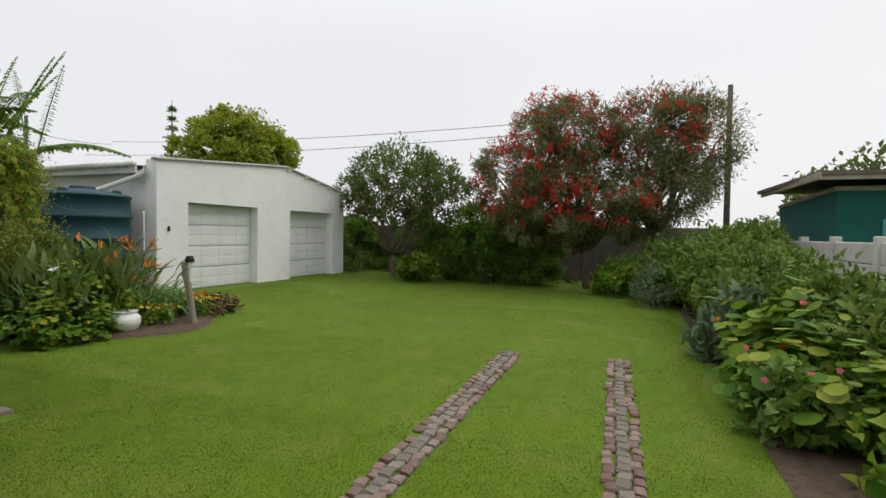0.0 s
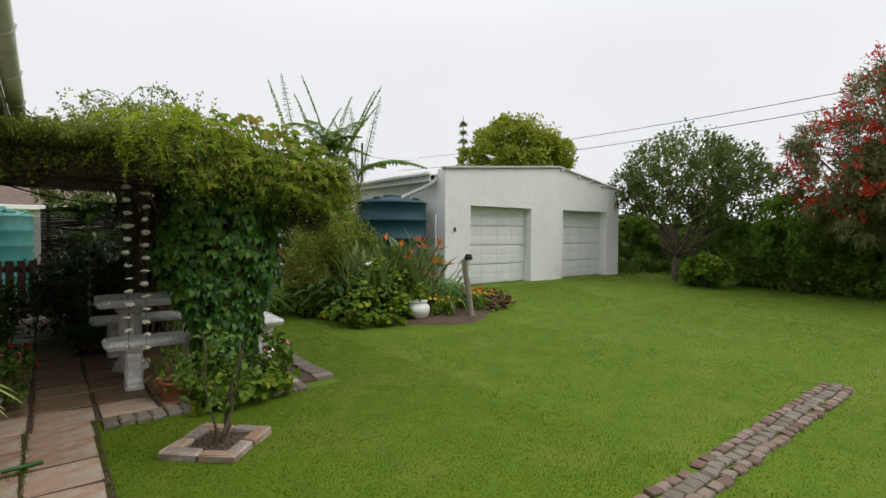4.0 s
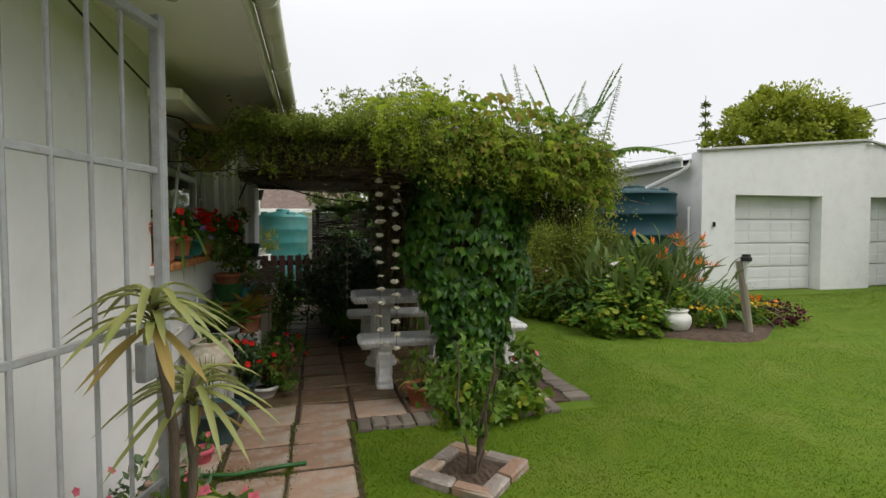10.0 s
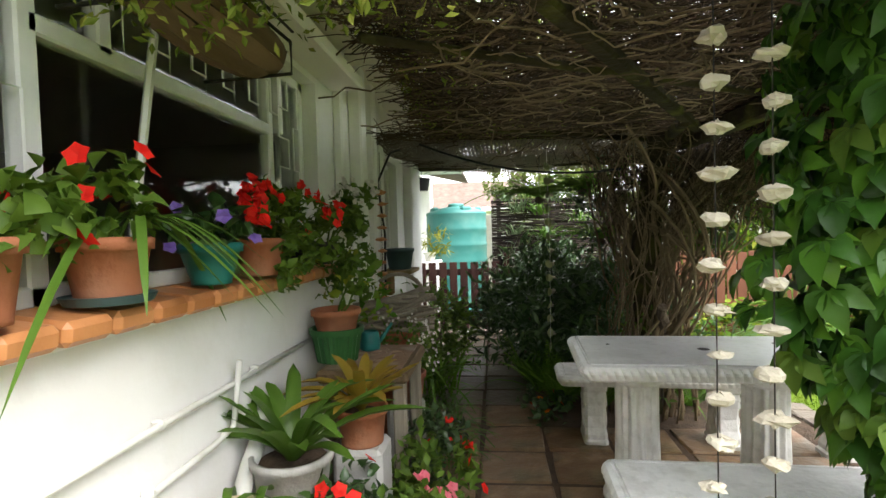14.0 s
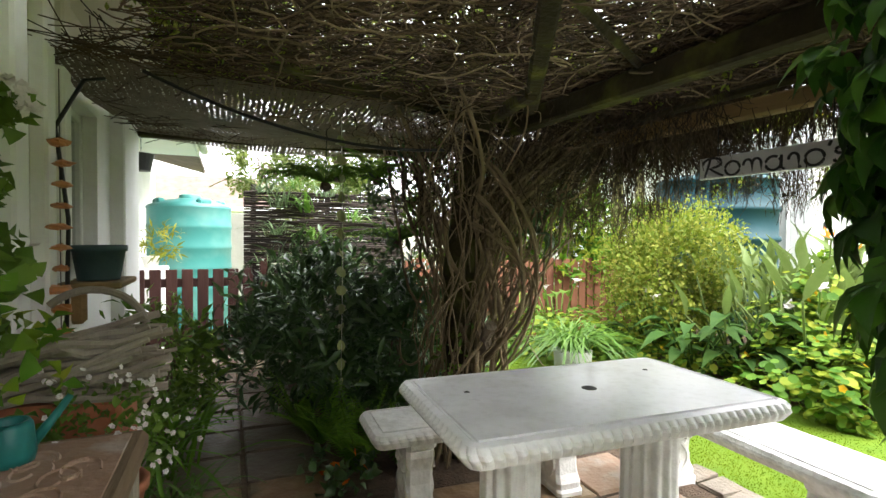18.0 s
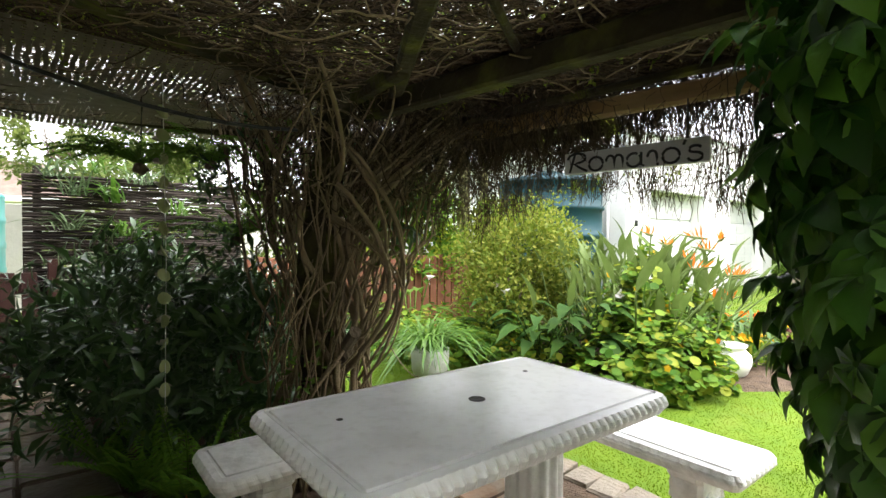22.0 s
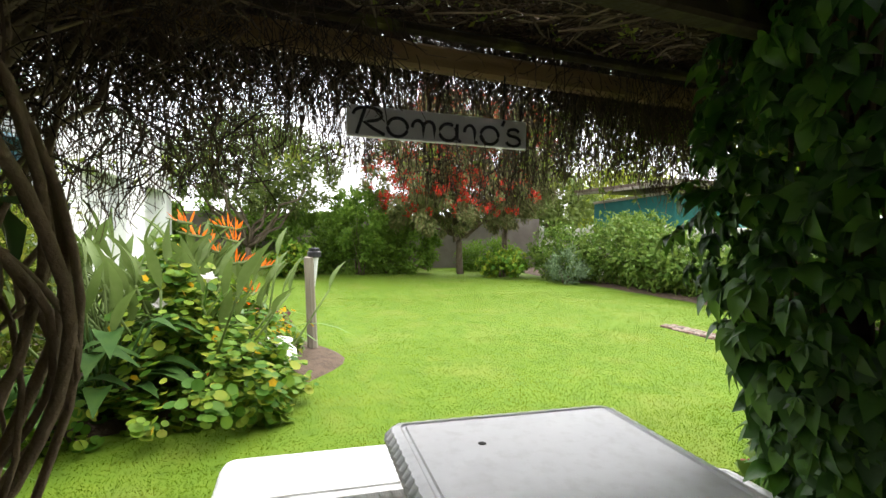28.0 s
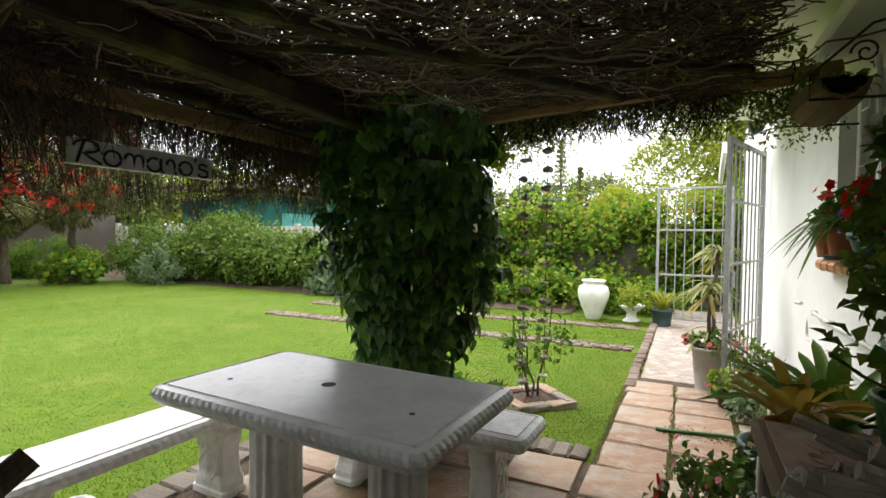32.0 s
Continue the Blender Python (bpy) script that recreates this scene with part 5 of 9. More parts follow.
# Banana clump behind the tank
def banana():
    t = thing("banana_plant", "banana plant with tall torn leaves beside the tank", "plant", (6.35, 10.95, 0))
    for dx, dy, hgt in ((0, 0, 2.75), (0.75, 0.3, 2.45), (-0.75, 0.25, 2.5), (0.1, 0.7, 2.85)):
        g = Geo()
        tube(g, [(dx, dy, 0), (dx + 0.03, dy, hgt * 0.5), (dx + 0.05, dy, hgt)], [0.12, 0.1, 0.07], 8)
        part("stem", g, M["banana_stem"], t, "green and brown sheathed banana stem")
        for k in range(7):
            a = k * 0.9 + dx * 3 + rng.normal(0, 0.2)
            upright = k % 3 == 0
            lift = rng.uniform(1.6, 4.0) if upright else rng.uniform(0.5, 1.3)
            d = np.array([math.cos(a), math.sin(a), lift])
            d /= np.linalg.norm(d)
            L = rng.uniform(2.2, 2.7) if upright else rng.uniform(1.5, 2.0)
            sag = 0.1 if upright else 0.6
            n = 56
            s = np.linspace(0, 1, n)
            base = np.array([dx + 0.05, dy, hgt + (0 if upright else rng.uniform(0.2, 0.8))])
            mid = base + np.outer(s, d) * L + np.outer(s**2.5, [math.cos(a) * 0.35, math.sin(a) * 0.35, -0.7]) * L * sag
            g = Geo()
            tube(g, mid, np.linspace(0.02, 0.005, n), 5)
            side = np.cross(d, [0, 0, 1.0])
            side /= np.linalg.norm(side)
            for sg in (-1, 1):
                k0 = np.arange(4, n - 1)
                w = (0.15 if upright else 0.23) * np.sin(np.pi * (s[k0] * 0.86 + 0.12)) ** 0.6
                drop = rng.uniform(0.1, 0.7, len(k0))
                way = sg * side[None] + 0.35 * (mid[k0 + 1] - mid[k0]) / np.linalg.norm(mid[k0 + 1] - mid[k0], axis=1)[:, None] - drop[:, None] * np.array([0, 0, 1.0])
                leaves(g, mid[k0], way, np.tile([0, 0, 1.0], (len(k0), 1)), w * rng.uniform(0.6, 1.15, len(k0)), 0.055 if upright else 0.075, fold=0.05, droop=0.15, wide=0.35)
            part("leaf", g, M["banana"], t)


banana()
bush("back_shrub", "loose yellow-green shrub growing between fence and banana", [((5.2, 10.75, 1.2), (0.8, 0.35, 1.0)), ((6.6, 10.7, 1.0), (0.9, 0.35, 0.9)), ((4.2, 11.0, 1.2), (0.7, 0.35, 1.0))], 9000, "nasturtium", 0.13, 0.045, 130, 0.22, "simple")


# The round bed with its strelitzia
def bed_soil():
    g = Geo()
    a = np.linspace(0, 2 * np.pi, 48, endpoint=False)
    r = 1 + 0.05 * np.sin(3 * a) + 0.03 * np.sin(7 * a)
    cx, cy = 6.35, 8.2
    x, y = cx + 1.75 * r * np.cos(a), cy + np.where(np.sin(a) < 0, 2.0, 1.85) * r * np.sin(a)
    z = height(x, y)
    cz = height(cx, cy) + 0.12
    x1, y1 = cx + 0.93 * (x - cx), cy + 0.93 * (y - cy)
    v = np.concatenate([np.c_[x, y, z - 0.02], np.c_[x1, y1, height(x1, y1) + 0.05], [[cx, cy, cz]]])
    q = [[i, (i + 1) % 48, 48 + (i + 1) % 48, 48 + i] for i in range(48)]
    tr = [[48 + i, 48 + (i + 1) % 48, 96] for i in range(48)]
    g.add(v, tr, q)
    return solid("flower_bed", g, M["soil"], "rounded bed of dark soil in the lawn", "flower bed", "structure", smooth=True)


bed_soil()


def strelitzia(at, n, hmax, label, fl=True):
    t = thing("strelitzia", label, "plant", at)
    for k in range(n):
        a = rng.uniform(0, 6.28)
        lean = rng.uniform(0.05, 1.25)
        L = hmax * rng.uniform(0.45, 0.74)
        way = unit(np.array([math.cos(a) * lean, math.sin(a) * lean, 1.0]))
        base = np.array([rng.normal(0, 0.34), rng.normal(0, 0.3), 0])
        g = Geo()
        tip = base + way * L
        tube(g, bend(base, tip, 0, 4), 0.009, 5)
        s = unit(np.array([math.cos(a + rng.normal(0, 0.7)), math.sin(a + rng.normal(0, 0.7)), 1.8]))
        ovate(g, [tip], [s], [[-math.cos(a), -math.sin(a), 0.5]], rng.uniform(0.28, 0.46), rng.uniform(0.055, 0.095), 0.5, 0.12)
        part("leaf", g, M["strelitzia"], t)
    if fl:
        for x, y, h in ((0.1, -0.5, 0.82), (0.28, -0.52, 0.78), (-0.1, -0.15, 1.48), (0.2, -0.35, 1.58), (0.27, -0.4, 1.42), (0.32, -0.56, 1.1), (0.48, -0.55, 1.06), (-0.4, -0.1, 1.62), (0.6, -0.35, 1.55), (0.7, -0.15, 1.4), (-0.2, -0.4, 1.2), (0.0, -0.3, 1.3)):
            top = np.array([x + 0.14, y - 0.1, h * 0.78])
            g = Geo()
            tube(g, bend([0, 0, 0.1], top, -0.05, 5), 0.008, 5)
            b = rng.uniform(0, 6.28)
            out = np.array([math.cos(b), math.sin(b), 0.1])
            tube(g, [top - out * 0.04, top + out * 0.08, top + out * 0.26 + [0, 0, 0.02]], [0.01, 0.016, 0.002], 6)
            fl = part("flower_stalk", g, M["strelitzia"], t)
            g = Geo()
            m = 6
            fan = np.linspace(-0.5, 1.3, m)[:, None]
            way = out[None] * fan + rng.normal(0, 0.18, (m, 3)) + [0, 0, 1.0]
            leaves(g, top + out * np.linspace(0.0, 0.1, m)[:, None], way, rng.normal(0, 1, (m, 3)), 0.13 * rng.uniform(0.7, 1.15, m), 0.022, droop=0.0, wide=0.35)
            part("petals", g, M["orange"], fl, "orange crest petals")
    return t


strelitzia((5.8, 7.6, 0.08), 150, 1.4, "strelitzia clump with orange bird-like flowers in the bed")
strelitzia((6.3, 8.2, 0.1), 50, 1.5, "strelitzia leaves behind the flowering clump", False)


def strap_clump(name, label, at, n, L, W, mat, spread=0.25, curl=0.9, lean=0.6, category="plant", parent_name="leaf", each=False):
    t = thing(name, label, category, at)
    a = rng.uniform(0, 6.28, n)
    ln = rng.uniform(0.15, lean, n)
    way = np.stack([np.cos(a) * ln, np.sin(a) * ln, np.ones(n)], -1)
    base = np.stack([rng.normal(0, spread, n), rng.normal(0, spread, n), np.zeros(n)], -1)
    ll, cc = L * rng.uniform(0.7, 1.1, n), curl * rng.uniform(0.6, 1.2, n)
    if each:
        for i in range(n):
            g = Geo()
            blades(g, base[i : i + 1], way[i : i + 1], ll[i], W, cc[i], 7)
            part("leaf", g, M[mat], t)
    else:
        g = Geo()
        blades(g, base, way, ll, W, cc, 7)
        part("leaves", g, M[mat], t)
    return t


for x, y, n in ((6.9, 7.5, 150), (7.3, 8.0, 120), (7.6, 8.6, 110), (6.6, 7.1, 60)):
    strap_clump("agapanthus", "clump of arching strap-leaved agapanthus in the bed", (x, y, 0.12), n, 0.95, 0.045, "strap", 0.22, 1.05, 0.9)
nasturtiums((5.1, 7.4, 0.05), [((5.2, 7.2, 0.3), (0.75, 0.55, 0.3)), ((4.8, 8.5, 0.22), (0.4, 0.7, 0.25)), ((5.6, 7.0, 0.22), (0.35, 0.25, 0.2)), ((5.35, 7.5, 0.55), (0.4, 0.4, 0.3)), ((5.9, 7.1, 0.5), (0.35, 0.3, 0.25)), ((5.0, 6.95, 0.16), (0.45, 0.35, 0.18)), ((5.35, 6.72, 0.13), (0.35, 0.25, 0.15)), ((4.72, 7.7, 0.12), (0.3, 0.5, 0.14)), ((4.7, 8.6, 0.13), (0.4, 0.5, 0.16)), ((5.65, 7.45, 0.85), (0.4, 0.35, 0.35))], 6800, (("yellow", 34), ("orange", 8)), "yellow-green nasturtiums with yellow flowers along the bed edge", 0.034)
bush("golden_shrub", "small-leaved yellow-green shrub behind the bed", [((5.1, 8.75, 0.9), (0.65, 0.6, 0.75)), ((5.65, 9.0, 0.95), (0.6, 0.5, 0.7))], 17000, "golden", 0.05, 0.03, 120, 0.3, "simple")
nasturtiums((4.6, 9.2, 0.05), [((4.4, 9.2, 0.2), (0.7, 0.7, 0.25)), ((4.0, 9.9, 0.2), (0.7, 0.4, 0.25))], 2600, (("yellow", 8),), "low green groundcover with yellow flowers before the fence")


def arum(at, n, label, wf=3, L=0.32):
    t = thing("arum_lily", label, "plant", at)
    for k in range(n):
        a = rng.uniform(0, 6.28)
        h = rng.uniform(0.2, 0.62)
        tip = np.array([math.cos(a) * 0.25, math.sin(a) * 0.25, h])
        g = Geo()
        tube(g, bend([0, 0, 0], tip, 0, 4), 0.008, 5)
        ll = L * rng.uniform(0.6, 1.1)
        ovate(g, [tip], [[math.cos(a), math.sin(a), 0.25]], [[0, 0, 1]], ll, ll * 0.5, 0.35, 0.5)
        part("leaf", g, M["clivia" if L > 0.33 else "shrub"], t)
    for k in range(wf):
        a = rng.uniform(0, 6.28)
        top = np.array([math.cos(a) * 0.2, math.sin(a) * 0.2, rng.uniform(0.6, 0.85)])
        g = Geo()
        tube(g, bend([0, 0, 0], top, 0, 4), 0.007, 5)
        st = part("flower_stalk", g, M["strap"], t)
        g = Geo()
        lean = rng.normal(0, 0.4, 2)
        for q in np.arange(5) * 1.257:
            leaves(g, [top], [[lean[0] + 0.75 * math.cos(q), lean[1] + 0.75 * math.sin(q), 1.0]], [[-math.cos(q), -math.sin(q), 0.3]], 0.1 if q < 1 else 0.075, 0.06, fold=0.2, droop=0.3, wide=0.6)
        part("spathe", g, M["white_petal"], st)


arum((4.75, 8.6, 0.05), 14, "arum lily with large dark glossy leaves", 2, 0.36)
arum((4.3, 9.6, 0.05), 18, "arum lily with white flowers by the fence", 3, 0.3)
arum((4.95, 7.8, 0.08), 30, "clump of dark broad glossy leaves at the bed edge", 0, 0.34)
arum((4.75, 8.1, 0.06), 20, "clump of dark broad glossy leaves by the shrub", 0, 0.36)
arum((5.25, 7.35, 0.08), 16, "arum lily with white flowers before the strelitzia", 2, 0.26)
for k, (x, y, mt, fl) in enumerate(((7.1, 6.85, "nasturtium", "yellow"), (7.4, 7.2, "nasturtium", "orange"), (6.3, 6.75, "nasturtium", "yellow"))):
    b = bush("marigold", "low bedding plant with yellow and orange flowers", [((x, y, 0.17), (0.26, 0.22, 0.14))], 350, mt, 0.06, 0.04, 20, 0.3, "leaf", category="plant", stems=False)
    flowers(b, rng.normal(0, 1, (30, 3)) * (0.15, 0.13, 0.02) + [0, 0, 0.31], 0.034, fl)
bush("coleus", "burgundy-leaved low plants at the bed tip", [((7.75, 7.0, 0.14), (0.38, 0.35, 0.16)), ((7.5, 6.75, 0.1), (0.25, 0.2, 0.12))], 900, "burgundy", 0.06, 0.045, 30, 0.3, "leaf", category="plant", stems=False)


# Ivy pillar: five-fingered creeper leaves round the corner post
def fingers(g, p, o, size):
    """Five-fingered leaves on their stalks, hanging in shingled tiers and turned to the light."""
    m = len(p)
    nrm = unit(o * rng.uniform(0.5, 1.1, (m, 1)) + rng.normal(0, 0.3, (m, 3)) + np.array([0, 0, 1.0]) * rng.uniform(0.2, 1.2, (m, 1)))
    down = unit(np.array([0, 0, -1.0]) + 0.6 * o + rng.normal(0, 0.4, (m, 3)))
    down = unit(down - nrm * (down * nrm).sum(-1, keepdims=True))
    s = np.cross(nrm, down)
    sz = size * (0.55 + 0.65 * rng.random(m))
    for ang, k in ((-92, 0.55), (-48, 0.86), (0, 1.0), (48, 0.86), (92, 0.55)):
        a = radians(ang + 4)
        way = down * math.cos(a) + s * math.sin(a) - nrm * 0.18
        ovate(g, p + o * 0.03 + way * (sz * 0.06)[:, None], way, nrm, sz * k, sz * k * 0.62, 0.3, 0.3)


def ivy_pillar():
    t = thing("ivy_pillar", "corner post wrapped in dense five-fingered green creeper", "climber", (2.26, 5.03, 0))
    g = Geo()
    for k in range(26):
        a = rng.uniform(0, 6.28)
        r = rng.uniform(0.06, 0.2)
        z = np.linspace(0, 2.05, 9)
        pts = np.stack([np.cos(a + z * rng.normal(0, 0.5)) * r, np.sin(a + z * 0.6) * r, z], -1)
        tube(g, pts, rng.uniform(0.006, 0.016), 5)
    part("stems", g, M["vine"], t)

    def layer(n, inner):
        z = rng.uniform(0.22, 2.15, n)
        wide = 0.42 + 0.62 * np.clip((z - 0.35) / 1.0, 0, 1) - 0.25 * np.clip((z - 1.75) / 0.4, 0, 1) + 0.06 * np.sin(z * 7)
        a = rng.uniform(0, 2 * np.pi, n)
        rr = inner + (1 - inner) * rng.random(n)
        lump = 1 + 0.12 * np.sin(3 * a + 4 * z) + 0.08 * np.sin(5 * a - 6 * z)
        x, y = np.cos(a) * 0.5 * wide * rr * lump, np.sin(a) * 0.36 * wide * rr * lump
        return np.stack([x, y, z], -1), unit(np.stack([np.cos(a) / 0.56, np.sin(a) / 0.36, 0 * a], -1))

    g = Geo()
    fingers(g, *layer(1250, 0.78), 0.108)
    part("leaves", g, M["creeper"], t)
    g = Geo()
    fingers(g, *layer(420, 0.35), 0.085)
    part("inner_leaves", g, M["creeper"], t)
    g = Geo()
    p, o = layer(140, 0.98)
    fingers(g, p[p[:, 1] < 0.1], o[p[:, 1] < 0.1], 0.09)
    part("young_leaves", g, M["shrub"], t)
    return t


ivy_pillar()


# Canopy on the pergola: climbers on top, matted twigs beneath, a hanging fringe
def canopy():
    t = thing("canopy", "mound of jasmine and creeper matted over the pergola", "climber", (1.8, 6.0, 2.05))
    b = np.array([1.8, 6.0, 2.05])

    def top(x, y):
        z = 2.13 + 0.55 * np.exp(-(((x - 1.65) / np.where(x > 1.65, 1.0, 0.75)) ** 2) - ((y - 5.5) / 1.0) ** 2) + 0.05 * np.sin(3.1 * x + 1) * np.sin(2.7 * y) - 0.55 * np.clip((x - 2.15) / 1.1, 0, 1.1) ** 1.3
        return np.where(x < 3.22, np.maximum(z, 2.12), z)

    def over(n, x0, x1, y0, y1):
        x, y = rng.uniform(x0, x1, n), rng.uniform(y0, y1, n)
        zt = top(x, y)
        low = np.where(x < 2.3, 2.09, np.where(x < 3.22, 2.14, zt - 0.15))
        z = low + (zt - low) * rng.random(n) ** 0.5
        return np.stack([x, y, z], -1)

    g = Geo()
    p = over(44000, 0.5, 3.24, 4.55, 7.75)
    p = p[(p[:, 0] < 2.45) | (p[:, 1] < 4.95) | (rng.random(len(p)) < 0.7)]
    n = len(p)
    simple_leaves(g, p - b, dirs(n, 0.25), dirs(n, 0.6), 0.03 * rng.uniform(0.6, 1.4, n), 0.014)
    part("jasmine_leaves", g, M["jasmine"], t)
    # loose tufts on top for an uneven outline
    g = Geo()
    for _ in range(420):
        x, y = rng.uniform(0.4, 3.3), rng.uniform(4.5, 7.7)
        c = np.array([x, y, float(top(x, y))])
        d = unit(rng.normal(0, 0.5, 3) + [0, 0, 0.8])
        L = rng.uniform(0.1, 0.32) * (0.2 if x > 2.5 else 1)
        s = np.linspace(0, 1, 18)[:, None]
        q = c + s * d * L + s**2 * np.array([0, 0, -0.08]) + rng.normal(0, 0.012, (18, 3))
        simple_leaves(g, q - b, dirs(18, 0.2), dirs(18, 0.6), 0.036, 0.017)
    part("jasmine_growth", g, M["jasmine"], t, kind="stuff")
    # front and side drape
    g = Geo()
    for _ in range(1700):
        side = rng.random() < 0.14
        if side:
            c = np.array([3.27 + rng.normal(0, 0.05), 4.6 + 0.9 * rng.random() ** 2, rng.uniform(1.92, 2.14)])
            d = unit(np.array([0.2, rng.normal(0, 0.4), -0.9]))
            L = rng.uniform(0.1, 0.26)
        else:
            x = 0.4 + 2.85 * rng.random() ** 0.72
            c = np.array([x, 4.58 + rng.normal(0, 0.09), rng.uniform(2.02 if x > 1.5 else 2.17, 2.32 if x > 1.3 else 2.26)])
            d = unit(np.array([rng.normal(0, 0.4), -0.5, -0.8]))
            L = rng.uniform(0.03, 0.1) if x < 1.3 else rng.uniform(0.08, 0.22) if x < 1.8 else rng.uniform(0.15, 0.42)
            if x > 2.6:
                c[2] -= 0.25 * rng.random()
        m = 22
        s = np.linspace(0, 1, m)[:, None]
        q = c + s * d * L + rng.normal(0, 0.02, (m, 3))
        simple_leaves(g, q - b, dirs(m, 0.0) + d * 0.6, dirs(m, 0.5) + [0.3, -0.4, 0], 0.028, 0.013)
    part("jasmine_drape", g, M["jasmine"], t)
    g = Geo()
    n = 330
    x = 1.75 + 1.45 * rng.random(n) ** 0.8
    z = rng.uniform(1.85, 2.5, n) - 0.3 * np.clip((x - 2.5) / 0.7, 0, 1)
    y = 4.46 - 0.12 * rng.random(n) + (z - 2.05).clip(0) * 0.5
    fingers(g, np.stack([x, y, z], -1) - b, unit(np.stack([0.2 * (x - 2.2), -1 + 0 * x, 0.5 + 0 * x], -1)), 0.075)
    part("creeper_leaves", g, M["creeper_new"], t)
    g = Geo()
    n = 70
    y, z = rng.uniform(4.6, 5.0, n), rng.uniform(1.8, 2.2, n)
    fingers(g, np.stack([3.2 + 0.1 * rng.random(n), y, z], -1) - b, np.tile([1.0, -0.2, 0.3], (n, 1)), 0.08)
    part("side_creeper_leaves", g, M["creeper"], t)
    # arching sprigs of new growth along the front
    for _ in range(170):
        x = rng.uniform(1.3, 3.2)
        c = np.array([x, 4.5 + rng.normal(0, 0.06), float(top(x, 4.75)) - rng.uniform(0.0, 0.3)])
        m = 13
        s = np.linspace(0, 1, m)[:, None]
        way = np.array([rng.normal(0, 0.5), -rng.uniform(0.2, 0.7), rng.uniform(0.0, 0.7)])
        q = c + s * way * rng.uniform(0.12, 0.3) - s**2 * np.array([0, 0, rng.uniform(0.1, 0.3)])
        g = Geo()
        tube(g, q - b, 0.0022, 4, False)
        out = unit(np.cross(np.gradient(q, axis=0), [0, 0, 1.0]))
        for sg in (-1, 1):
            leaves(g, q - b, out * sg + rng.normal(0, 0.3, (m, 3)), dirs(m, 0.7), 0.034 * rng.uniform(0.7, 1.2, m), 0.016)
        part("sprig", g, M["jasmine_new"], t)
    # tangle hanging down at the outer corner
    g = Geo()
    for _ in range(520):
        c = np.array([3.3 + rng.normal(0, 0.05), 4.6 + 1.2 * rng.random() ** 1.5, rng.uniform(1.7, 2.15)])
        d = rng.normal(0, 1, 3) * (0.08, 0.14, 0.1) + [0.0, 0, -0.08]
        tube(g, np.array([c, c + d * 0.5 + rng.normal(0, 0.03, 3), c + d]) - b, rng.uniform(0.0015, 0.003), 3, False)
    part("stem_tangle", g, M["vine"], t, kind="stuff")
    g = Geo()
    for _ in range(110):
        c = np.array([3.34 + rng.normal(0, 0.04), 4.58 + 1.0 * rng.random() ** 1.4, rng.uniform(1.75, 2.1)])
        s = np.linspace(0, 1, 14)[:, None]
        q = c + s * np.array([0.05, rng.normal(0, 0.06), -rng.uniform(0.1, 0.24)]) + rng.normal(0, 0.018, (14, 3))
        simple_leaves(g, q - b, dirs(14, -0.1), dirs(14, 0.5) + [0.4, -0.3, 0], 0.038, 0.018)
    part("trailing_growth", g, M["jasmine"], t, kind="stuff")
    # thin looping shoots above the mound
    for k in range(5):
        a = np.linspace(0, np.pi * rng.uniform(0.7, 1.1), 14)
        c = np.array([rng.uniform(1.2, 2.3), rng.uniform(5.0, 6.2), 2.66])
        r = rng.uniform(0.1, 0.26)
        pts = c + np.stack([np.cos(a) * r * 1.1, 0.2 * np.cos(a) * r, np.sin(a) * r * 1.3], -1)
        g = Geo()
        tube(g, pts - b, 0.003, 4)
        simple_leaves(g, pts[::2] - b, dirs(7, 0.2), dirs(7, 0.6), 0.045, 0.02)
        part("shoot", g, M["jasmine"], t)
    return t


canopy()


def twig_mat():
    t = thing("twig_roof", "thatch of dry matted twigs under the climbers", "twigs", (1.7, 6.0, 2.08), kind="stuff")
    b = np.array([1.7, 6.0, 2.08])
    for name, n, x0, x1, y0, y1, zz, sp, rad in (("twigs", 9500, 0.5, 2.5, 4.75, 7.6, 0.05, 0.16, 0.0028), ("twigs", 3000, 0.62, 2.5, 4.78, 7.6, 0.035, 0.26, 0.003), ("twigs", 9500, 2.3, 3.22, 4.65, 7.7, 0.03, 0.17, 0.0031)):
        g = Geo()
        c = np.stack([rng.uniform(x0, x1, n), rng.uniform(y0, y1, n), 2.085 + abs(rng.normal(0, zz, n))], -1)
        a = rng.uniform(0, 6.28, n)
        turn_by = rng.normal(0, 0.75, n)
        size = sp * rng.uniform(0.6, 1.5, n)
        q = [c]
        for k in range(4):
            h = a + turn_by * k / 2
            q.append(q[-1] + np.stack([np.cos(h), np.sin(h), rng.normal(0, 0.12, n)], -1) * (size / 4)[:, None])
        for pts, r in zip(np.stack(q, 1) - b, rad * rng.uniform(0.5, 1.5, n)):
            tube(g, pts, r, 3, False)
        part(name, g, M["twig"], t, kind="stuff")
    # a few thin rods hanging just under the mat
    g = Geo()
    for _ in range(260):
        c = np.array([rng.uniform(0.7, 2.9), rng.uniform(4.9, 7.4), 2.065])
        h = rng.uniform(0, 6.28) + np.cumsum(rng.normal(0, 0.45, 9))
        step = np.stack([np.cos(h), np.sin(h), rng.normal(-0.02, 0.16, 9)], -1) * rng.uniform(0.03, 0.09)
        q = c + np.cumsum(step, 0)
        q[:, 2] = np.clip(q[:, 2], 1.96, 2.1)
        tube(g, q - b, rng.uniform(0.002, 0.005), 4, False)
    part("loose_stems", g, M["vine"], t)


twig_mat()


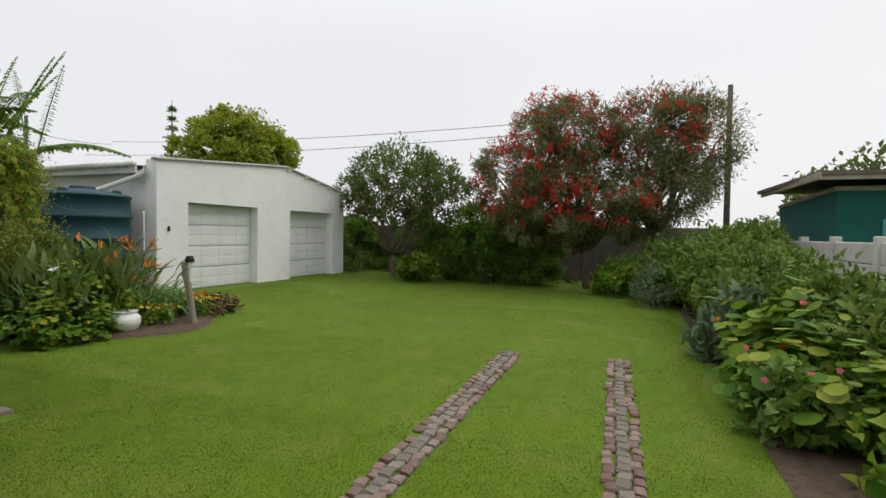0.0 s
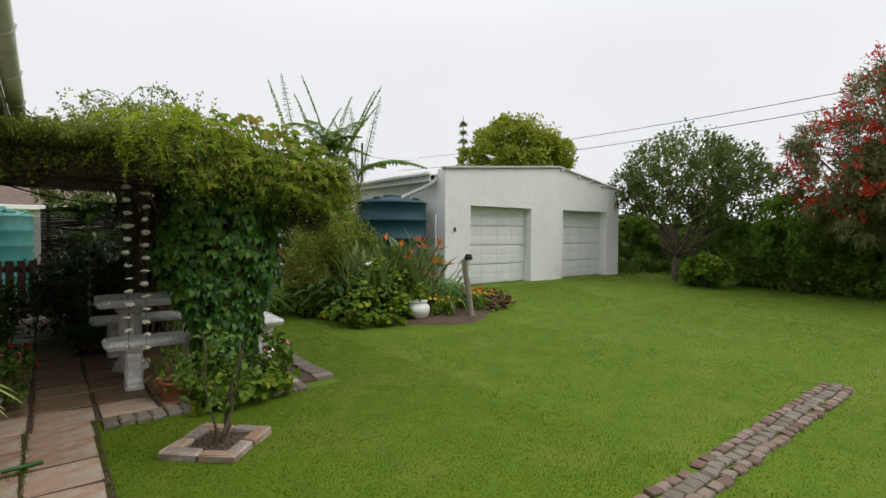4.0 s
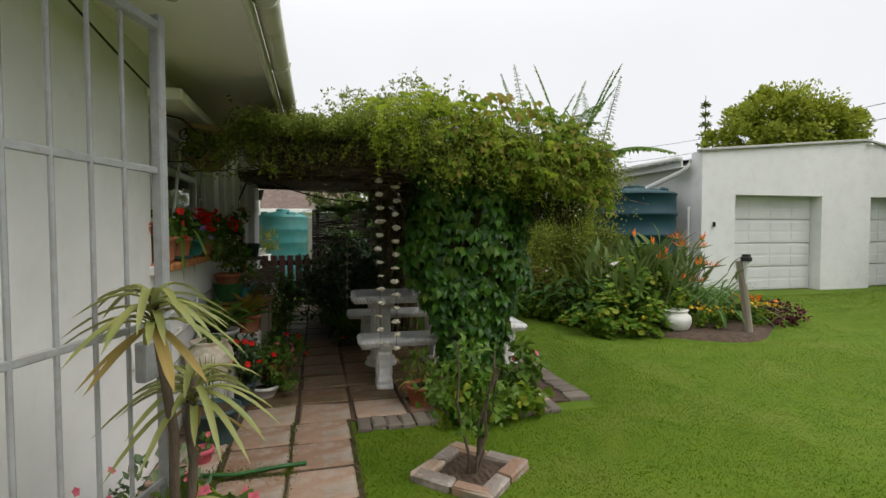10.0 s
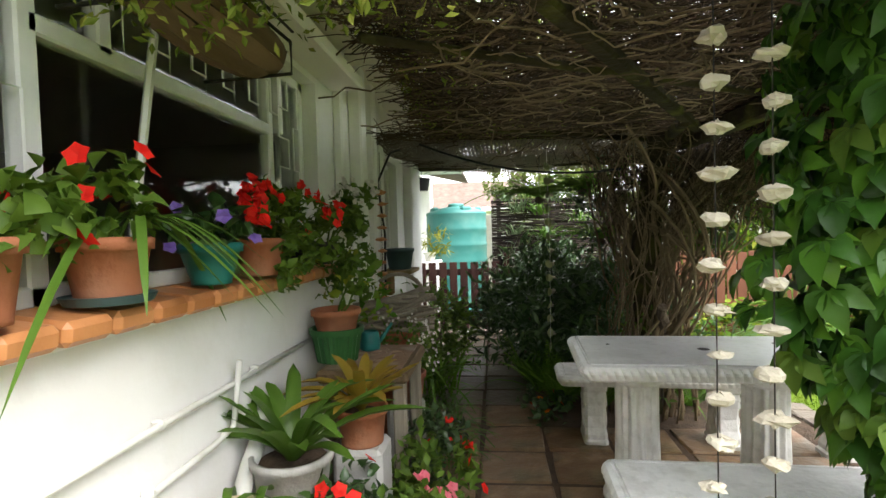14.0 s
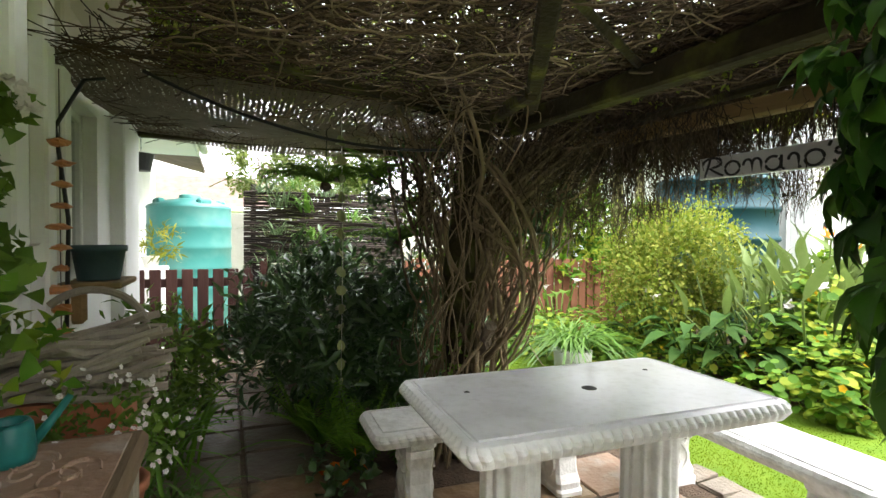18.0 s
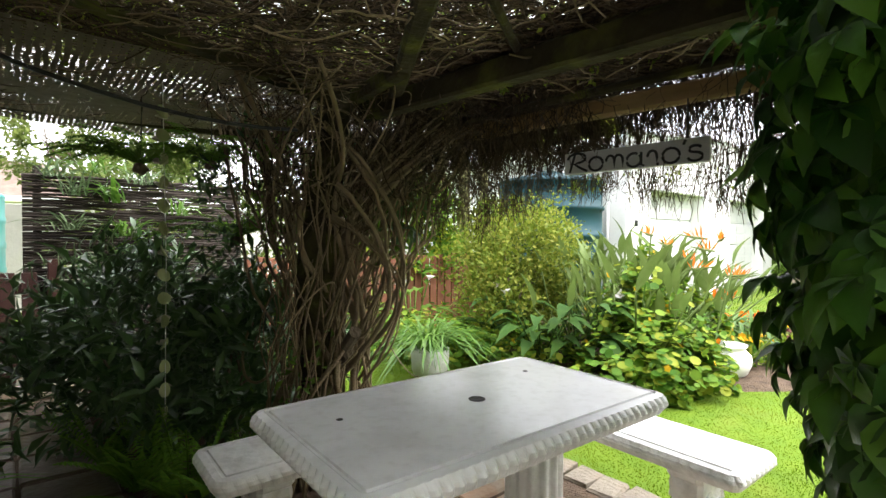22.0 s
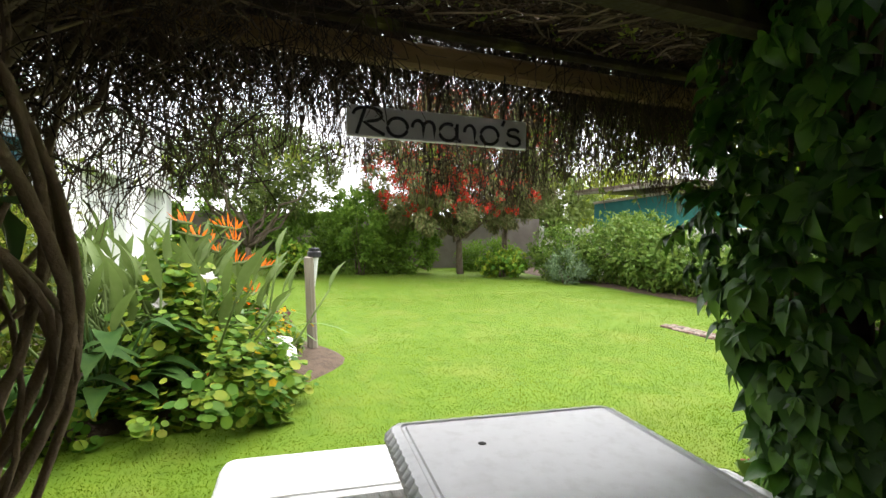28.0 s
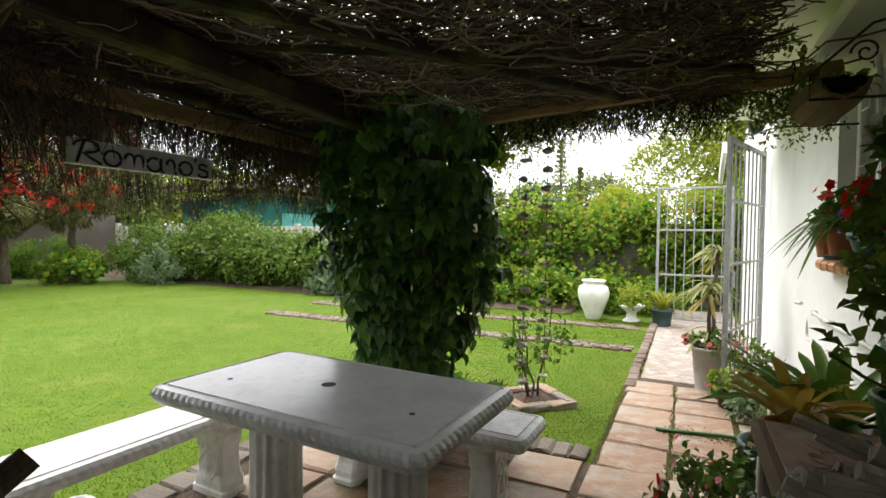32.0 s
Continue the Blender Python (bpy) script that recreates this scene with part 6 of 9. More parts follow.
def fringe():
    t = thing("hanging_fringe", "curtain of dark dry jasmine twigs hanging from the pergola edge", "twigs", (3.2, 6.2, 2.05), kind="stuff")
    b = np.array([3.2, 6.2, 2.05])

    def place():
        y = rng.uniform(4.72, 8.3)
        x = 3.12 + rng.normal(0, 0.06) - max(0, y - 7.4) * 0.7
        low = 1.53 - 0.2 * min(max((y - 6.9) / 0.7, 0), 1) + 0.05 * math.sin(y * 5.0) + 0.03 * math.sin(y * 17)
        return x, y, low

    g = Geo()
    for _ in range(2600):
        x, y, low = place()
        zt = 2.12 - (2.1 - low) * rng.random() ** 1.3
        L = min(rng.uniform(0.12, 0.45), zt - low + abs(rng.normal(0, 0.05)))
        s = np.linspace(0, 1, 6)[:, None]
        q = np.array([x, y, zt]) - s * np.array([0, 0, L]) + np.cumsum(rng.normal(0, 0.012, (6, 3)) * (1, 1, 0.3), 0)
        tube(g, q - b, rng.uniform(0.0009, 0.0024) * np.linspace(1.2, 0.6, 6), 3, False)
    for _ in range(4600):
        x, y, low = place()
        zt = rng.uniform(1.92, 2.16)
        s = np.linspace(0, 1, 5)[:, None]
        q = np.array([x, y, zt]) + s * np.array([rng.normal(0, 0.03), rng.normal(0, 0.07), -rng.uniform(0.08, 0.22)]) + rng.normal(0, 0.008, (5, 3))
        tube(g, q - b, rng.uniform(0.001, 0.0024), 3, False)
    for _ in range(2600):
        x, y, low = place()
        y = 6.4 + 1.8 * rng.random()
        x = 3.0 + rng.normal(0, 0.12) - max(0, y - 7.4) * 0.75
        s = np.linspace(0, 1, 4)[:, None]
        q = np.array([x, y, rng.uniform(1.8, 2.16)]) + s * np.array([rng.normal(0, 0.04), rng.normal(0, 0.08), -rng.uniform(0.06, 0.2)]) + rng.normal(0, 0.01, (4, 3))
        tube(g, q - b, rng.uniform(0.0012, 0.0026), 3, False)
    part("strands", g, M["twig_dark"], t)
    g = Geo()
    for _ in range(3600):
        x, y, low = place()
        c = np.array([x, y, low + (2.1 - low) * rng.random() ** 0.9])
        d = rng.normal(0, 1, 3) * (0.6, 1.0, 0.6) + [0, 0, -0.5]
        d = d / np.linalg.norm(d) * rng.uniform(0.03, 0.11)
        tube(g, np.array([c, c + d * 0.5 + rng.normal(0, 0.008, 3), c + d]) - b, rng.uniform(0.0008, 0.0016), 3, False)
    for _ in range(2400):
        y = rng.uniform(6.9, 8.1)
        c = np.array([3.0 - 0.65 * rng.random() ** 1.5 - max(0, y - 7.6) * 0.5, y, rng.uniform(1.45, 2.1)])
        d = rng.normal(0, 1, 3) * (0.5, 0.7, 0.8)
        d = d / np.linalg.norm(d) * rng.uniform(0.06, 0.2)
        tube(g, np.array([c, c + d * 0.5 + rng.normal(0, 0.02, 3), c + d]) - b, rng.uniform(0.001, 0.0026), 3, False)
    part("side_twigs", g, M["twig_dark"], t)
    g = Geo()
    n = 700
    q = np.array([place() for _ in range(n)])
    z = q[:, 2] + (2.1 - q[:, 2]) * rng.random(n)
    simple_leaves(g, np.stack([q[:, 0] + 0.04, q[:, 1], z], -1) - b, dirs(n, -0.3), dirs(n, 0.4), 0.026, 0.011)
    part("dry_leaves", g, M["twig_dark"], t)
    g = Geo()
    for _ in range(700):
        x = rng.uniform(0.6, 1.9)
        y = 4.68 + rng.normal(0, 0.06)
        L = rng.uniform(0.05, 0.24)
        d = rng.normal(0, 0.05, 3)
        tube(g, np.array([[x, y, 2.12], [x + d[0], y + d[1], 2.12 - L * 0.5], [x + d[1], y + d[2], 2.12 - L]]) - b, 0.002, 3, False)
    part("front_twigs", g, M["twig_dark"], t)
    # green sprigs trailing from the path-side edge
    g = Geo()
    for _ in range(200):
        x = 0.15 + 1.6 * rng.random() ** 1.5
        m = 18
        s = np.linspace(0, 1, m)[:, None]
        q = np.array([x, 4.64 + rng.normal(0, 0.05), 2.12]) + s * np.array([rng.normal(0, 0.08), rng.normal(-0.03, 0.06), -rng.uniform(0.06, 0.3 if x < 0.9 else 0.2)]) + rng.normal(0, 0.014, (m, 3))
        simple_leaves(g, q - b, dirs(m, -0.2), dirs(m, 0.5), 0.034, 0.015)
    part("sprigs", g, M["jasmine"], t)


fringe()


def shade_net():
    t = thing("shade_net", "brown woven shade net sagging over the shady path", "net", (1.3, 8.5, 2.08))
    b = np.array([1.3, 8.5, 2.08])

    def z(x, y):
        return 2.13 - 0.07 * np.sin((x - 0.02) / 2.6 * np.pi) - 0.03 * np.sin((y - 7.4) * 3.0)

    g = Geo()
    xs = np.linspace(0.02, 2.6, 40)
    for y in np.arange(7.35, 9.42, 0.026):
        if y > 9.2:
            k = xs > (y - 9.2) * 0.6
        else:
            k = xs > -1
        p = np.stack([xs, np.full(40, y) + rng.normal(0, 0.003, 40), z(xs, y)], -1)[k]
        w = np.array([0, 0.0094, 0])
        v = np.concatenate([p - w, p + w]) - b
        m = len(p)
        g.add(v, None, [[i, i + 1, m + i + 1, m + i] for i in range(m - 1)])
    part("weft", g, M["net"], t, kind="stuff")
    g = Geo()
    ys = np.linspace(7.35, 9.42, 40)
    for x in np.arange(0.03, 2.6, 0.03):
        p = np.stack([np.full(40, x) + rng.normal(0, 0.003, 40), ys, z(x, ys) + 0.002], -1)
        w = np.array([0.0104, 0, 0])
        v = np.concatenate([p - w, p + w]) - b
        g.add(v, None, [[i, i + 1, 41 + i, 40 + i] for i in range(39)])
    part("warp", g, M["net"], t, kind="stuff")
    g = Geo()
    for _ in range(1100):
        c = np.array([rng.uniform(0.1, 2.6), 7.2 + 2.2 * rng.random() ** 1.7, 2.11 + abs(rng.normal(0, 0.03))])
        d = rng.normal(0, 1, 3) * (0.2, 0.2, 0.02)
        tube(g, np.array([c - d, c + rng.normal(0, 0.03, 3), c + d]) - b, 0.003, 3, False)
    part("brushwood", g, M["twig_dark"], t, kind="stuff")
    g = Geo()
    n = 2400
    y = 7.3 + 1.9 * rng.random(n) ** 2
    p = np.stack([rng.uniform(0.4, 2.6, n), y, 2.16 + 0.15 * rng.random(n) * (9.6 - y) / 2], -1)
    simple_leaves(g, p - b, dirs(n, 0.2), dirs(n, 0.6), 0.036, 0.018)
    part("leaves", g, M["jasmine"], t)


shade_net()


def vine_trunk():
    t = thing("vine_trunk", "thick tangle of twisted climber stems rising to the pergola", "climber", (2.05, 7.48, 0))

    def clear(q):
        """Keeps the walking line and the bench free of stems."""
        low = q[:, 2] < 1.86
        return not ((q[low, 0] < -0.36).any() or (q[low, 1] < -0.3).any())

    k = 0
    while k < 72:
        a = rng.uniform(0, 6.28)
        r0, r1 = rng.uniform(0.12, 0.38), rng.uniform(0.35, 1.25)
        n = 30
        s = np.linspace(0, 1, n)
        ang = a + rng.normal(0, 1.7) * s + rng.uniform(0.15, 0.5) * np.sin(s * rng.uniform(4, 9) + a)
        fan = rng.uniform(0.36, 0.66)
        waist = r0 * (1 - 0.35 * np.sin(s * np.pi * 0.9)) + (r1 - r0) * np.clip((s - fan) / (1 - fan), 0, 1) ** 1.5
        f1, f2, ph = rng.uniform(7, 20), rng.uniform(6, 17), rng.uniform(0, 6)
        amp = rng.uniform(0.02, 0.07)
        sway = np.stack([amp * np.sin(f1 * s + ph), amp * np.sin(f2 * s + 2 * ph), 0.02 * np.sin(f1 * s)], -1) * np.sin(np.pi * np.clip(s * 1.2, 0, 1))[:, None]
        pts = np.stack([np.cos(ang) * waist, np.sin(ang) * waist * 0.8, s**0.92 * 2.07], -1) + sway
        if not clear(pts):
            continue
        rad = rng.uniform(0.0035, 0.008) if k > 9 else rng.uniform(0.01, 0.016)
        g = Geo()
        tube(g, pts, rad * np.linspace(1.2, 0.75, n) * (1 + 0.12 * np.sin(np.arange(n) * 1.7)), 6)
        part("stem", g, M["vine"], t)
        k += 1
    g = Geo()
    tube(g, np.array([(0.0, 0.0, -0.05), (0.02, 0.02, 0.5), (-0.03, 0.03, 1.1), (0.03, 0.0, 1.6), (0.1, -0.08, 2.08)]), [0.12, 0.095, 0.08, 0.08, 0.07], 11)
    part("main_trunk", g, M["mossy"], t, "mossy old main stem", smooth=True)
    # stems that swing out and run along under the roof
    k = 0
    while k < 56:
        a = rng.uniform(0, 6.28)
        c0 = np.array([math.cos(a) * 0.22, math.sin(a) * 0.18, rng.uniform(0.5, 1.5)])
        far = rng.uniform(0.5, 1.25)
        c1 = np.array([math.cos(a) * far, math.sin(a) * far * 0.8, rng.uniform(1.9, 2.07)])
        q = bend(c0, c1, rng.uniform(0.05, 0.3), 11, 0.025)
        if not clear(q):
            continue
        g = Geo()
        tube(g, q, rng.uniform(0.004, 0.011), 5)
        part("loop", g, M["vine"], t)
        k += 1
    # thin hoops and runners that cross the others
    k = 0
    while k < 46:
        c = np.array([rng.normal(0.05, 0.22), rng.normal(0, 0.16), rng.uniform(0.7, 1.95)])
        r, a0, n = rng.uniform(0.1, 0.38), rng.uniform(0, 6.28), 18
        w = np.linspace(0, rng.uniform(2.0, 4.6), n)
        e1 = unit(rng.normal(0, 1, 3) * (1, 1, 0.3))
        e2 = unit(np.array([rng.normal(0, 0.35), rng.normal(0, 0.35), 1.0]))
        q = c + r * np.outer(np.cos(w + a0), e1) + r * 1.3 * np.outer(np.sin(w + a0), e2)
        if not clear(q) or q[:, 2].max() > 2.1:
            continue
        g = Geo()
        tube(g, q, rng.uniform(0.003, 0.008), 5)
        part("loop", g, M["vine"], t)
        k += 1
    # loops hanging out on the lawn side
    for k in range(7):
        z0, z1 = rng.uniform(1.3, 1.95), rng.uniform(0.25, 0.7)
        s = np.linspace(0, 1, 16)
        out = rng.uniform(0.16, 0.34)
        pts = np.stack([-0.02 + out * np.sin(s * np.pi) ** 0.8 + 0.08 * s, -0.08 - 0.24 * np.sin(s * np.pi) + 0.05 * k * (s - 0.5), z0 + (z1 - z0) * s], -1)
        g = Geo()
        tube(g, pts + np.cumsum(rng.normal(0, 0.006, (16, 3)), 0), rng.uniform(0.006, 0.013), 6)
        part("loop", g, M["vine"], t)
    # fine dead twigs and hanging runners about the head of the trunk
    for mat, count in (("vine", 380), ("twig_dark", 760)):
        g = Geo()
        m = 0
        while m < count:
            a, r = rng.uniform(0, 6.28), 0.15 + 0.75 * rng.random() ** 1.2
            top = np.array([math.cos(a) * r, math.sin(a) * r * 0.8, rng.uniform(1.35 + 0.35 * r, 2.08)])
            d = np.array([rng.normal(0, 0.09), rng.normal(0, 0.09), -rng.uniform(-0.05, 0.3)])
            q = top + np.linspace(0, 1, 7)[:, None] * d + np.cumsum(rng.normal(0, 0.014, (7, 3)), 0)
            if not clear(q) or q[:, 2].max() > 2.12 or q[:, 2].min() < 1.2:
                continue
            tube(g, q, rng.uniform(0.0012, 0.0032), 3, False)
            m += 1
        part("twig_tangle", g, M[mat], t, kind="stuff")
    g = Geo()
    p, o = clusters([((-0.2, 0.55, 1.75), (0.3, 0.3, 0.2)), ((-0.25, 0.75, 1.45), (0.2, 0.2, 0.3)), ((0.35, 0.4, 1.75), (0.3, 0.3, 0.25))], 620, 46, 0.28)
    foliage(g, p, o, 0.07, 0.022)
    part("trailing_leaves", g, M["dark_leaf"], t)
    g = Geo()
    tube(g, bend((0.1, 0.0, 0.62), (0.0, -0.38, 0.86), 0.0, 6, 0.012), [0.045, 0.042, 0.038, 0.034, 0.032, 0.031], 9)
    part("cut_stump", g, M["bark"], t, "sawn-off limb stump")
    g = Geo()
    p, o = clusters([((0.05, 0.05, 0.5), (0.28, 0.22, 0.5)), ((-0.05, 0.25, 1.3), (0.2, 0.2, 0.6)), ((0.5, 0.15, 1.4), (0.2, 0.2, 0.3))], 520, 50, 0.3)
    foliage(g, p, o, 0.06, 0.025)
    part("leaves", g, M["shrub"], t)
    g = Geo()
    n = 30
    p = np.array([0.55, 0.0, 1.5]) + rng.normal(0, 0.1, (n, 3))
    leaves(g, p, dirs(n, -0.6), dirs(n, 0.5), 0.17, 0.05)
    part("broad_leaves", g, M["dark_leaf"], t)


vine_trunk()


# Dark planting north of the table
for c, r, n in (((1.35, 8.6, 0.6), (0.5, 0.75, 0.55), 2400), ((1.9, 8.3, 0.55), (0.5, 0.6, 0.5), 1900), ((1.5, 9.5, 0.6), (0.55, 0.5, 0.6), 1700), ((2.4, 8.7, 0.4), (0.4, 0.6, 0.4), 900)):
    bush("shade_shrub", "glossy dark narrow-leaved shrub in the shaded border", [(c, r)], n, "dark_leaf", 0.14, 0.035, 60, 0.25, "leaf", group="shade shrubs")


def fern(at, n, L, label, mat="fern", lean0=0.2, lean1=0.8):
    t = thing("fern", label, "fern", at)
    for k in range(n):
        a = rng.uniform(0, 6.28)
        m = 22
        s = np.linspace(0, 1, m)
        ll = L * rng.uniform(0.6, 1.1)
        lean = rng.uniform(lean0, lean1)
        mid = np.stack([np.cos(a) * ll * lean * s, np.sin(a) * ll * lean * s, ll * (s * 1.0 - lean * 0.55 * s**2)], -1)
        g = Geo()
        tube(g, mid, 0.0025, 4, False)
        side = np.array([-math.sin(a), math.cos(a), 0])
        w = 0.085 * np.sin(np.pi * (0.08 + 0.9 * s)) * (L / 0.5)
        for sg in (-1, 1):
            leaves(g, mid[1:], np.tile(sg * side, (m - 1, 1)) + 0.25 * np.gradient(mid, axis=0)[1:] / (ll / m) * 0.5, np.tile([0, 0, 1.0], (m - 1, 1)), w[1:], 0.02 * (L / 0.5), droop=0.2)
        part("frond", g, M[mat], t)
    return t


for x, y, n, L in ((1.42, 7.5, 16, 0.6), (1.28, 7.95, 12, 0.5), (1.2, 8.3, 9, 0.5), (2.4, 7.6, 9, 0.5), (1.68, 7.45, 12, 0.6)):
    fern((x, y, 0), n, L, "bright green fern at the edge of the shaded border")
b = bush("impatiens", "shade impatiens with orange-red flowers by the path edge", [((1.28, 7.3, 0.12), (0.16, 0.14, 0.12))], 150, "dark_leaf", 0.06, 0.04, 12, 0.3, "leaf", category="plant", stems=False)
flowers(b, np.array([(-0.05, -0.1, 0.2), (0.04, -0.12, 0.26), (0.1, -0.08, 0.16), (-0.1, -0.05, 0.14), (0.0, -0.14, 0.12)]), 0.028, "orange")
strap_clump("spider_plant", "spider plant with long arching leaves in a pale pot", (3.75, 8.6, 0.28), 170, 0.72, 0.02, "strap", 0.08, 1.2, 1.2)
g = Geo()
lathe(g, [(0, 0), (0.13, 0), (0.17, 0.1), (0.18, 0.28), (0.16, 0.28), (0.15, 0.24), (0, 0.24)], (3.75, 8.6, 0.0), 24)
solid("plant_pot", g, M["cement_pot"], "pale grey round pot under a spider plant", "pot", smooth=True)
strap_clump("spider_plant", "arching grassy plant beneath the vine", (2.7, 7.9, 0), 90, 0.55, 0.018, "strap", 0.15, 1.1, 1.1)

# Plants round the ivy pillar's foot
b = bush("pelargonium", "green pelargonium at the pillar foot with pink flowers", [((2.62, 4.82, 0.24), (0.2, 0.18, 0.24)), ((2.25, 4.75, 0.15), (0.35, 0.13, 0.15))], 520, "shrub", 0.08, 0.07, 50, 0.24, "leaf", category="plant")
flowers(b, np.array([(0.13, -0.1, 0.42), (0.18, 0.04, 0.33), (-0.1, -0.14, 0.4), (0.08, 0.1, 0.46)]), 0.032, "pink")
bush("trailing_plant", "pale trailing leaves before the brick edging", [((2.25, 4.5, 0.12), (0.42, 0.16, 0.12))], 500, "nasturtium", 0.08, 0.07, 24, 0.3, "leaf", category="plant", stems=False)


# Rose bush in its square brick surround
def rose():
    t = thing("rose_bush", "young rose bush with bare lower canes in a brick-edged square", "plant", (1.84, 3.68, 0.0))
    for k in range(5):
        a = rng.uniform(0, 6.28)
        top = np.array([math.cos(a) * 0.18, math.sin(a) * 0.18, rng.uniform(0.55, 0.85)])
        g = Geo()
        tube(g, bend((math.cos(a) * 0.04, math.sin(a) * 0.04, -0.02), top, 0, 6, 0.015), np.linspace(0.011, 0.005, 6), 6)
        part("cane", g, M["bark"], t)
    g = Geo()
    p, o = clusters([((-0.02, 0, 0.55), (0.24, 0.24, 0.28)), ((0.1, 0.05, 0.38), (0.2, 0.2, 0.14))], 300, 26, 0.25)
    foliage(g, p, o, 0.055, 0.035)
    part("leaves", g, M["shrub"], t)


rose()


# Clumps of fern and epiphytes hung between the net and the screen
def hanging_fern(at, n, L, cord, label):
    t = fern(at, n, L, label, "fern", 0.9, 2.4)
    g = Geo()
    ball(g, (0, 0, -0.02), 0.038, 12, 8, 0.8, 0.12)
    part("fibre_ball", g, M["bark"], t, smooth=True)
    g = Geo()
    tube(g, [(0, 0, 0), (0.01, 0, cord)], 0.003, 4)
    part("cord", g, M["iron"], t)


hanging_fern((1.33, 8.05, 1.68), 40, 0.34, 0.4, "green fern hanging on a cord under the net")
hanging_fern((1.72, 8.2, 1.75), 36, 0.34, 0.35, "small hanging fern beside the vine trunk")
hanging_fern((1.9, 8.3, 1.3), 34, 0.36, 0.8, "low hanging fern before the lath screen")
for k, (x, y, z) in enumerate(((1.1, 10.4, 1.8), (1.4, 10.4, 1.85), (1.75, 10.4, 1.78), (2.1, 10.4, 1.5), (1.2, 10.4, 1.35), (1.6, 10.4, 1.3))):
    strap_clump("bromeliad", "spiky epiphyte tied to the lath screen", (x, y, z), 30, 0.36, 0.022, "strap" if k % 2 else "silver", 0.05, 0.8, 1.3)

# ---- house fittings, pots and garden things ----
def frame_bars(t, x, rects, bars, mat, depth=0.05):
    """Window frame members: (y, z, wide, high) boxes as parts."""
    for nm, y, z, w, h in bars:
        g = Geo()
        cbox(g, (x, y, z), (depth, w, h), 0.006)
        part(nm, g, M[mat], t)


def window_main():
    y0, y1, z0, z1 = WIN
    t = thing("window_1", "white steel casement window with ornamental burglar bars and dark glass", "window", (0, 0, 0), kind="structure")
    x = -0.1
    cz, hh = (z0 + z1) / 2, z1 - z0
    ym = [y0 + 0.03, y0 + 0.36, y0 + 0.59, y1 - 0.4, y1 - 0.28, y1 - 0.03]
    zt = z1 - 0.32
    bars = [("frame", yy, cz, 0.05, hh) for yy in (ym[0], ym[-1])]
    bars += [("frame", (y0 + y1) / 2, zz, y1 - y0, 0.05) for zz in (z0 + 0.025, z1 - 0.025)]
    bars += [("mullion", ym[1], cz, 0.055, hh), ("mullion", ym[3], cz, 0.05, hh), ("transom", (ym[1] + ym[3]) / 2, zt, ym[3] - ym[1], 0.05), ("mullion", ym[2], (zt + z1) / 2, 0.05, z1 - zt), ("mullion", ym[4], (zt + z1) / 2, 0.04, z1 - zt)]
    frame_bars(t, x, None, bars, "white_paint")
    cells = [(ym[0], ym[1], z0, z1), (ym[1], ym[3], z0, zt), (ym[1], ym[2], zt, z1), (ym[2], ym[3], zt, z1), (ym[3], ym[5], z0, zt), (ym[3], ym[5], zt, z1)]
    for a, b, c, d in cells:
        g = Geo()
        cbox(g, (x - 0.005, (a + b) / 2, (c + d) / 2), (0.005, b - a, d - c), 0.0005)
        ob = part("pane", g, M["glass"], t)
        ob.visible_shadow = False
    # stepped bars of the burglar guard, inside the glass
    def zig(ya, yb, za, zb, steps):
        pts = [(ya, za)]
        yy, zz = ya, za
        for k in range(steps):
            zz += (zb - za) / steps
            pts.append((yy, zz))
            yy = yb if yy == ya else ya
            if k < steps - 1:
                pts.append((yy, zz))
        return pts
    for ya, yb, za, zb, st in ((y0 + 0.1, y0 + 0.22, z0 + 0.05, z1 - 0.05, 6), (y0 + 0.27, y0 + 0.33, z0 + 0.05, z1 - 0.05, 4), (y1 - 0.33, y1 - 0.22, z0 + 0.05, z1 - 0.05, 6), (y1 - 0.16, y1 - 0.1, z0 + 0.05, z1 - 0.05, 4)):
        g = Geo()
        tube(g, [(x + 0.03, a, b) for a, b in zig(ya, yb, za, zb, st)], 0.006, 5)
        part("burglar_bar", g, M["white_paint"], t)
    for k in range(5):
        ya = ym[2] + 0.06 + k * 0.2
        g = Geo()
        tube(g, [(x + 0.03, ya, zt), (x + 0.03, ya, z1 - 0.1), (x + 0.03, ya + 0.12, z1 - 0.1), (x + 0.03, ya + 0.12, zt + 0.08), (x + 0.03, ya + 0.2, zt + 0.08)], 0.005, 5)
        part("burglar_bar", g, M["white_paint"], t)
    g = Geo()
    tube(g, [(x + 0.05, ym[2] + 0.02, z0 + 0.1), (x + 0.12, ym[2] + 0.1, zt + 0.25)], 0.012, 6)
    part("stay_rod", g, M["white_paint"], t)
    # sill of quarry tiles
    sill = thing("window_sill", "sill of orange quarry tiles under the window", "sill", (0, 0, 0), kind="structure")
    n = 15
    w = (y1 - y0 + 0.1) / n
    for k in range(n):
        g = Geo()
        cbox(g, (-0.01, y0 - 0.03 + (k + 0.5) * w, z0 - 0.033), (0.19, w - 0.006, 0.055), 0.014, turn(0, 7, 0))
        part("tile", g, M["sill"], sill)
    g = Geo()
    cbox(g, (-0.03, (y0 + y1) / 2, z0 - 0.07), (0.1, y1 - y0 + 0.06, 0.03), 0.006)
    part("mortar_bed", g, M["plaster"], sill)
    g = Geo()
    cbox(g, (0.0, y0 - 0.04, z0 - 0.05), (0.12, 0.022, 0.06), 0.008)
    part("end_stop", g, M["plaster"], sill)
    # hood over the window
    g = Geo()
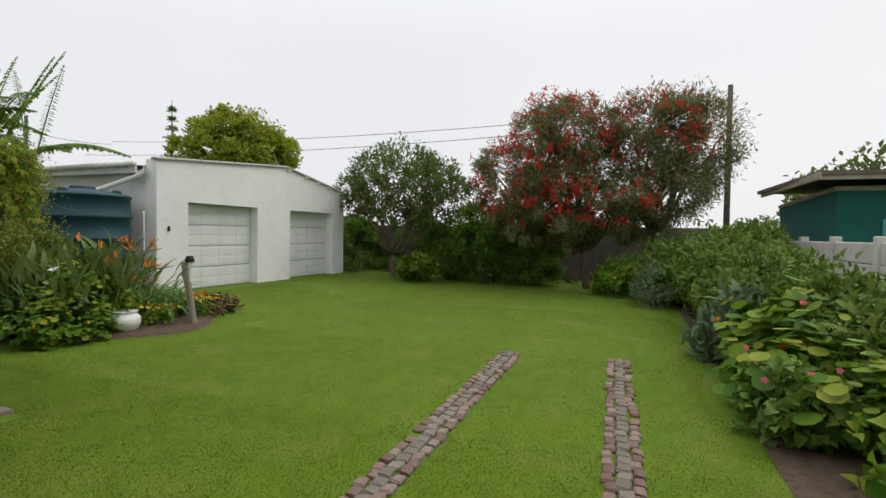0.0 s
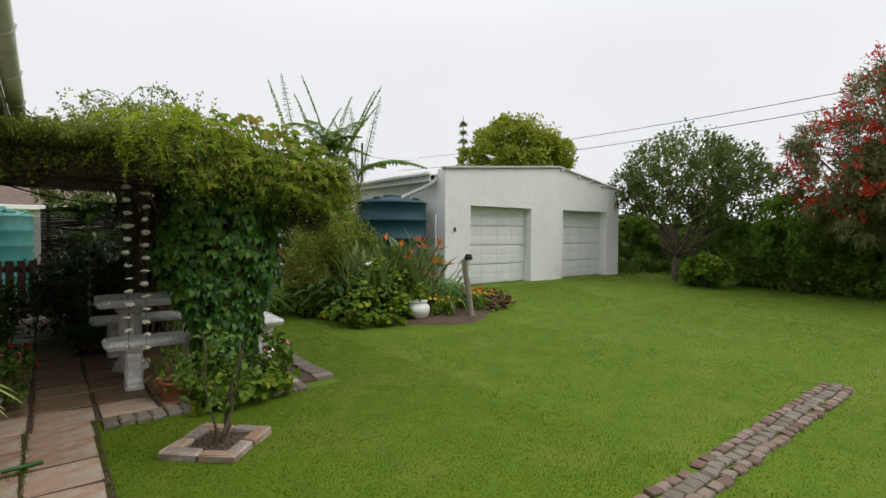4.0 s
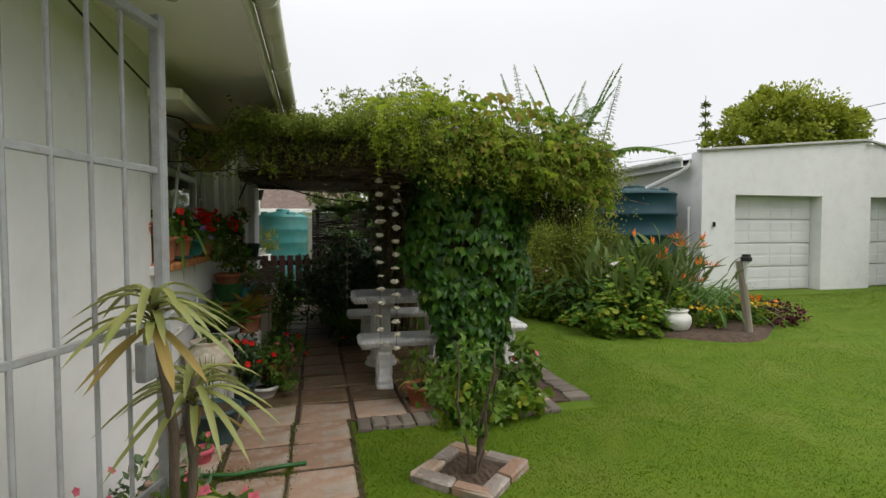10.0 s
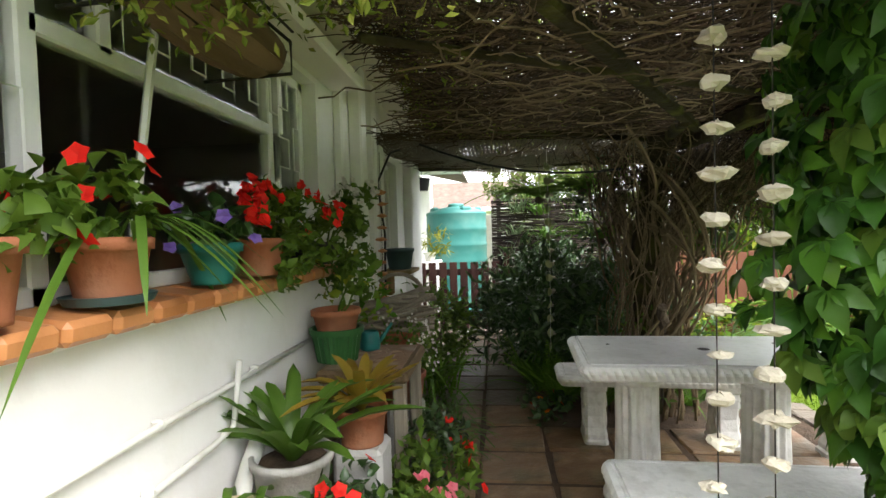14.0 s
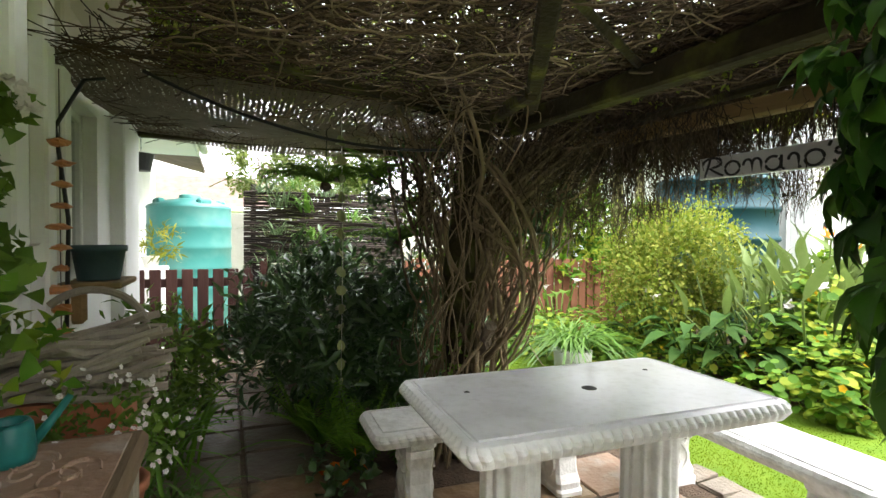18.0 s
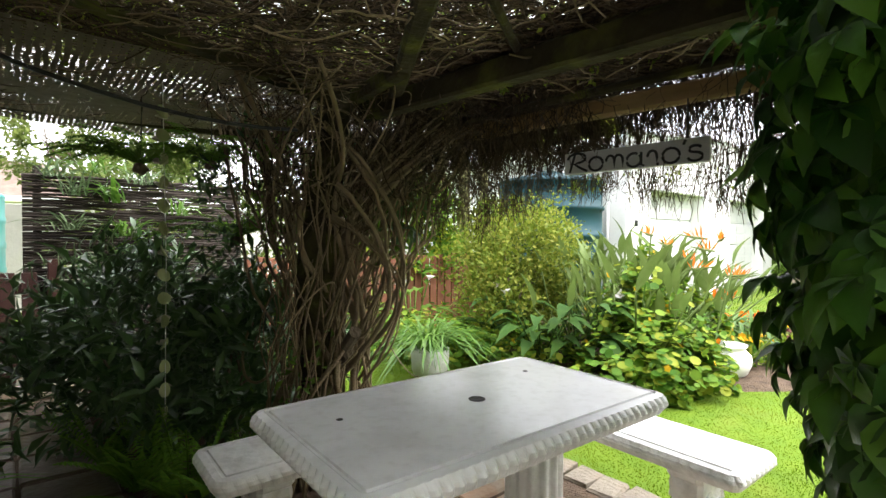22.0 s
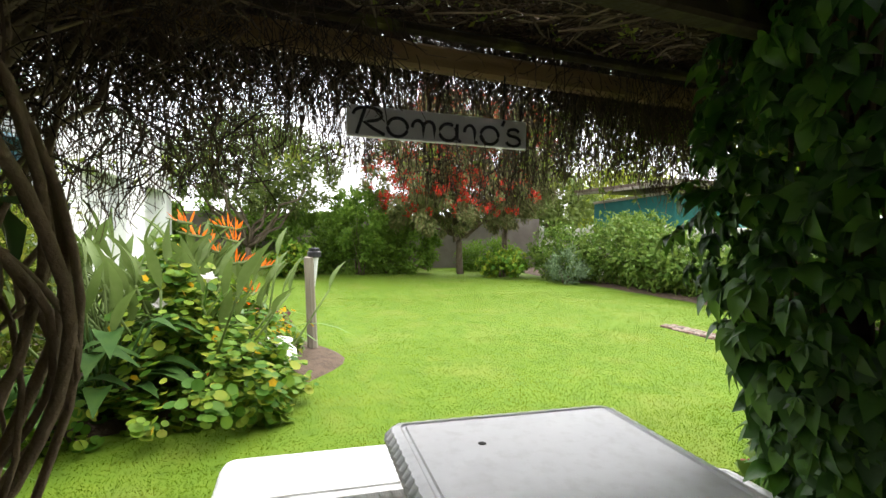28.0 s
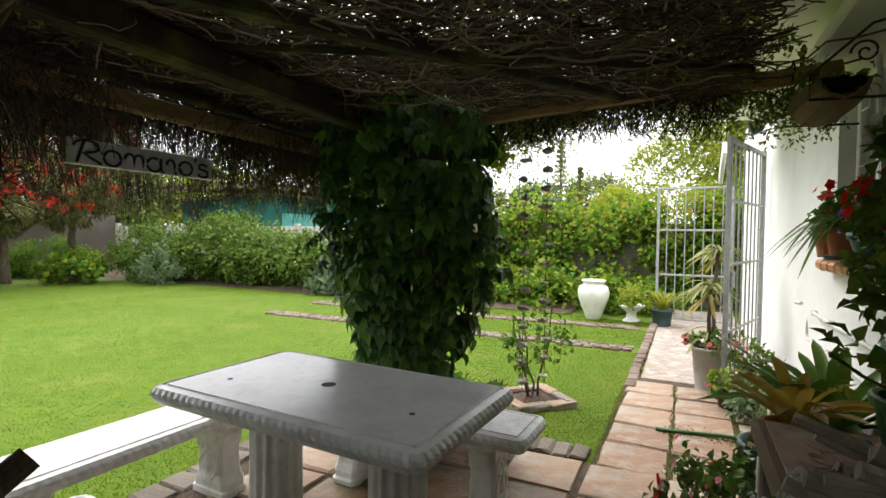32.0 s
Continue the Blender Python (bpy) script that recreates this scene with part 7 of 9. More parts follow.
    cbox(g, (0.1, (y0 + y1) / 2 + 0.1, z1 + 0.06), (0.2, y1 - y0 + 0.3, 0.07), 0.01)
    solid("trim_window_hood", g, M["soffit"], "cream plaster hood over the window", "hood", "structure")
    g = Geo()
    cbox(g, (-2.2, (y0 + y1) / 2, 1.0), (0.9, 1.4, 0.75), 0.03)
    solid("kitchen_table", g, M["fence_wood"], "dim brown wooden table inside the room", "table")


window_main()


def window_small():
    y0, y1, z0, z1 = WIN2
    t = thing("window_2", "small white window with a closed pane beside the porch post", "window", (0, 0, 0), kind="structure")
    cz, cy = (z0 + z1) / 2, (y0 + y1) / 2
    frame_bars(t, -0.1, None, [("frame", y0 + 0.025, cz, 0.05, z1 - z0), ("frame", y1 - 0.025, cz, 0.05, z1 - z0), ("frame", cy, z0 + 0.025, y1 - y0, 0.05), ("frame", cy, z1 - 0.025, y1 - y0, 0.05), ("mullion", cy, cz, 0.04, z1 - z0)], "white_paint")
    g = Geo()
    cbox(g, (-0.105, cy, cz), (0.005, y1 - y0, z1 - z0), 0.0005)
    part("pane", g, M["glass"], t).visible_shadow = False
    g = Geo()
    n = 30
    ys = np.linspace(y0, y1, n)
    v = [(-0.16 + 0.015 * math.sin(k * 1.3), yy, zz) for zz in (z0, z1) for k, yy in enumerate(ys)]
    g.add(v, None, [[i, i + 1, n + i + 1, n + i] for i in range(n - 1)])
    part("curtain", g, M["curtain"], t, smooth=True)


window_small()

# fluted pilasters between the windows
for y, w, d in ((6.56, 0.1, 0.06), (6.9, 0.14, 0.09), (7.3, 0.12, 0.07), (7.62, 0.12, 0.05)):
    g = Geo()
    cbox(g, (d / 2, y, 1.24), (d, w, 2.62), 0.012)
    solid("trim_pilaster", g, M["plaster"], "pale plaster pilaster on the house wall", "pilaster", "structure", group="wall pilasters")
g = Geo()
cbox(g, (0.03, 9.1, 1.24), (0.12, 0.6, 2.62), 0.012)
solid("trim_corner_pier", g, M["plaster"], "white plaster corner pier of the house", "pier", "structure")


def wall_pipes():
    t = thing("water_pipe", "white-painted water pipes clipped along the house wall", "pipe", (0.03, 3.8, 0.7))
    for nm, pts in (("pipe", [(0, 0.14, 0.205), (0, 1.2, 0.205), (0, 2.2, 0.2)]), ("pipe", [(0, -0.02, 0.215), (0.0, -0.02, 0.15), (0.0, -0.02, 0.06), (0, -0.012, 0.035), (0, 0.01, 0.022), (0, 0.05, 0.022), (0, 0.6, 0.035), (0, 1.3, 0.045), (0, 1.42, 0.06), (0.02, 1.44, 0.28)])):
        g = Geo()
        tube(g, pts, 0.0105, 8)
        part(nm, g, M["pvc"], t, smooth=True)
    for y, z in ((0.14, 0.205), (0.55, 0.205), (1.05, 0.205), (1.6, 0.205), (0.5, 0.035), (1.0, 0.045)):
        g = Geo()
        cbox(g, (-0.008, y, z), (0.036, 0.022, 0.032), 0.006)
        part("clip", g, M["pvc"], t)
    g = Geo()
    tube(g, [(0.03, -0.04, 0.24), (0.05, -0.1, 0.24)], 0.013, 6)
    part("elbow", g, M["pvc"], t)
    t = thing("waste_pipe", "white plastic waste pipe sloping down the wall into a gully", "pipe", (0.06, 4.75, 0))
    g = Geo()
    tube(g, [(0.0, 0.65, 0.72), (0.0, 0.5, 0.6), (0.02, 0.0, 0.05)], 0.032, 8)
    part("pipe", g, M["pvc"], t, smooth=True)
    g = Geo()
    tube(g, [(0.0, 0.62, 0.68), (0.0, 0.68, 0.76)], 0.045, 8)
    part("collar", g, M["pvc"], t, smooth=True)


wall_pipes()


def security_gate():
    """The barred gate standing open near the wall."""
    a, b = np.array([0.06, 1.75]), np.array([0.43, 2.87])
    L = np.linalg.norm(b - a)
    rz = math.degrees(math.atan2(b[1] - a[1], b[0] - a[0]))
    t = thing("security_gate", "open grey steel bar gate hinged to the house wall", "gate", (a[0], a[1], 0), rz)
    for x in (0.0, L):
        g = Geo()
        cbox(g, (x, 0, 1.14), (0.04, 0.04, 2.16), 0.005)
        part("stile", g, M["grey_paint"], t)
    for z in (0.09, 2.18):
        g = Geo()
        cbox(g, (L / 2, 0, z), (L, 0.035, 0.035), 0.005)
        part("rail", g, M["grey_paint"], t)
    for z in (0.55, 1.13, 1.67):
        g = Geo()
        cbox(g, (L / 2, 0.0, z), (L, 0.012, 0.025), 0.003)
        part("cross_bar", g, M["grey_paint"], t)
    for k in range(7):
        u = L * (0.845 - 0.119 * k)
        g = Geo()
        tube(g, [(u, 0, 0.1), (u, 0, 2.17)], 0.008, 6)
        part("bar", g, M["grey_paint"], t)
    g = Geo()
    cbox(g, (L - 0.06, 0.02, 1.0), (0.09, 0.04, 0.14), 0.006)
    part("lock_box", g, M["grey_paint"], t)


security_gate()


def trellis_gate():
    t = thing("trellis_gate", "pale grey barred side gate at the end of the path", "gate", (0.13, -0.95, 0))
    for x in (0, 1.02):
        g = Geo()
        cbox(g, (x, 0, 1.06), (0.04, 0.04, 2.1), 0.005)
        part("stile", g, M["grey_paint"], t)
    for z in (0.06, 0.75, 1.45, 2.1):
        g = Geo()
        cbox(g, (0.51, 0, z), (1.02, 0.03, 0.03), 0.005)
        part("rail", g, M["grey_paint"], t)
    for k in range(1, 8):
        g = Geo()
        tube(g, [(0.1275 * k, 0, 0.06), (0.1275 * k, 0, 2.1)], 0.008, 6)
        part("bar", g, M["grey_paint"], t)


trellis_gate()
# low white fascia of the neighbouring roof seen past the gate
g = Geo()
cbox(g, (0.25, -1.6, 2.52), (0.06, 1.0, 0.2), 0.01, turn(24, 0, 0))
solid("trim_fascia", g, M["white_paint"], "white fascia board at the roof end", "fascia", "structure")


def flood_lamp():
    t = thing("flood_lamp", "small grey flood lamp fixed to the house wall", "lamp", (0.1, 2.12, 2.455))
    g = Geo()
    cbox(g, (0.08, 0, -0.06), (0.1, 0.14, 0.12), 0.012, turn(0, 25, 0))
    part("housing", g, M["slate_pot"], t)
    g = Geo()
    cbox(g, (0.0, 0, 0.02), (0.05, 0.05, 0.09), 0.006)
    part("bracket", g, M["grey_paint"], t)


flood_lamp()


def eave_lamp():
    t = thing("eave_lamp", "jar-shaped glass lamp under the eave soffit", "lamp", (0.42, 3.1, 2.56))
    g = Geo()
    lathe(g, [(0.0, 0), (0.045, 0), (0.045, -0.05), (0.0, -0.05)], (0, 0, 0), 16)
    part("cap", g, M["mossy"], t)
    g = Geo()
    lathe(g, [(0.036, -0.05), (0.045, -0.07), (0.045, -0.15), (0.03, -0.18), (0.0, -0.185)], (0, 0, 0), 16)
    part("glass_jar", g, M["lamp_glass"], t, smooth=True)


eave_lamp()
t = thing("wall_cable", "black cable drooping along the eave", "cable", (0.03, 2.4, 2.3))
g = Geo()
tube(g, bend((0, -0.6, 0.25), (0.02, 1.75, -0.02), 0.03, 8), 0.006, 5)
part("cable", g, M["black"], t)
t = thing("garden_hose", "black cable hanging from the wall to the vine", "cable", (0.1, 7.4, 1.2))
g = Geo()
tube(g, [(0.0, -0.05, -0.35), (0.0, 0.0, 0.2), (-0.04, -0.02, 0.6), (0.05, 0.05, 0.83), (0.12, 0.1, 0.86)], 0.009, 6)
part("loop", g, M["black"], t)
g = Geo()
tube(g, bend((0.3, -0.1, 0.86), (1.75, -0.1, 0.62), 0.1, 10), 0.009, 6)
part("span", g, M["black"], t)


# Tanks
def tank(name, label, at, r, h, mat, rings=5, waist=0.962):
    t = thing(name, label, "water tank", at)
    prof = [(0, 0), (r, 0)]
    for k in range(rings):
        z0, z1 = h * k / rings, h * (k + 1) / rings
        prof += [(r, z0 + 0.012), (r, z0 + 0.035), (r * waist, z0 + 0.06), (r * waist, z1 - 0.03), (r, z1 - 0.012)]
    prof += [(r, h), (r * 0.96, h + 0.03), (r * 0.6, h + 0.1), (r * 0.3, h + 0.13), (0, h + 0.13)]
    g = Geo()
    lathe(g, prof, (0, 0, 0), 48)
    part("body", g, M[mat], t, smooth=True)
    g = Geo()
    lathe(g, [(r * 0.26, h + 0.1), (r * 0.26, h + 0.17), (r * 0.22, h + 0.19), (0, h + 0.19)], (0, 0, 0), 24)
    part("lid", g, M[mat], t, smooth=True)
    for a in (0.4, 1.9, 3.6, 5.2):
        g = Geo()
        cbox(g, (math.cos(a) * r * 0.75, math.sin(a) * r * 0.75, h + 0.07), (0.12, 0.2, 0.1), 0.03, turn(0, 0, math.degrees(a)))
        part("lug", g, M[mat], t)
    return t


tank("water_tank", "pale teal ribbed plastic water tank behind the picket gate", (0.24, 12.9, 0), 0.56, 1.74, "tank_teal", 6, 0.985)
tank("water_tank", "dark blue-green ribbed water tank beside the garage", (7.3, 9.95, 0.1), 0.83, 2.05, "tank_blue", 5)


# Fences and the picket gate
def picket_gate():
    t = thing("picket_gate", "dark stained picket gate closing the shady path", "gate", (-0.3, 10.5, 0))
    for k in range(9):
        g = Geo()
        cbox(g, (0.08 + k * 0.145, 0, 0.53), (0.105, 0.02, 0.92), 0.006)
        part("picket", g, M["gate_wood"], t)
    for z in (0.25, 0.85):
        g = Geo()
        cbox(g, (0.65, 0.03, z), (1.3, 0.035, 0.09), 0.006)
        part("rail", g, M["gate_wood"], t)
    for x in (-0.02, 1.4):
        g = Geo()
        cbox(g, (x, 0.0, 0.55), (0.08, 0.08, 1.1), 0.008)
        part("post", g, M["gate_wood"], t)


picket_gate()
g = Geo()
cbox(g, (0.5, 10.45, 0.0), (1.9, 0.12, 0.1), 0.015)
solid("step", g, M["slab_pale"], "pale concrete threshold under the picket gate", "step", "structure")


def lath_screen():
    t = thing("lath_screen", "black-brown screen of rough horizontal laths", "fence", (0.95, 10.55, 0.35))
    for k in range(32):
        g = Geo()
        z = k * 0.047
        a, b = rng.normal(0, 0.006, 2)
        for yy in (0.012, -0.012):
            x = np.linspace(-0.05, 1.75, 12)
            q = np.stack([x, yy * np.cos(x * 8 + k * 3.1) + 0 * x, z + 0.012 * np.sign(yy) + rng.normal(0, 0.005, 12)], -1)
            tube(g, q, rng.uniform(0.011, 0.017), 6)
        part("lath", g, M["slat_wood"], t)
    for x in (0.05, 0.85, 1.65):
        g = Geo()
        tube(g, [(x, 0.04, -0.4), (x, 0.04, 1.55)], 0.03, 7)
        part("post", g, M["slat_wood"], t)
    return t


lath_screen()
strap_clump("bromeliad", "spiky air plant fixed on the lath screen", (1.25, 10.45, 1.65), 26, 0.35, 0.02, "silver", 0.05, 0.5, 1.3)
strap_clump("bromeliad", "broad-leaved epiphyte on the lath screen", (1.55, 10.4, 1.6), 14, 0.4, 0.05, "strap", 0.04, 0.9, 1.1)
strap_clump("bromeliad", "grey air plant hanging on the screen", (1.3, 10.42, 1.05), 40, 0.3, 0.012, "silver", 0.1, 0.9, 1.4)


def board_fence(x0, x1, y):
    t = thing("board_fence", "red-brown upright board fence behind the bed", "fence", (x0, y, 0))
    n = int((x1 - x0) / 0.135)
    for k in range(n):
        g = Geo()
        cbox(g, (k * 0.135 + 0.06, rng.normal(0, 0.004), 0.53 + rng.normal(0, 0.01)), (0.115, 0.02, 1.06), 0.005)
        part("board", g, M["fence_wood"], t)
    for z in (0.3, 0.85):
        g = Geo()
        cbox(g, ((x1 - x0) / 2, 0.035, z), (x1 - x0, 0.04, 0.07), 0.005)
        part("rail", g, M["fence_wood"], t)


board_fence(2.7, 7.2, 10.45)
g = Geo()
for a, b in (((-0.8, 16), (8.3, 16)), ((8.3, 16), (8.3, 14.6))):
    lum = lumpy_line([a, b], -0.1, 1.8, 0.2)
    g.v += lum.v
    g.t += [x + g.n for x in lum.t]
    g.q += [x + g.n for x in lum.q]
    g.n += lum.n
solid("boundary_wall_far", g, M["vibracrete"], "pale boundary wall beyond the tank and fence", "wall", "structure")
bush("back_shrub", "light green shrubs beyond the board fence", [((3.6, 11.6, 1.1), (1.1, 0.6, 0.8)), ((5.2, 11.8, 1.2), (0.8, 0.6, 0.9)), ((2.2, 12.2, 1.4), (0.9, 0.8, 1.0))], 9000, "tree_leaf", 0.09, 0.04, 90, 0.2, "simple")
tree("back_tree", "thin tree beyond the lath screen", (2.6, 15.2, 0), [((2.6, 15.2, 3.0), (1.2, 1.0, 0.8)), ((1.4, 15, 2.6), (0.7, 0.7, 0.6))], 5000, "tree_leaf", 0.1, 0.05, 0.07, 0.5, 80, 0.2, "simple")


def neighbour_roof(at, w, label):
    t = thing("neighbour_house", label, "house", at)
    g = Geo()
    wall_box(g, -w / 2, w / 2, 0, 4, 0, 2.3)
    part("wall", g, M["plaster"], t)
    g = Geo()
    v = [(-w / 2 - 0.4, -0.4, 2.3), (w / 2 + 0.4, -0.4, 2.3), (w / 2 + 0.4, 4.4, 2.3), (-w / 2 - 0.4, 4.4, 2.3), (-w / 4, 2, 3.6), (w / 4, 2, 3.6)]
    g.add(v, [[1, 2, 5], [3, 0, 4]], [[0, 1, 5, 4], [2, 3, 4, 5], [0, 3, 2, 1]])
    part("roof", g, M["roof_brown"], t, "brown hipped tile roof")
    g = Geo()
    cbox(g, (0, -0.42, 2.28), (w + 0.8, 0.04, 0.16), 0.01)
    part("fascia", g, M["white_paint"], t)


neighbour_roof((-0.5, 24, 0), 9, "neighbouring house with a brown hipped roof beyond the tank")
g = Geo()
v = [(15.6, 15.5, 2.2), (22, 15.5, 2.2), (22, 20, 3.4), (15.6, 20, 3.4), (15.6, 15.5, 0), (22, 15.5, 0)]
g.add(v, None, [[0, 1, 2, 3], [4, 5, 1, 0]])
solid("neighbour_shed", g, M["roof_grey"], "grey tiled roof of a building behind the garage", "shed")


def utility_pole(at, h, label, arm=True):
    t = thing("utility_pole", label, "pole", at)
    g = Geo()
    tube(g, [(0, 0, 0), (0, 0, h)], [0.12, 0.09], 8)
    part("pole", g, M["pole"], t, smooth=True)
    if arm:
        g = Geo()
        tube(g, [(0, 0.05, h - 0.9), (-0.1, 0.35, h - 0.5), (-0.1, 0.75, h - 0.6)], 0.025, 6)
        part("lamp_arm", g, M["pole"], t)


utility_pole((22.3, -3.3, 0), 7.3, "dark creosoted telephone pole behind the bottlebrush")
utility_pole((19.5, 33.0, 0), 8.0, "thin pale pole far beyond the garage", False)
t = thing("overhead_wires", "thin overhead wires crossing the sky", "cable", (22.3, -3.3, 6.6))
for a, b in (((0, 0, 0.0), (5.0, 40, 1.5)), ((0, 0, -0.4), (3, 40, 0.2)), ((-10, 30, 0.2), (5.0, 40, 1.3))):
    g = Geo()
    tube(g, bend(a, b, 0.5, 12), 0.014, 4)
    part("wire", g, M["black"], t)
t = thing("satellite_dish", "small white satellite dish on a mast", "dish", (14.5, -6.0, 2.8))
g = Geo()
lathe(g, [(0, 0), (0.12, 0.01), (0.2, 0.05)], (0, 0, 0), 16)
g.v = [v @ turn(0, -70, 0).T + [0, 0, 0.5] for v in g.v]
part("dish", g, M["white_paint"], t, smooth=True)
g = Geo()
tube(g, [(0.05, 0, 0), (0.05, 0, 0.5)], 0.015, 6)
part("mast", g, M["grey_paint"], t)


# Pots
def pot(name, label, at, r0, r1, h, mat, rim=0.02, lip=0.03, soil=True, ribs=0, squash=1.0):
    t = thing(name, label, "pot", at)
    prof = [(0, 0), (r0, 0), (r0 * 1.01, 0.01), (r1 * 0.97, h - lip), (r1 + rim * 0.3, h - lip), (r1 + rim * 0.4, h - 0.004), (r1, h), (r1 - 0.012, h - 0.004), (r1 - 0.015, h - 0.04), (0, h - 0.04)]
    g = Geo()
    if ribs:
        lathe(g, prof[1:4], (0, 0, 0), ribs * 4, ribs, 0.05)
        lathe(g, prof[3:], (0, 0, 0), 32)
    else:
        lathe(g, prof, (0, 0, 0), 32, squash=squash)
    part("vessel", g, M[mat], t, smooth=not ribs)
    if soil:
        g = Geo()
        lathe(g, [(0, h - 0.03), (r1 * 0.6, h - 0.025), (r1 - 0.016, h - 0.032)], (0, 0, 0), 20)
        part("soil", g, M["soil"], t)
    return t


def potted(parent, ells, n, mat, L, W, fl=None, k=24, stems=3, kind="leaf", up=0.3, nf=8, fr=0.028):
    """Leaves and flowers growing in a pot, as its parts."""
    g = Geo()
    p, o = clusters(ells, n, k, 0.28)
    foliage(g, p, o, L, W, 0.6, up, kind)
    part("leaves", g, M[mat], parent)
    g = Geo()
    for c, r in ells:
        for _ in range(stems):
            q = np.array(c) + rng.normal(0, 0.4, 3) * np.array(r)
            tube(g, bend((c[0] * 0.2, c[1] * 0.2, max(0.02, c[2] - r[2] - 0.06)), q, 0, 4, 0.01), 0.005, 5)
    part("stalk", g, M["shrub"], parent)
    if fl:
        mid = np.mean(p, 0)
        way = unit(p - mid)
        far = np.linalg.norm((p - mid) / (np.ptp(p, axis=0) + 0.01), axis=1)
        pick = np.where((way[:, 2] > -0.5) & (p[:, 0] > mid[0] - 0.08) & (far > np.quantile(far, 0.6)))[0]
        pick = rng.choice(pick, nf)
        q = p[pick] + way[pick] * 0.045
        flowers(parent, q, fr, fl)


def draping(parent, at, n, L, W, mat, curl=1.6, lean=1.4, spread=0.03, side=None):
    a = rng.uniform(0, 6.28, n) if side is None else side + rng.normal(0, 0.7, n)
    ln = rng.uniform(0.4, lean, n)
    way = np.stack([np.cos(a) * ln, np.sin(a) * ln, np.ones(n)], -1)
    base = np.array(at) + np.stack([rng.normal(0, spread, n), rng.normal(0, spread, n), np.zeros(n)], -1)
    for i in range(n):
        g = Geo()
        blades(g, base[i : i + 1], way[i : i + 1], L * rng.uniform(0.7, 1.1), W, curl * rng.uniform(0.7, 1.2), 9)
        part("strap_leaf", g, M[mat], parent)


SZ = 1.262
# on the sill
p1 = pot("flower_pot", "terracotta pot with red geranium on the tiled sill", (0.03, 4.36, SZ), 0.068, 0.088, 0.155, "terracotta")
potted(p1, [((0, 0, 0.2), (0.1, 0.1, 0.07)), ((0.02, 0.1, 0.2), (0.07, 0.08, 0.05))], 150, "shrub", 0.045, 0.04, "red", nf=7, fr=0.03)
p2 = pot("flower_pot", "terracotta pot in a dark saucer with geranium and trailing leaves", (0.04, 4.68, SZ + 0.012), 0.07, 0.09, 0.14, "terracotta")
g = Geo()
lathe(g, [(0, 0), (0.09, 0), (0.1, 0.02), (0.09, 0.02), (0, 0.012)], (0, 0, -0.012), 24)
part("saucer", g, M["slate_pot"], p2)
potted(p2, [((0, -0.05, 0.21), (0.12, 0.12, 0.08))], 170, "shrub", 0.045, 0.04, "red", nf=8, fr=0.03)
draping(p2, (0.03, 0.02, 0.16), 16, 0.27, 0.026, "strap", 2.1, 1.0, side=-0.2)
p3 = pot("flower_pot", "teal plastic pot with violet flowers on the sill", (0.045, 5.1, SZ), 0.06, 0.09, 0.13, "teal_pot")
potted(p3, [((0.0, 0, 0.17), (0.09, 0.1, 0.05))], 90, "dark_leaf", 0.05, 0.045, "violet", nf=7, fr=0.026)
p4 = pot("flower_pot", "terracotta pot with red impatiens spilling from the sill", (0.05, 5.42, SZ), 0.07, 0.085, 0.14, "terracotta")
potted(p4, [((0.05, 0, 0.2), (0.13, 0.16, 0.1)), ((0.1, 0.05, 0.08), (0.08, 0.14, 0.1))], 560, "shrub", 0.042, 0.03, "red", nf=60, fr=0.024)
p5 = pot("flower_pot", "black pot with dark leaved red impatiens on the sill", (0.05, 5.8, SZ), 0.06, 0.075, 0.12, "black")
potted(p5, [((0.05, -0.06, 0.2), (0.12, 0.13, 0.1)), ((0.08, -0.02, 0.1), (0.08, 0.1, 0.1))], 340, "shrub", 0.042, 0.03, "red", nf=26, fr=0.024)
p6 = pot("flower_pot", "pot of white-flowered begonia on the sill end", (0.06, 6.08, SZ), 0.055, 0.07, 0.11, "black")
potted(p6, [((0.13, 0.08, 0.02), (0.13, 0.15, 0.25)), ((0.13, 0.04, 0.28), (0.13, 0.14, 0.13))], 560, "shrub", 0.045, 0.04, "white_petal", nf=125, fr=0.016)


def plant_stand(at, w, d, h, label):
    t = thing("plant_stand", label, "stand", at)
    g = Geo()
    cbox(g, (0, 0, h - 0.03), (w, d, 0.06), 0.015)
    part("slab_top", g, M["bark_board"], t, "worn brown slab with a carved pattern")
    g = Geo()
    cbox(g, (0, 0, h + 0.0005), (w - 0.07, d - 0.07, 0.005), 0.002)
    part("inset", g, M["slab"], t, "faded red carved inset")
    for k in range(9):
        g = Geo()
        a = np.linspace(0, 6, 20)
        c = (rng.uniform(-w * 0.32, w * 0.32), rng.uniform(-d * 0.36, d * 0.36))
        tube(g, np.stack([c[0] + 0.05 * (1 - a / 8) * np.cos(a), c[1] + 0.08 * (1 - a / 8) * np.sin(a), np.full(20, h + 0.003)], -1), 0.004, 4)
        part("carving", g, M["slab"], t)
    for sx in (-1, 1):
        for sy in (-1, 1):
            g = Geo()
            cbox(g, (sx * (w / 2 - 0.05), sy * (d / 2 - 0.06), (h - 0.06) / 2), (0.06, 0.06, h - 0.06), 0.008)
            part("leg", g, M["post_wood"], t)
    return t


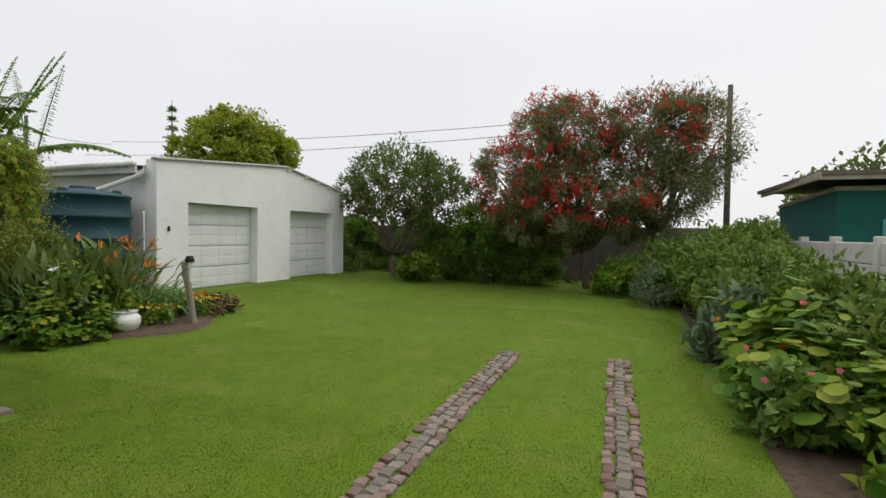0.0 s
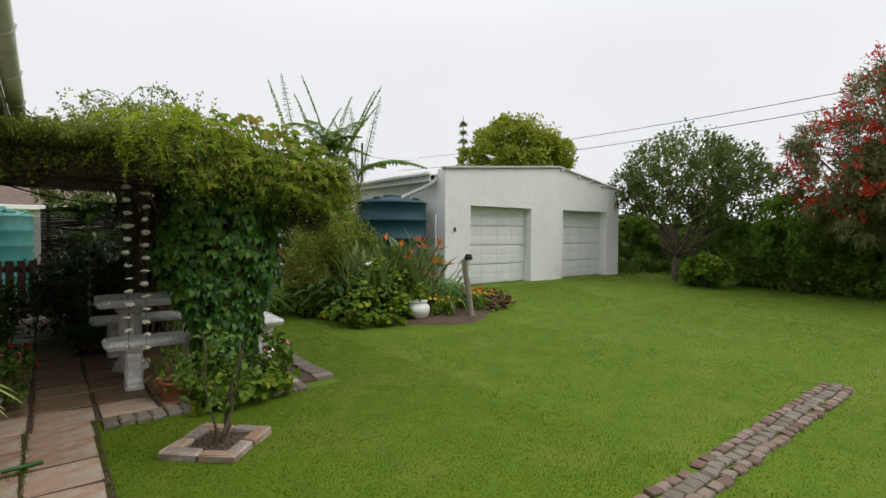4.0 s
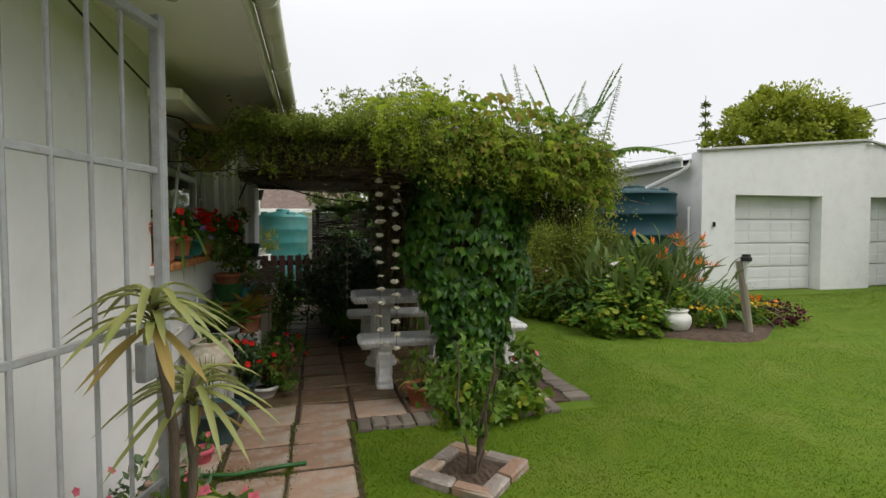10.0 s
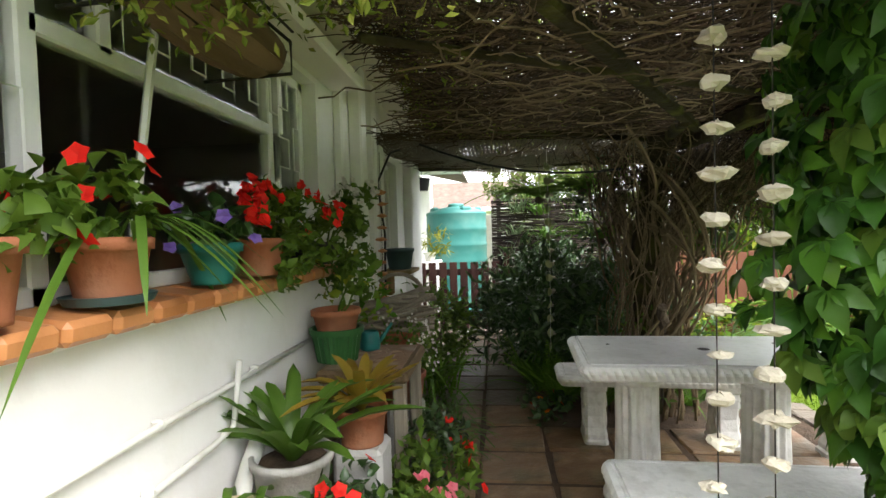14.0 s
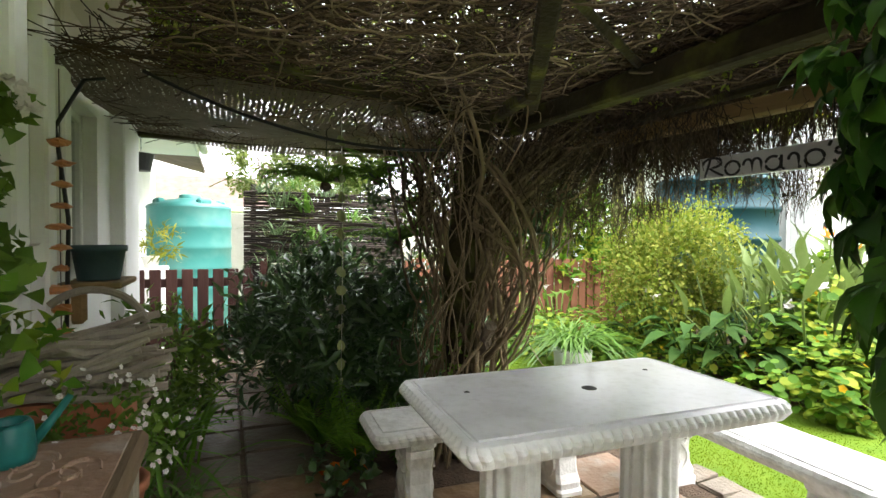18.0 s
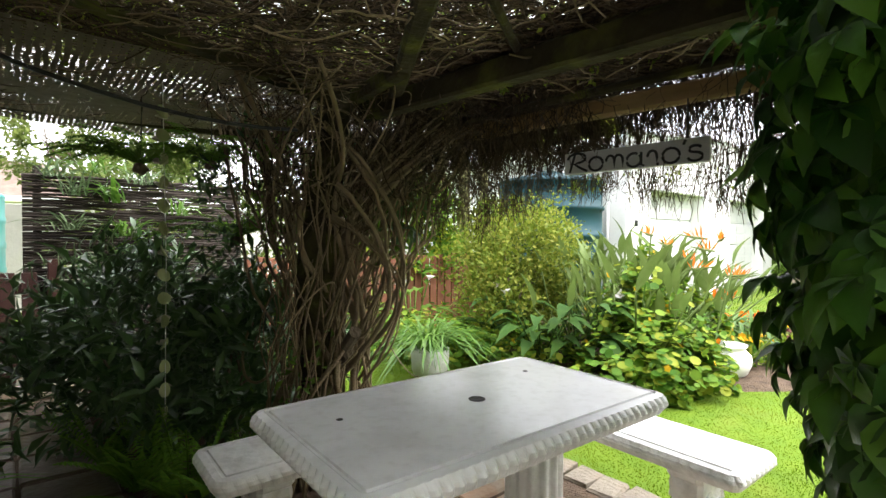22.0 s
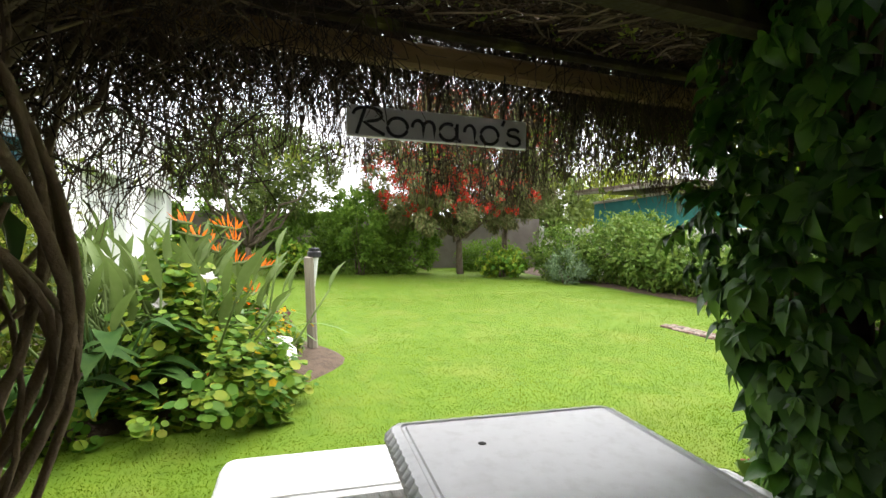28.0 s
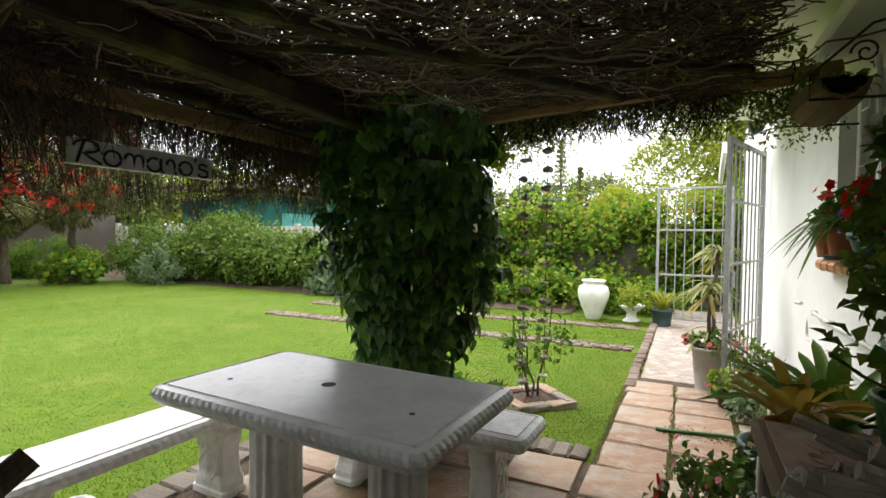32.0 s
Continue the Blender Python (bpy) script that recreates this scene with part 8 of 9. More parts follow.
plant_stand((0.32, 6.08, 0), 0.43, 0.56, 0.785, "low plant stand with a worn brown carved top")
gp = pot("flower_pot", "ribbed green plastic pot holding a terracotta pot of leaves", (0.15, 6.0, 0.79), 0.1, 0.128, 0.165, "green_pot", ribs=26)
p = pot("flower_pot", "terracotta coloured plastic pot set in a green pot", (0.15, 6.0, 0.91), 0.088, 0.115, 0.135, "terracotta")
potted(p, [((0.06, 0.02, 0.28), (0.12, 0.12, 0.14)), ((0.14, 0.1, 0.14), (0.1, 0.12, 0.1))], 95, "nasturtium", 0.05, 0.036, None)


def urn_on_block():
    t = thing("cement_block", "grey cement block used as a pot stand", "block", (0.2, 4.87, 0))
    g = Geo()
    cbox(g, (0, 0, 0.18), (0.2, 0.26, 0.36), 0.02)
    part("block", g, M["cement_pot"], t)
    u = thing("glazed_jar", "large old cream-glazed jar with a bulb plant on a cement block", "pot", (0.2, 4.85, 0.36))
    g = Geo()
    lathe(g, [(0, 0), (0.1, 0), (0.105, 0.02), (0.15, 0.09), (0.168, 0.16), (0.155, 0.22), (0.125, 0.255), (0.13, 0.275), (0.138, 0.285), (0.13, 0.29), (0.115, 0.27), (0, 0.26)], (0, 0, 0), 36)
    part("vessel", g, M["glaze"], u, smooth=True)
    draping(u, (0, 0, 0.26), 7, 0.3, 0.035, "strap", 1.5, 1.5)


urn_on_block()
tp = pot("flower_pot", "large teal-green plastic pot with thin reeds", (0.28, 4.52, 0), 0.13, 0.175, 0.26, "slate_pot")
g = Geo()
n = 12
blades(g, np.c_[rng.normal(0, 0.05, (n, 2)), np.full(n, 0.22)], np.c_[rng.normal(0, 0.12, (n, 2)), np.ones(n)], 0.42, 0.012, 0.08, 5)
part("reeds", g, M["strap"], tp)
pp = pot("flower_pot", "small magenta plastic pot with a seedling", (0.27, 4.2, 0), 0.05, 0.065, 0.11, "pink")
potted(pp, [((0, 0, 0.14), (0.06, 0.06, 0.04))], 40, "shrub", 0.04, 0.03, "pink", nf=2, fr=0.02)
sp = pot("flower_pot", "slate blue plastic pot with red impatiens by the wall", (0.36, 5.27, 0), 0.085, 0.11, 0.2, "slate_pot")
potted(sp, [((0.0, 0.05, 0.36), (0.17, 0.18, 0.17))], 480, "dark_leaf", 0.05, 0.035, "red", nf=18, fr=0.032)
wp = pot("flower_pot", "white bowl with pink impatiens on the paving", (0.53, 5.38, 0), 0.07, 0.12, 0.13, "white_pot")
potted(wp, [((0.05, 0.0, 0.28), (0.2, 0.2, 0.14)), ((0.16, -0.02, 0.16), (0.1, 0.12, 0.1))], 560, "shrub", 0.045, 0.03, "pink", nf=20, fr=0.028)
fp = pot("flower_pot", "grey bucket with a large bromeliad on the wall side", (0.2, 5.3, 0.42), 0.11, 0.14, 0.22, "cement_pot")
b = thing("cement_block", "cement block under the grey bucket", "block", (0.2, 5.3, 0))
g = Geo()
cbox(g, (0, 0, 0.21), (0.24, 0.26, 0.42), 0.02)
part("block", g, M["cement_pot"], b)


def bromeliad_in(parent, at, n, L, W, mat):
    for k in range(n):
        a = k * 2.4 + rng.normal(0, 0.2)
        ln = rng.uniform(0.25, 1.0)
        g = Geo()
        blades(g, [at], [[math.cos(a) * ln, math.sin(a) * ln, 1]], L * rng.uniform(0.7, 1.1), W, rng.uniform(0.3, 0.8), 8, 0.3)
        part("strap_leaf", g, M[mat], parent)


bromeliad_in(fp, (0, 0, 0.18), 28, 0.55, 0.07, "strap")
bp = pot("flower_pot", "pot with an orange-tinged bromeliad beside the stand", (0.38, 5.58, 0.56), 0.085, 0.1, 0.15, "terracotta")
b = thing("cement_block", "cement block under the orange bromeliad", "block", (0.38, 5.58, 0))
g = Geo()
cbox(g, (0, 0, 0.28), (0.2, 0.2, 0.56), 0.02)
part("block", g, M["cement_pot"], b)
bromeliad_in(bp, (0, 0, 0.13), 22, 0.4, 0.06, "bromeliad")
sp2 = pot("flower_pot", "brown pot with soft green leaves and red flowers", (0.58, 5.75, 0), 0.09, 0.12, 0.22, "terracotta")
potted(sp2, [((0.06, 0, 0.34), (0.16, 0.18, 0.14))], 320, "shrub", 0.06, 0.03, "red", nf=6, fr=0.03)
gp2 = pot("flower_pot", "terracotta pot with a wilted plant by the bench", (1.8, 4.86, 0), 0.09, 0.13, 0.2, "terracotta")
potted(gp2, [((0, 0, 0.32), (0.16, 0.14, 0.12))], 130, "shrub", 0.07, 0.025, None)
g = Geo()
p, o = clusters([((0, 0, 0.28), (0.18, 0.16, 0.12))], 60, 10, 0.3)
foliage(g, p, o, 0.08, 0.02, up=-0.5)
part("dry_leaves", g, M["dry_leaf"], gp2)
for x, y, n in ((0.6, 6.6, 60), (0.62, 7.0, 60), (0.5, 7.4, 60)):
    strap_clump("grassy_plant", "grassy plants at the foot of the stand by the path", (x - 0.05, y, 0), n, 0.42, 0.018, "strap", 0.08, 1.1, 1.1)
b = bush("impatiens", "dark leaved plants with red flowers beside the path", [((0.58, 6.3, 0.2), (0.14, 0.25, 0.2))], 260, "dark_leaf", 0.06, 0.04, 16, 0.3, "leaf", category="plant", stems=False)
flowers(b, np.array([(0.1, -0.1, 0.3), (0.08, 0.05, 0.36), (0.12, 0.12, 0.24)]), 0.03, "red")


def log_pile():
    t = thing("log_pile", "stack of grey driftwood sticks on a brick base by the wall", "wood", (0.25, 6.75, 0))
    g = Geo()
    cbox(g, (0, 0.05, 0.4), (0.34, 0.34, 0.8), 0.015)
    part("brick_base", g, M["terracotta"], t)
    for k in range(34):
        g = Geo()
        z = 0.82 + (k // 5) * 0.026
        y = -0.14 + (k % 5) * 0.06 + rng.normal(0, 0.01)
        lift = rng.normal(0.03, 0.03)
        tube(g, bend((-0.2 + rng.normal(0, 0.03), y, z - lift / 2), (0.24 + rng.normal(0, 0.05), y + rng.normal(0, 0.04), z + lift), 0, 5, 0.012), rng.uniform(0.008, 0.017), 7)
        part("stick", g, M["post_wood"], t)
    g = Geo()
    a = np.linspace(0.2, 2.4, 12)
    tube(g, np.stack([0.05 + 0.17 * np.cos(a), 0.1 + 0 * a, 0.98 + 0.16 * np.sin(a)], -1), 0.014, 7)
    part("stick", g, M["post_wood"], t)


log_pile()
wf = pot("flower_pot", "pot of white and pink small flowers beside the sticks", (0.4, 6.47, 0.42), 0.09, 0.115, 0.18, "terracotta")
b = thing("cement_block", "cement block under the white-flowered pot", "block", (0.4, 6.47, 0))
g = Geo()
cbox(g, (0, 0, 0.21), (0.2, 0.2, 0.42), 0.02)
part("block", g, M["cement_pot"], b)
potted(wf, [((-0.06, 0.0, 0.32), (0.24, 0.13, 0.13))], 420, "shrub", 0.03, 0.02, "white_petal", nf=200, fr=0.01)
strap_clump("grassy_plant", "leafy fern-like plant behind the sticks", (0.36, 7.85, 0), 80, 0.85, 0.03, "fern", 0.1, 0.9, 0.7)
bush("grassy_plant", "bright green leafy plants along the shaded wall", [((0.35, 8.4, 0.45), (0.25, 0.5, 0.45))], 900, "shrub", 0.1, 0.03, 40, 0.25, "leaf", category="plant")
hp = thing("wall_shelf", "small wooden wall shelf with a grey pot", "shelf", (0.02, 7.66, 1.1))
g = Geo()
cbox(g, (0.14, 0, 0.0), (0.26, 0.42, 0.03), 0.008)
part("board", g, M["timber"], hp)
g = Geo()
cbox(g, (0.05, 0, -0.1), (0.08, 0.05, 0.2), 0.02)
part("bracket", g, M["timber"], hp)
pot("flower_pot", "square grey plastic pot on the wall shelf", (0.16, 7.66, 1.115), 0.09, 0.115, 0.17, "slate_pot")


def hanging_basket():
    t = thing("hanging_basket", "wrought iron wall basket with a wooden trough", "basket", (0.0, 4.9, 1.95))
    # a half-round trough of rough boards lined with fibre
    for k in range(6):
        g = Geo()
        a0, a1 = radians(185 + k * 29), radians(185 + k * 29 + 27.5)
        ys = np.linspace(-0.31, 0.31, 9)
        v = []
        for rr in (1.0, 0.9):
            for aa in (a0, a1):
                for yy in ys:
                    r = (0.06 + 0.06 * math.sqrt(max(0.0, 1 - (yy / 0.33) ** 2))) * rr
                    v.append((0.19 + r * math.cos(aa) * 1.05, yy, 0.06 + r * math.sin(aa) + rng.normal(0, 0.002)))
        m = 9
        q = []
        for i in range(m - 1):
            q += [[i, i + 1, m + i + 1, m + i], [2 * m + i + 1, 2 * m + i, 3 * m + i, 3 * m + i + 1], [i + 1, i, 2 * m + i, 2 * m + i + 1], [m + i, m + i + 1, 3 * m + i + 1, 3 * m + i]]
        q += [[0, m, 3 * m, 2 * m], [m - 1, 3 * m - 1, 4 * m - 1, 2 * m - 1]]
        g.add(np.array(v), None, q)
        part("trough_board", g, M["bark_board"], t)
    g = Geo()
    sheet(g, (0.09, -0.29, 0.05), (0.2, 0, 0), (0, 0.58, 0), 8, 18, lambda u, v: 0.015 * np.sin(u * 3.1) + 0.006 * np.sin(40 * v + 23 * u))
    part("soil", g, M["soil"], t)
    for y in (-0.28, 0.28):
        g = Geo()
        tube(g, [(0.0, y, 0.28), (0.1, y, 0.26), (0.3, y, 0.08), (0.3, y, -0.02), (0.0, y, -0.03)], 0.006, 5)
        part("iron_bracket", g, M["iron"], t)
        a = np.linspace(0, 9, 26)
        g = Geo()
        tube(g, np.stack([0.12 + 0.05 * (1 - a / 11) * np.cos(a), np.full(26, y), 0.15 + 0.05 * (1 - a / 11) * np.sin(a)], -1), 0.005, 5)
        part("scroll", g, M["iron"], t)
    for y in (-0.12, 0.12):
        a = np.linspace(0, 9, 26)
        g = Geo()
        tube(g, np.stack([np.full(26, 0.3), y + 0.06 * (1 - a / 11) * np.cos(a), 0.2 + 0.06 * (1 - a / 11) * np.sin(a)], -1), 0.005, 5)
        part("scroll", g, M["iron"], t)
    g = Geo()
    tube(g, [(0.3, -0.3, 0.12), (0.3, 0.3, 0.12)], 0.005, 5)
    part("rail", g, M["iron"], t)
    g = Geo()
    p, o = clusters([((0.18, 0, 0.1), (0.1, 0.3, 0.06))], 120, 14, 0.3)
    foliage(g, p, o, 0.05, 0.02)
    part("trailing_leaves", g, M["jasmine"], t)


hanging_basket()
t = thing("hanging_pot", "black plastic pot hanging under the wing eave", "pot", (-0.1, 10.9, 2.02))
g = Geo()
lathe(g, [(0, 0), (0.09, 0), (0.13, 0.18), (0.12, 0.18), (0, 0.15)], (0, 0, 0), 18)
part("vessel", g, M["black"], t)
g = Geo()
tube(g, [(0, 0.0, 0.18), (0, 0, 0.4)], 0.004, 4)
part("hook", g, M["iron"], t)
t = pot("flower_pot", "white pot with a yellowing plant on the tank side", (-0.1, 11.6, 0.95), 0.07, 0.1, 0.14, "white_pot")
potted(t, [((0.1, 0, 0.3), (0.25, 0.2, 0.18))], 160, "yellow_strap", 0.12, 0.02, None)
b = thing("pot_shelf", "white painted ledge carrying pots beyond the gate", "shelf", (-0.2, 11.6, 0))
g = Geo()
cbox(g, (0, 0, 0.475), (0.5, 0.9, 0.95), 0.012)
part("ledge", g, M["plaster"], b)


# Stone chains hanging at the pergola corner
def stone_chain(x, y, z0, z1, n, label, mat="stone"):
    t = thing("stone_chain", label, "ornament", (x, y, z1))
    g = Geo()
    tube(g, [(0, 0, 0.25), (0, 0, z0 - z1)], 0.002, 4)
    part("cord", g, M["iron"], t)
    for k in range(n):
        z = (z0 - z1) * (k + 0.5) / n
        g = Geo()
        ball(g, (rng.normal(0, 0.006), 0, z), rng.uniform(0.028, 0.042), 9, 6, rng.uniform(0.32, 0.6), 0.17)
        part("stone", g, M[mat], t)


stone_chain(1.46, 4.85, 0.5, 1.9, 13, "hanging chain of flat pale stones on a cord")
stone_chain(1.59, 4.85, 0.45, 1.85, 13, "second hanging chain of flat pale stones")
stone_chain(1.42, 8.0, 0.45, 2.0, 13, "hanging chain of pale shells before the shade border")
stone_chain(0.12, 7.2, 0.9, 1.75, 10, "hanging chain of terracotta pieces on the wall", "sill")

# Dracaena and pots by the gate
dp = pot("flower_pot", "tall grey cement pot with a dracaena", (0.53, 2.72, 0), 0.11, 0.15, 0.4, "cement_pot")


def dracaena(parent, at, heads):
    for hx, hy, hz, n, L in heads:
        g = Geo()
        tube(g, bend(at, (hx, hy, hz), 0, 5, 0.012), [0.018, 0.017, 0.016, 0.015, 0.014], 7)
        part("stem", g, M["bark"], parent)
        for k in range(n):
            a = k * 2.4
            ln = rng.uniform(0.2, 1.3)
            g = Geo()
            blades(g, [(hx, hy, hz - 0.02 - 0.1 * rng.random())], [[math.cos(a) * ln, math.sin(a) * ln, 1]], L * rng.uniform(0.75, 1.15), 0.032, rng.uniform(0.9, 1.9), 9, 0.3)
            part("strap_leaf", g, M["dracaena"], parent)
        for k in range(4):
            a = rng.uniform(0, 6.28)
            g = Geo()
            blades(g, [(hx, hy, hz - 0.1)], [[math.cos(a), math.sin(a), -0.4]], L * 0.75, 0.045, 0.8, 7, 0.2)
            part("dry_leaf", g, M["dry_leaf"], parent)


dracaena(dp, (0, 0, 0.36), ((-0.05, -0.14, 1.27, 32, 0.23), (0.02, 0.04, 0.95, 30, 0.24), (0.0, -0.06, 0.55, 18, 0.22)))
potted(dp, [((0, 0, 0.44), (0.17, 0.17, 0.07))], 190, "shrub", 0.05, 0.035, "pink", nf=11, fr=0.032)
bk = pot("flower_pot", "small black pot with trailing leaves by the gate", (0.4, 3.2, 0), 0.08, 0.1, 0.15, "black")
potted(bk, [((0, 0, 0.2), (0.14, 0.14, 0.1))], 160, "nasturtium", 0.06, 0.04, "pink", nf=4)
for x, y, z, mt, fl in ((0.2, 3.0, 0.2, "shrub", "pink"), (0.22, 3.45, 0.18, "silver", None), (0.2, 2.5, 0.22, "shrub", "pink")):
    b = bush("potted_shrub", "loose mixed plants growing at the foot of the wall", [((x, y, z), (0.18, 0.22, z))], 240, mt, 0.07, 0.035, 16, 0.3, "leaf", category="plant")
    if fl:
        flowers(b, rng.normal(0, 1, (6, 3)) * (0.1, 0.12, 0.03) + [0, 0, 2 * z], 0.022, fl)
g = Geo()
tube(g, [(0.15, 2.3, 0.25), (0.45, 3.1, 0.55)], 0.012, 6)
solid("bamboo_cane", g, M["post_wood"], "bare garden cane leaning among the pots", "cane")

# Far end of the path
pb = pot("flower_pot", "slate blue pot with yellow-green strap leaves at the path end", (1.05, -0.55, 0), 0.12, 0.155, 0.26, "slate_pot")
n = 60
a = rng.uniform(0, 6.28, n)
ln = rng.uniform(0.2, 0.9, n)
g = Geo()
blades(g, np.c_[rng.normal(0, 0.04, (n, 2)), np.full(n, 0.24)], np.stack([np.cos(a) * ln, np.sin(a) * ln, np.ones(n)], -1), 0.48, 0.03, 0.5, 7)
part("leaves", g, M["yellow_strap"], pb)
t = thing("garden_urn", "tall white glazed urn on the lawn before the hedge", "urn", (2.08, -0.68, 0))
g = Geo()
lathe(g, [(0, 0), (0.11, 0), (0.12, 0.03), (0.17, 0.16), (0.235, 0.34), (0.25, 0.44), (0.22, 0.53), (0.16, 0.57), (0.17, 0.6), (0.19, 0.615), (0.19, 0.635), (0.15, 0.635), (0.13, 0.58), (0, 0.55)], (0, 0, 0), 40)
part("vessel", g, M["white_pot"], t, smooth=True)
t = thing("bird_bath", "small white pedestal bowl with a plant", "bowl", (1.5, -0.72, 0))
g = Geo()
lathe(g, [(0, 0), (0.13, 0), (0.13, 0.03), (0.08, 0.06), (0.07, 0.14), (0.1, 0.17), (0.19, 0.24), (0.2, 0.27), (0.17, 0.26), (0, 0.24)], (0, 0, 0), 32)
part("bowl", g, M["cement"], t, smooth=True)
g = Geo()
p, o = clusters([((0, 0, 0.38), (0.2, 0.2, 0.14))], 240, 20, 0.3)
foliage(g, p, o, 0.07, 0.05)
part("leaves", g, M["creeper_new"], t)

# Bed things
t = thing("bed_pot", "squat white glazed pot at the bed edge", "pot", (5.78, 6.78, 0.05))
g = Geo()
lathe(g, [(0, 0), (0.12, 0), (0.17, 0.05), (0.205, 0.14), (0.195, 0.21), (0.15, 0.255), (0.145, 0.27), (0.165, 0.29), (0.165, 0.3), (0.14, 0.3), (0.125, 0.26), (0, 0.25)], (0, 0, 0), 36)
part("vessel", g, M["white_pot"], t, smooth=True)


def solar_post():
    t = thing("solar_post", "leaning grey wooden post with a solar lamp on top", "lamp", (6.62, 6.38, 0.05))
    g = Geo()
    tube(g, [(0, 0, -0.05), (-0.06, 0.03, 0.5), (-0.13, 0.06, 0.98)], [0.055, 0.05, 0.048], 8)
    part("post", g, M["post_wood"], t)
    g = Geo()
    lathe(g, [(0, 0.62), (0.012, 0.64), (0.045, 0.93), (0.05, 0.94)], (-0.08, 0.0, 0.04), 12)
    part("lamp_cone", g, M["lamp_glass"], t, "frosted solar lamp cone")
    g = Geo()
    lathe(g, [(0.05, 0.935), (0.07, 0.94), (0.07, 0.99), (0.055, 1.0), (0.055, 1.03), (0, 1.035)], (-0.08, 0.0, 0.04), 12)
    part("lamp_head", g, M["black"], t)


solar_post()


def wire_edging():
    t = thing("wire_edging", "short piece of dark hooped wire edging before the pillar", "edging", (2.1, 4.62, 0))
    for k in range(4):
        g = Geo()
        a = np.linspace(0, np.pi, 9)
        tube(g, np.concatenate([[(0.1 * k, 0, 0)], np.stack([0.1 * k + 0.05 - 0.05 * np.cos(a), 0 * a, 0.25 + 0.06 * np.sin(a)], -1), [(0.1 * k + 0.1, 0, 0)]]), 0.004, 5)
        part("hoop", g, M["iron"], t)
    g = Geo()
    tube(g, [(0, 0, 0.18), (0.4, 0, 0.18)], 0.004, 5)
    part("wire", g, M["steel"], t)


wire_edging()
t = thing("garden_hose", "green garden hose lying across the paving", "hose", (0.3, 3.95, 0.03))
g = Geo()
tube(g, [(0, 0, 0.02), (0.2, -0.03, 0.015), (0.45, 0.02, 0.012), (0.6, 0.03, 0.012)], 0.013, 7)
part("hose", g, M["green_pot"], t, smooth=True)


def disc_string():
    """Pale green shell discs threaded on a wire before the ferns."""
    t = thing("disc_string", "string of pale green shell discs hanging from the net", "wind chime", (1.37, 7.74, 0))
    g = Geo()
    tube(g, [(0, 0, 0.4), (0.01, 0, 1.2), (0, 0, 2.05)], 0.0018, 4)
    part("wire", g, M["pvc"], t)
    for k in range(14):
        g = Geo()
        z = 0.45 + k * 0.112
        rx, ry = rng.normal(0, 14), rng.normal(18, 12)
        v = []
        for zz, r in ((-0.002, 0.034), (0.002, 0.034)):
            a = np.arange(12) * np.pi / 6
            rr = r * (1 + 0.12 * np.sin(2 * a + k))
            v.append(np.stack([rr * np.cos(a), rr * np.sin(a) * 0.8, np.full(12, zz) + 0.004 * np.cos(2 * a)], -1))
        v = np.concatenate(v) @ np.array(turn(rx, 60 + ry, k * 50)).T + (0, 0, z)
        g.add(v, [[0, i + 1, i] for i in range(1, 11)] + [[12, 12 + i, 13 + i] for i in range(1, 11)], [[i, (i + 1) % 12, 12 + (i + 1) % 12, 12 + i] for i in range(12)])
        part("disc", g, M["disc"], t)


disc_string()


def watering_can(at):
    t = thing("watering_can", "small teal plastic watering can on the stand", "watering can", at, rz=35)
    g = Geo()
    lathe(g, [(0, 0), (0.05, 0), (0.055, 0.02), (0.048, 0.09), (0.042, 0.1), (0.038, 0.1), (0.038, 0.09), (0, 0.02)], (0, 0, 0), 20)
    part("body", g, M["teal_pot"], t, smooth=True)
    g = Geo()
    tube(g, [(0.045, 0, 0.03), (0.09, 0, 0.08), (0.13, 0, 0.13)], [0.014, 0.011, 0.009], 8)
    part("spout", g, M["teal_pot"], t, smooth=True)
    g = Geo()
    a = np.linspace(-1.3, 1.3, 10)
    tube(g, np.stack([-0.045 - 0.035 * np.cos(a), 0 * a, 0.055 + 0.04 * np.sin(a)], -1), 0.006, 6)
    part("handle", g, M["teal_pot"], t, smooth=True)


watering_can((0.26, 6.22, 0.7875))

# ---- paving, tracks and grass: many small pieces ----
path = thing("path", "path of terracotta paving slabs along the house", "path", (0, 0, 0), kind="structure")
slab_cache = {}


def slab_mesh(w, d, h, mat, v):
    key = (round(w, 3), round(d, 3), mat, v)
    if key not in slab_cache:
        g = Geo()
        cbox(g, (0, 0, 0), (w, d, h), 0.012)
        vs = g.v[0]
        vs[:, :2] += rng.normal(0, 0.004, (len(vs), 2))
        vs[vs[:, 2] > 0, 2] += rng.normal(0, 0.0025, (vs[:, 2] > 0).sum())
        slab_cache[key] = g.mesh("slab", M[mat], False)
    return slab_cache[key]


def lay(parent, name, x, y, z, w, d, mat, h=0.05, tilt=0.4, rz=0.6):
    ob = new(name, slab_mesh(w, d, h, mat, int(rng.integers(0, 4))))
    ob.parent = parent
    ob.matrix_basis = pose(x + rng.normal(0, 0.005), y + rng.normal(0, 0.005), z, rng.normal(0, tilt), rng.normal(0, tilt), rng.normal(0, rz))
    return ob


# slabs before the patio
ys = [2.78 + 0.39 * k for k in range(5)]
for k, y in enumerate(ys):
    lay(path, "slab", 1.0, y + 0.17, 0.004, 0.38, 0.355, "slab", 0.05, 0.7, 1.0)
    lay(path, "slab", 0.6, y + 0.17, 0.002, 0.38, 0.355, "slab", 0.05, 0.7, 1.0)
    lay(path, "slab", 0.2, y + 0.17, 0.0, 0.37, 0.355, "slab", 0.05, 0.7, 1.0)
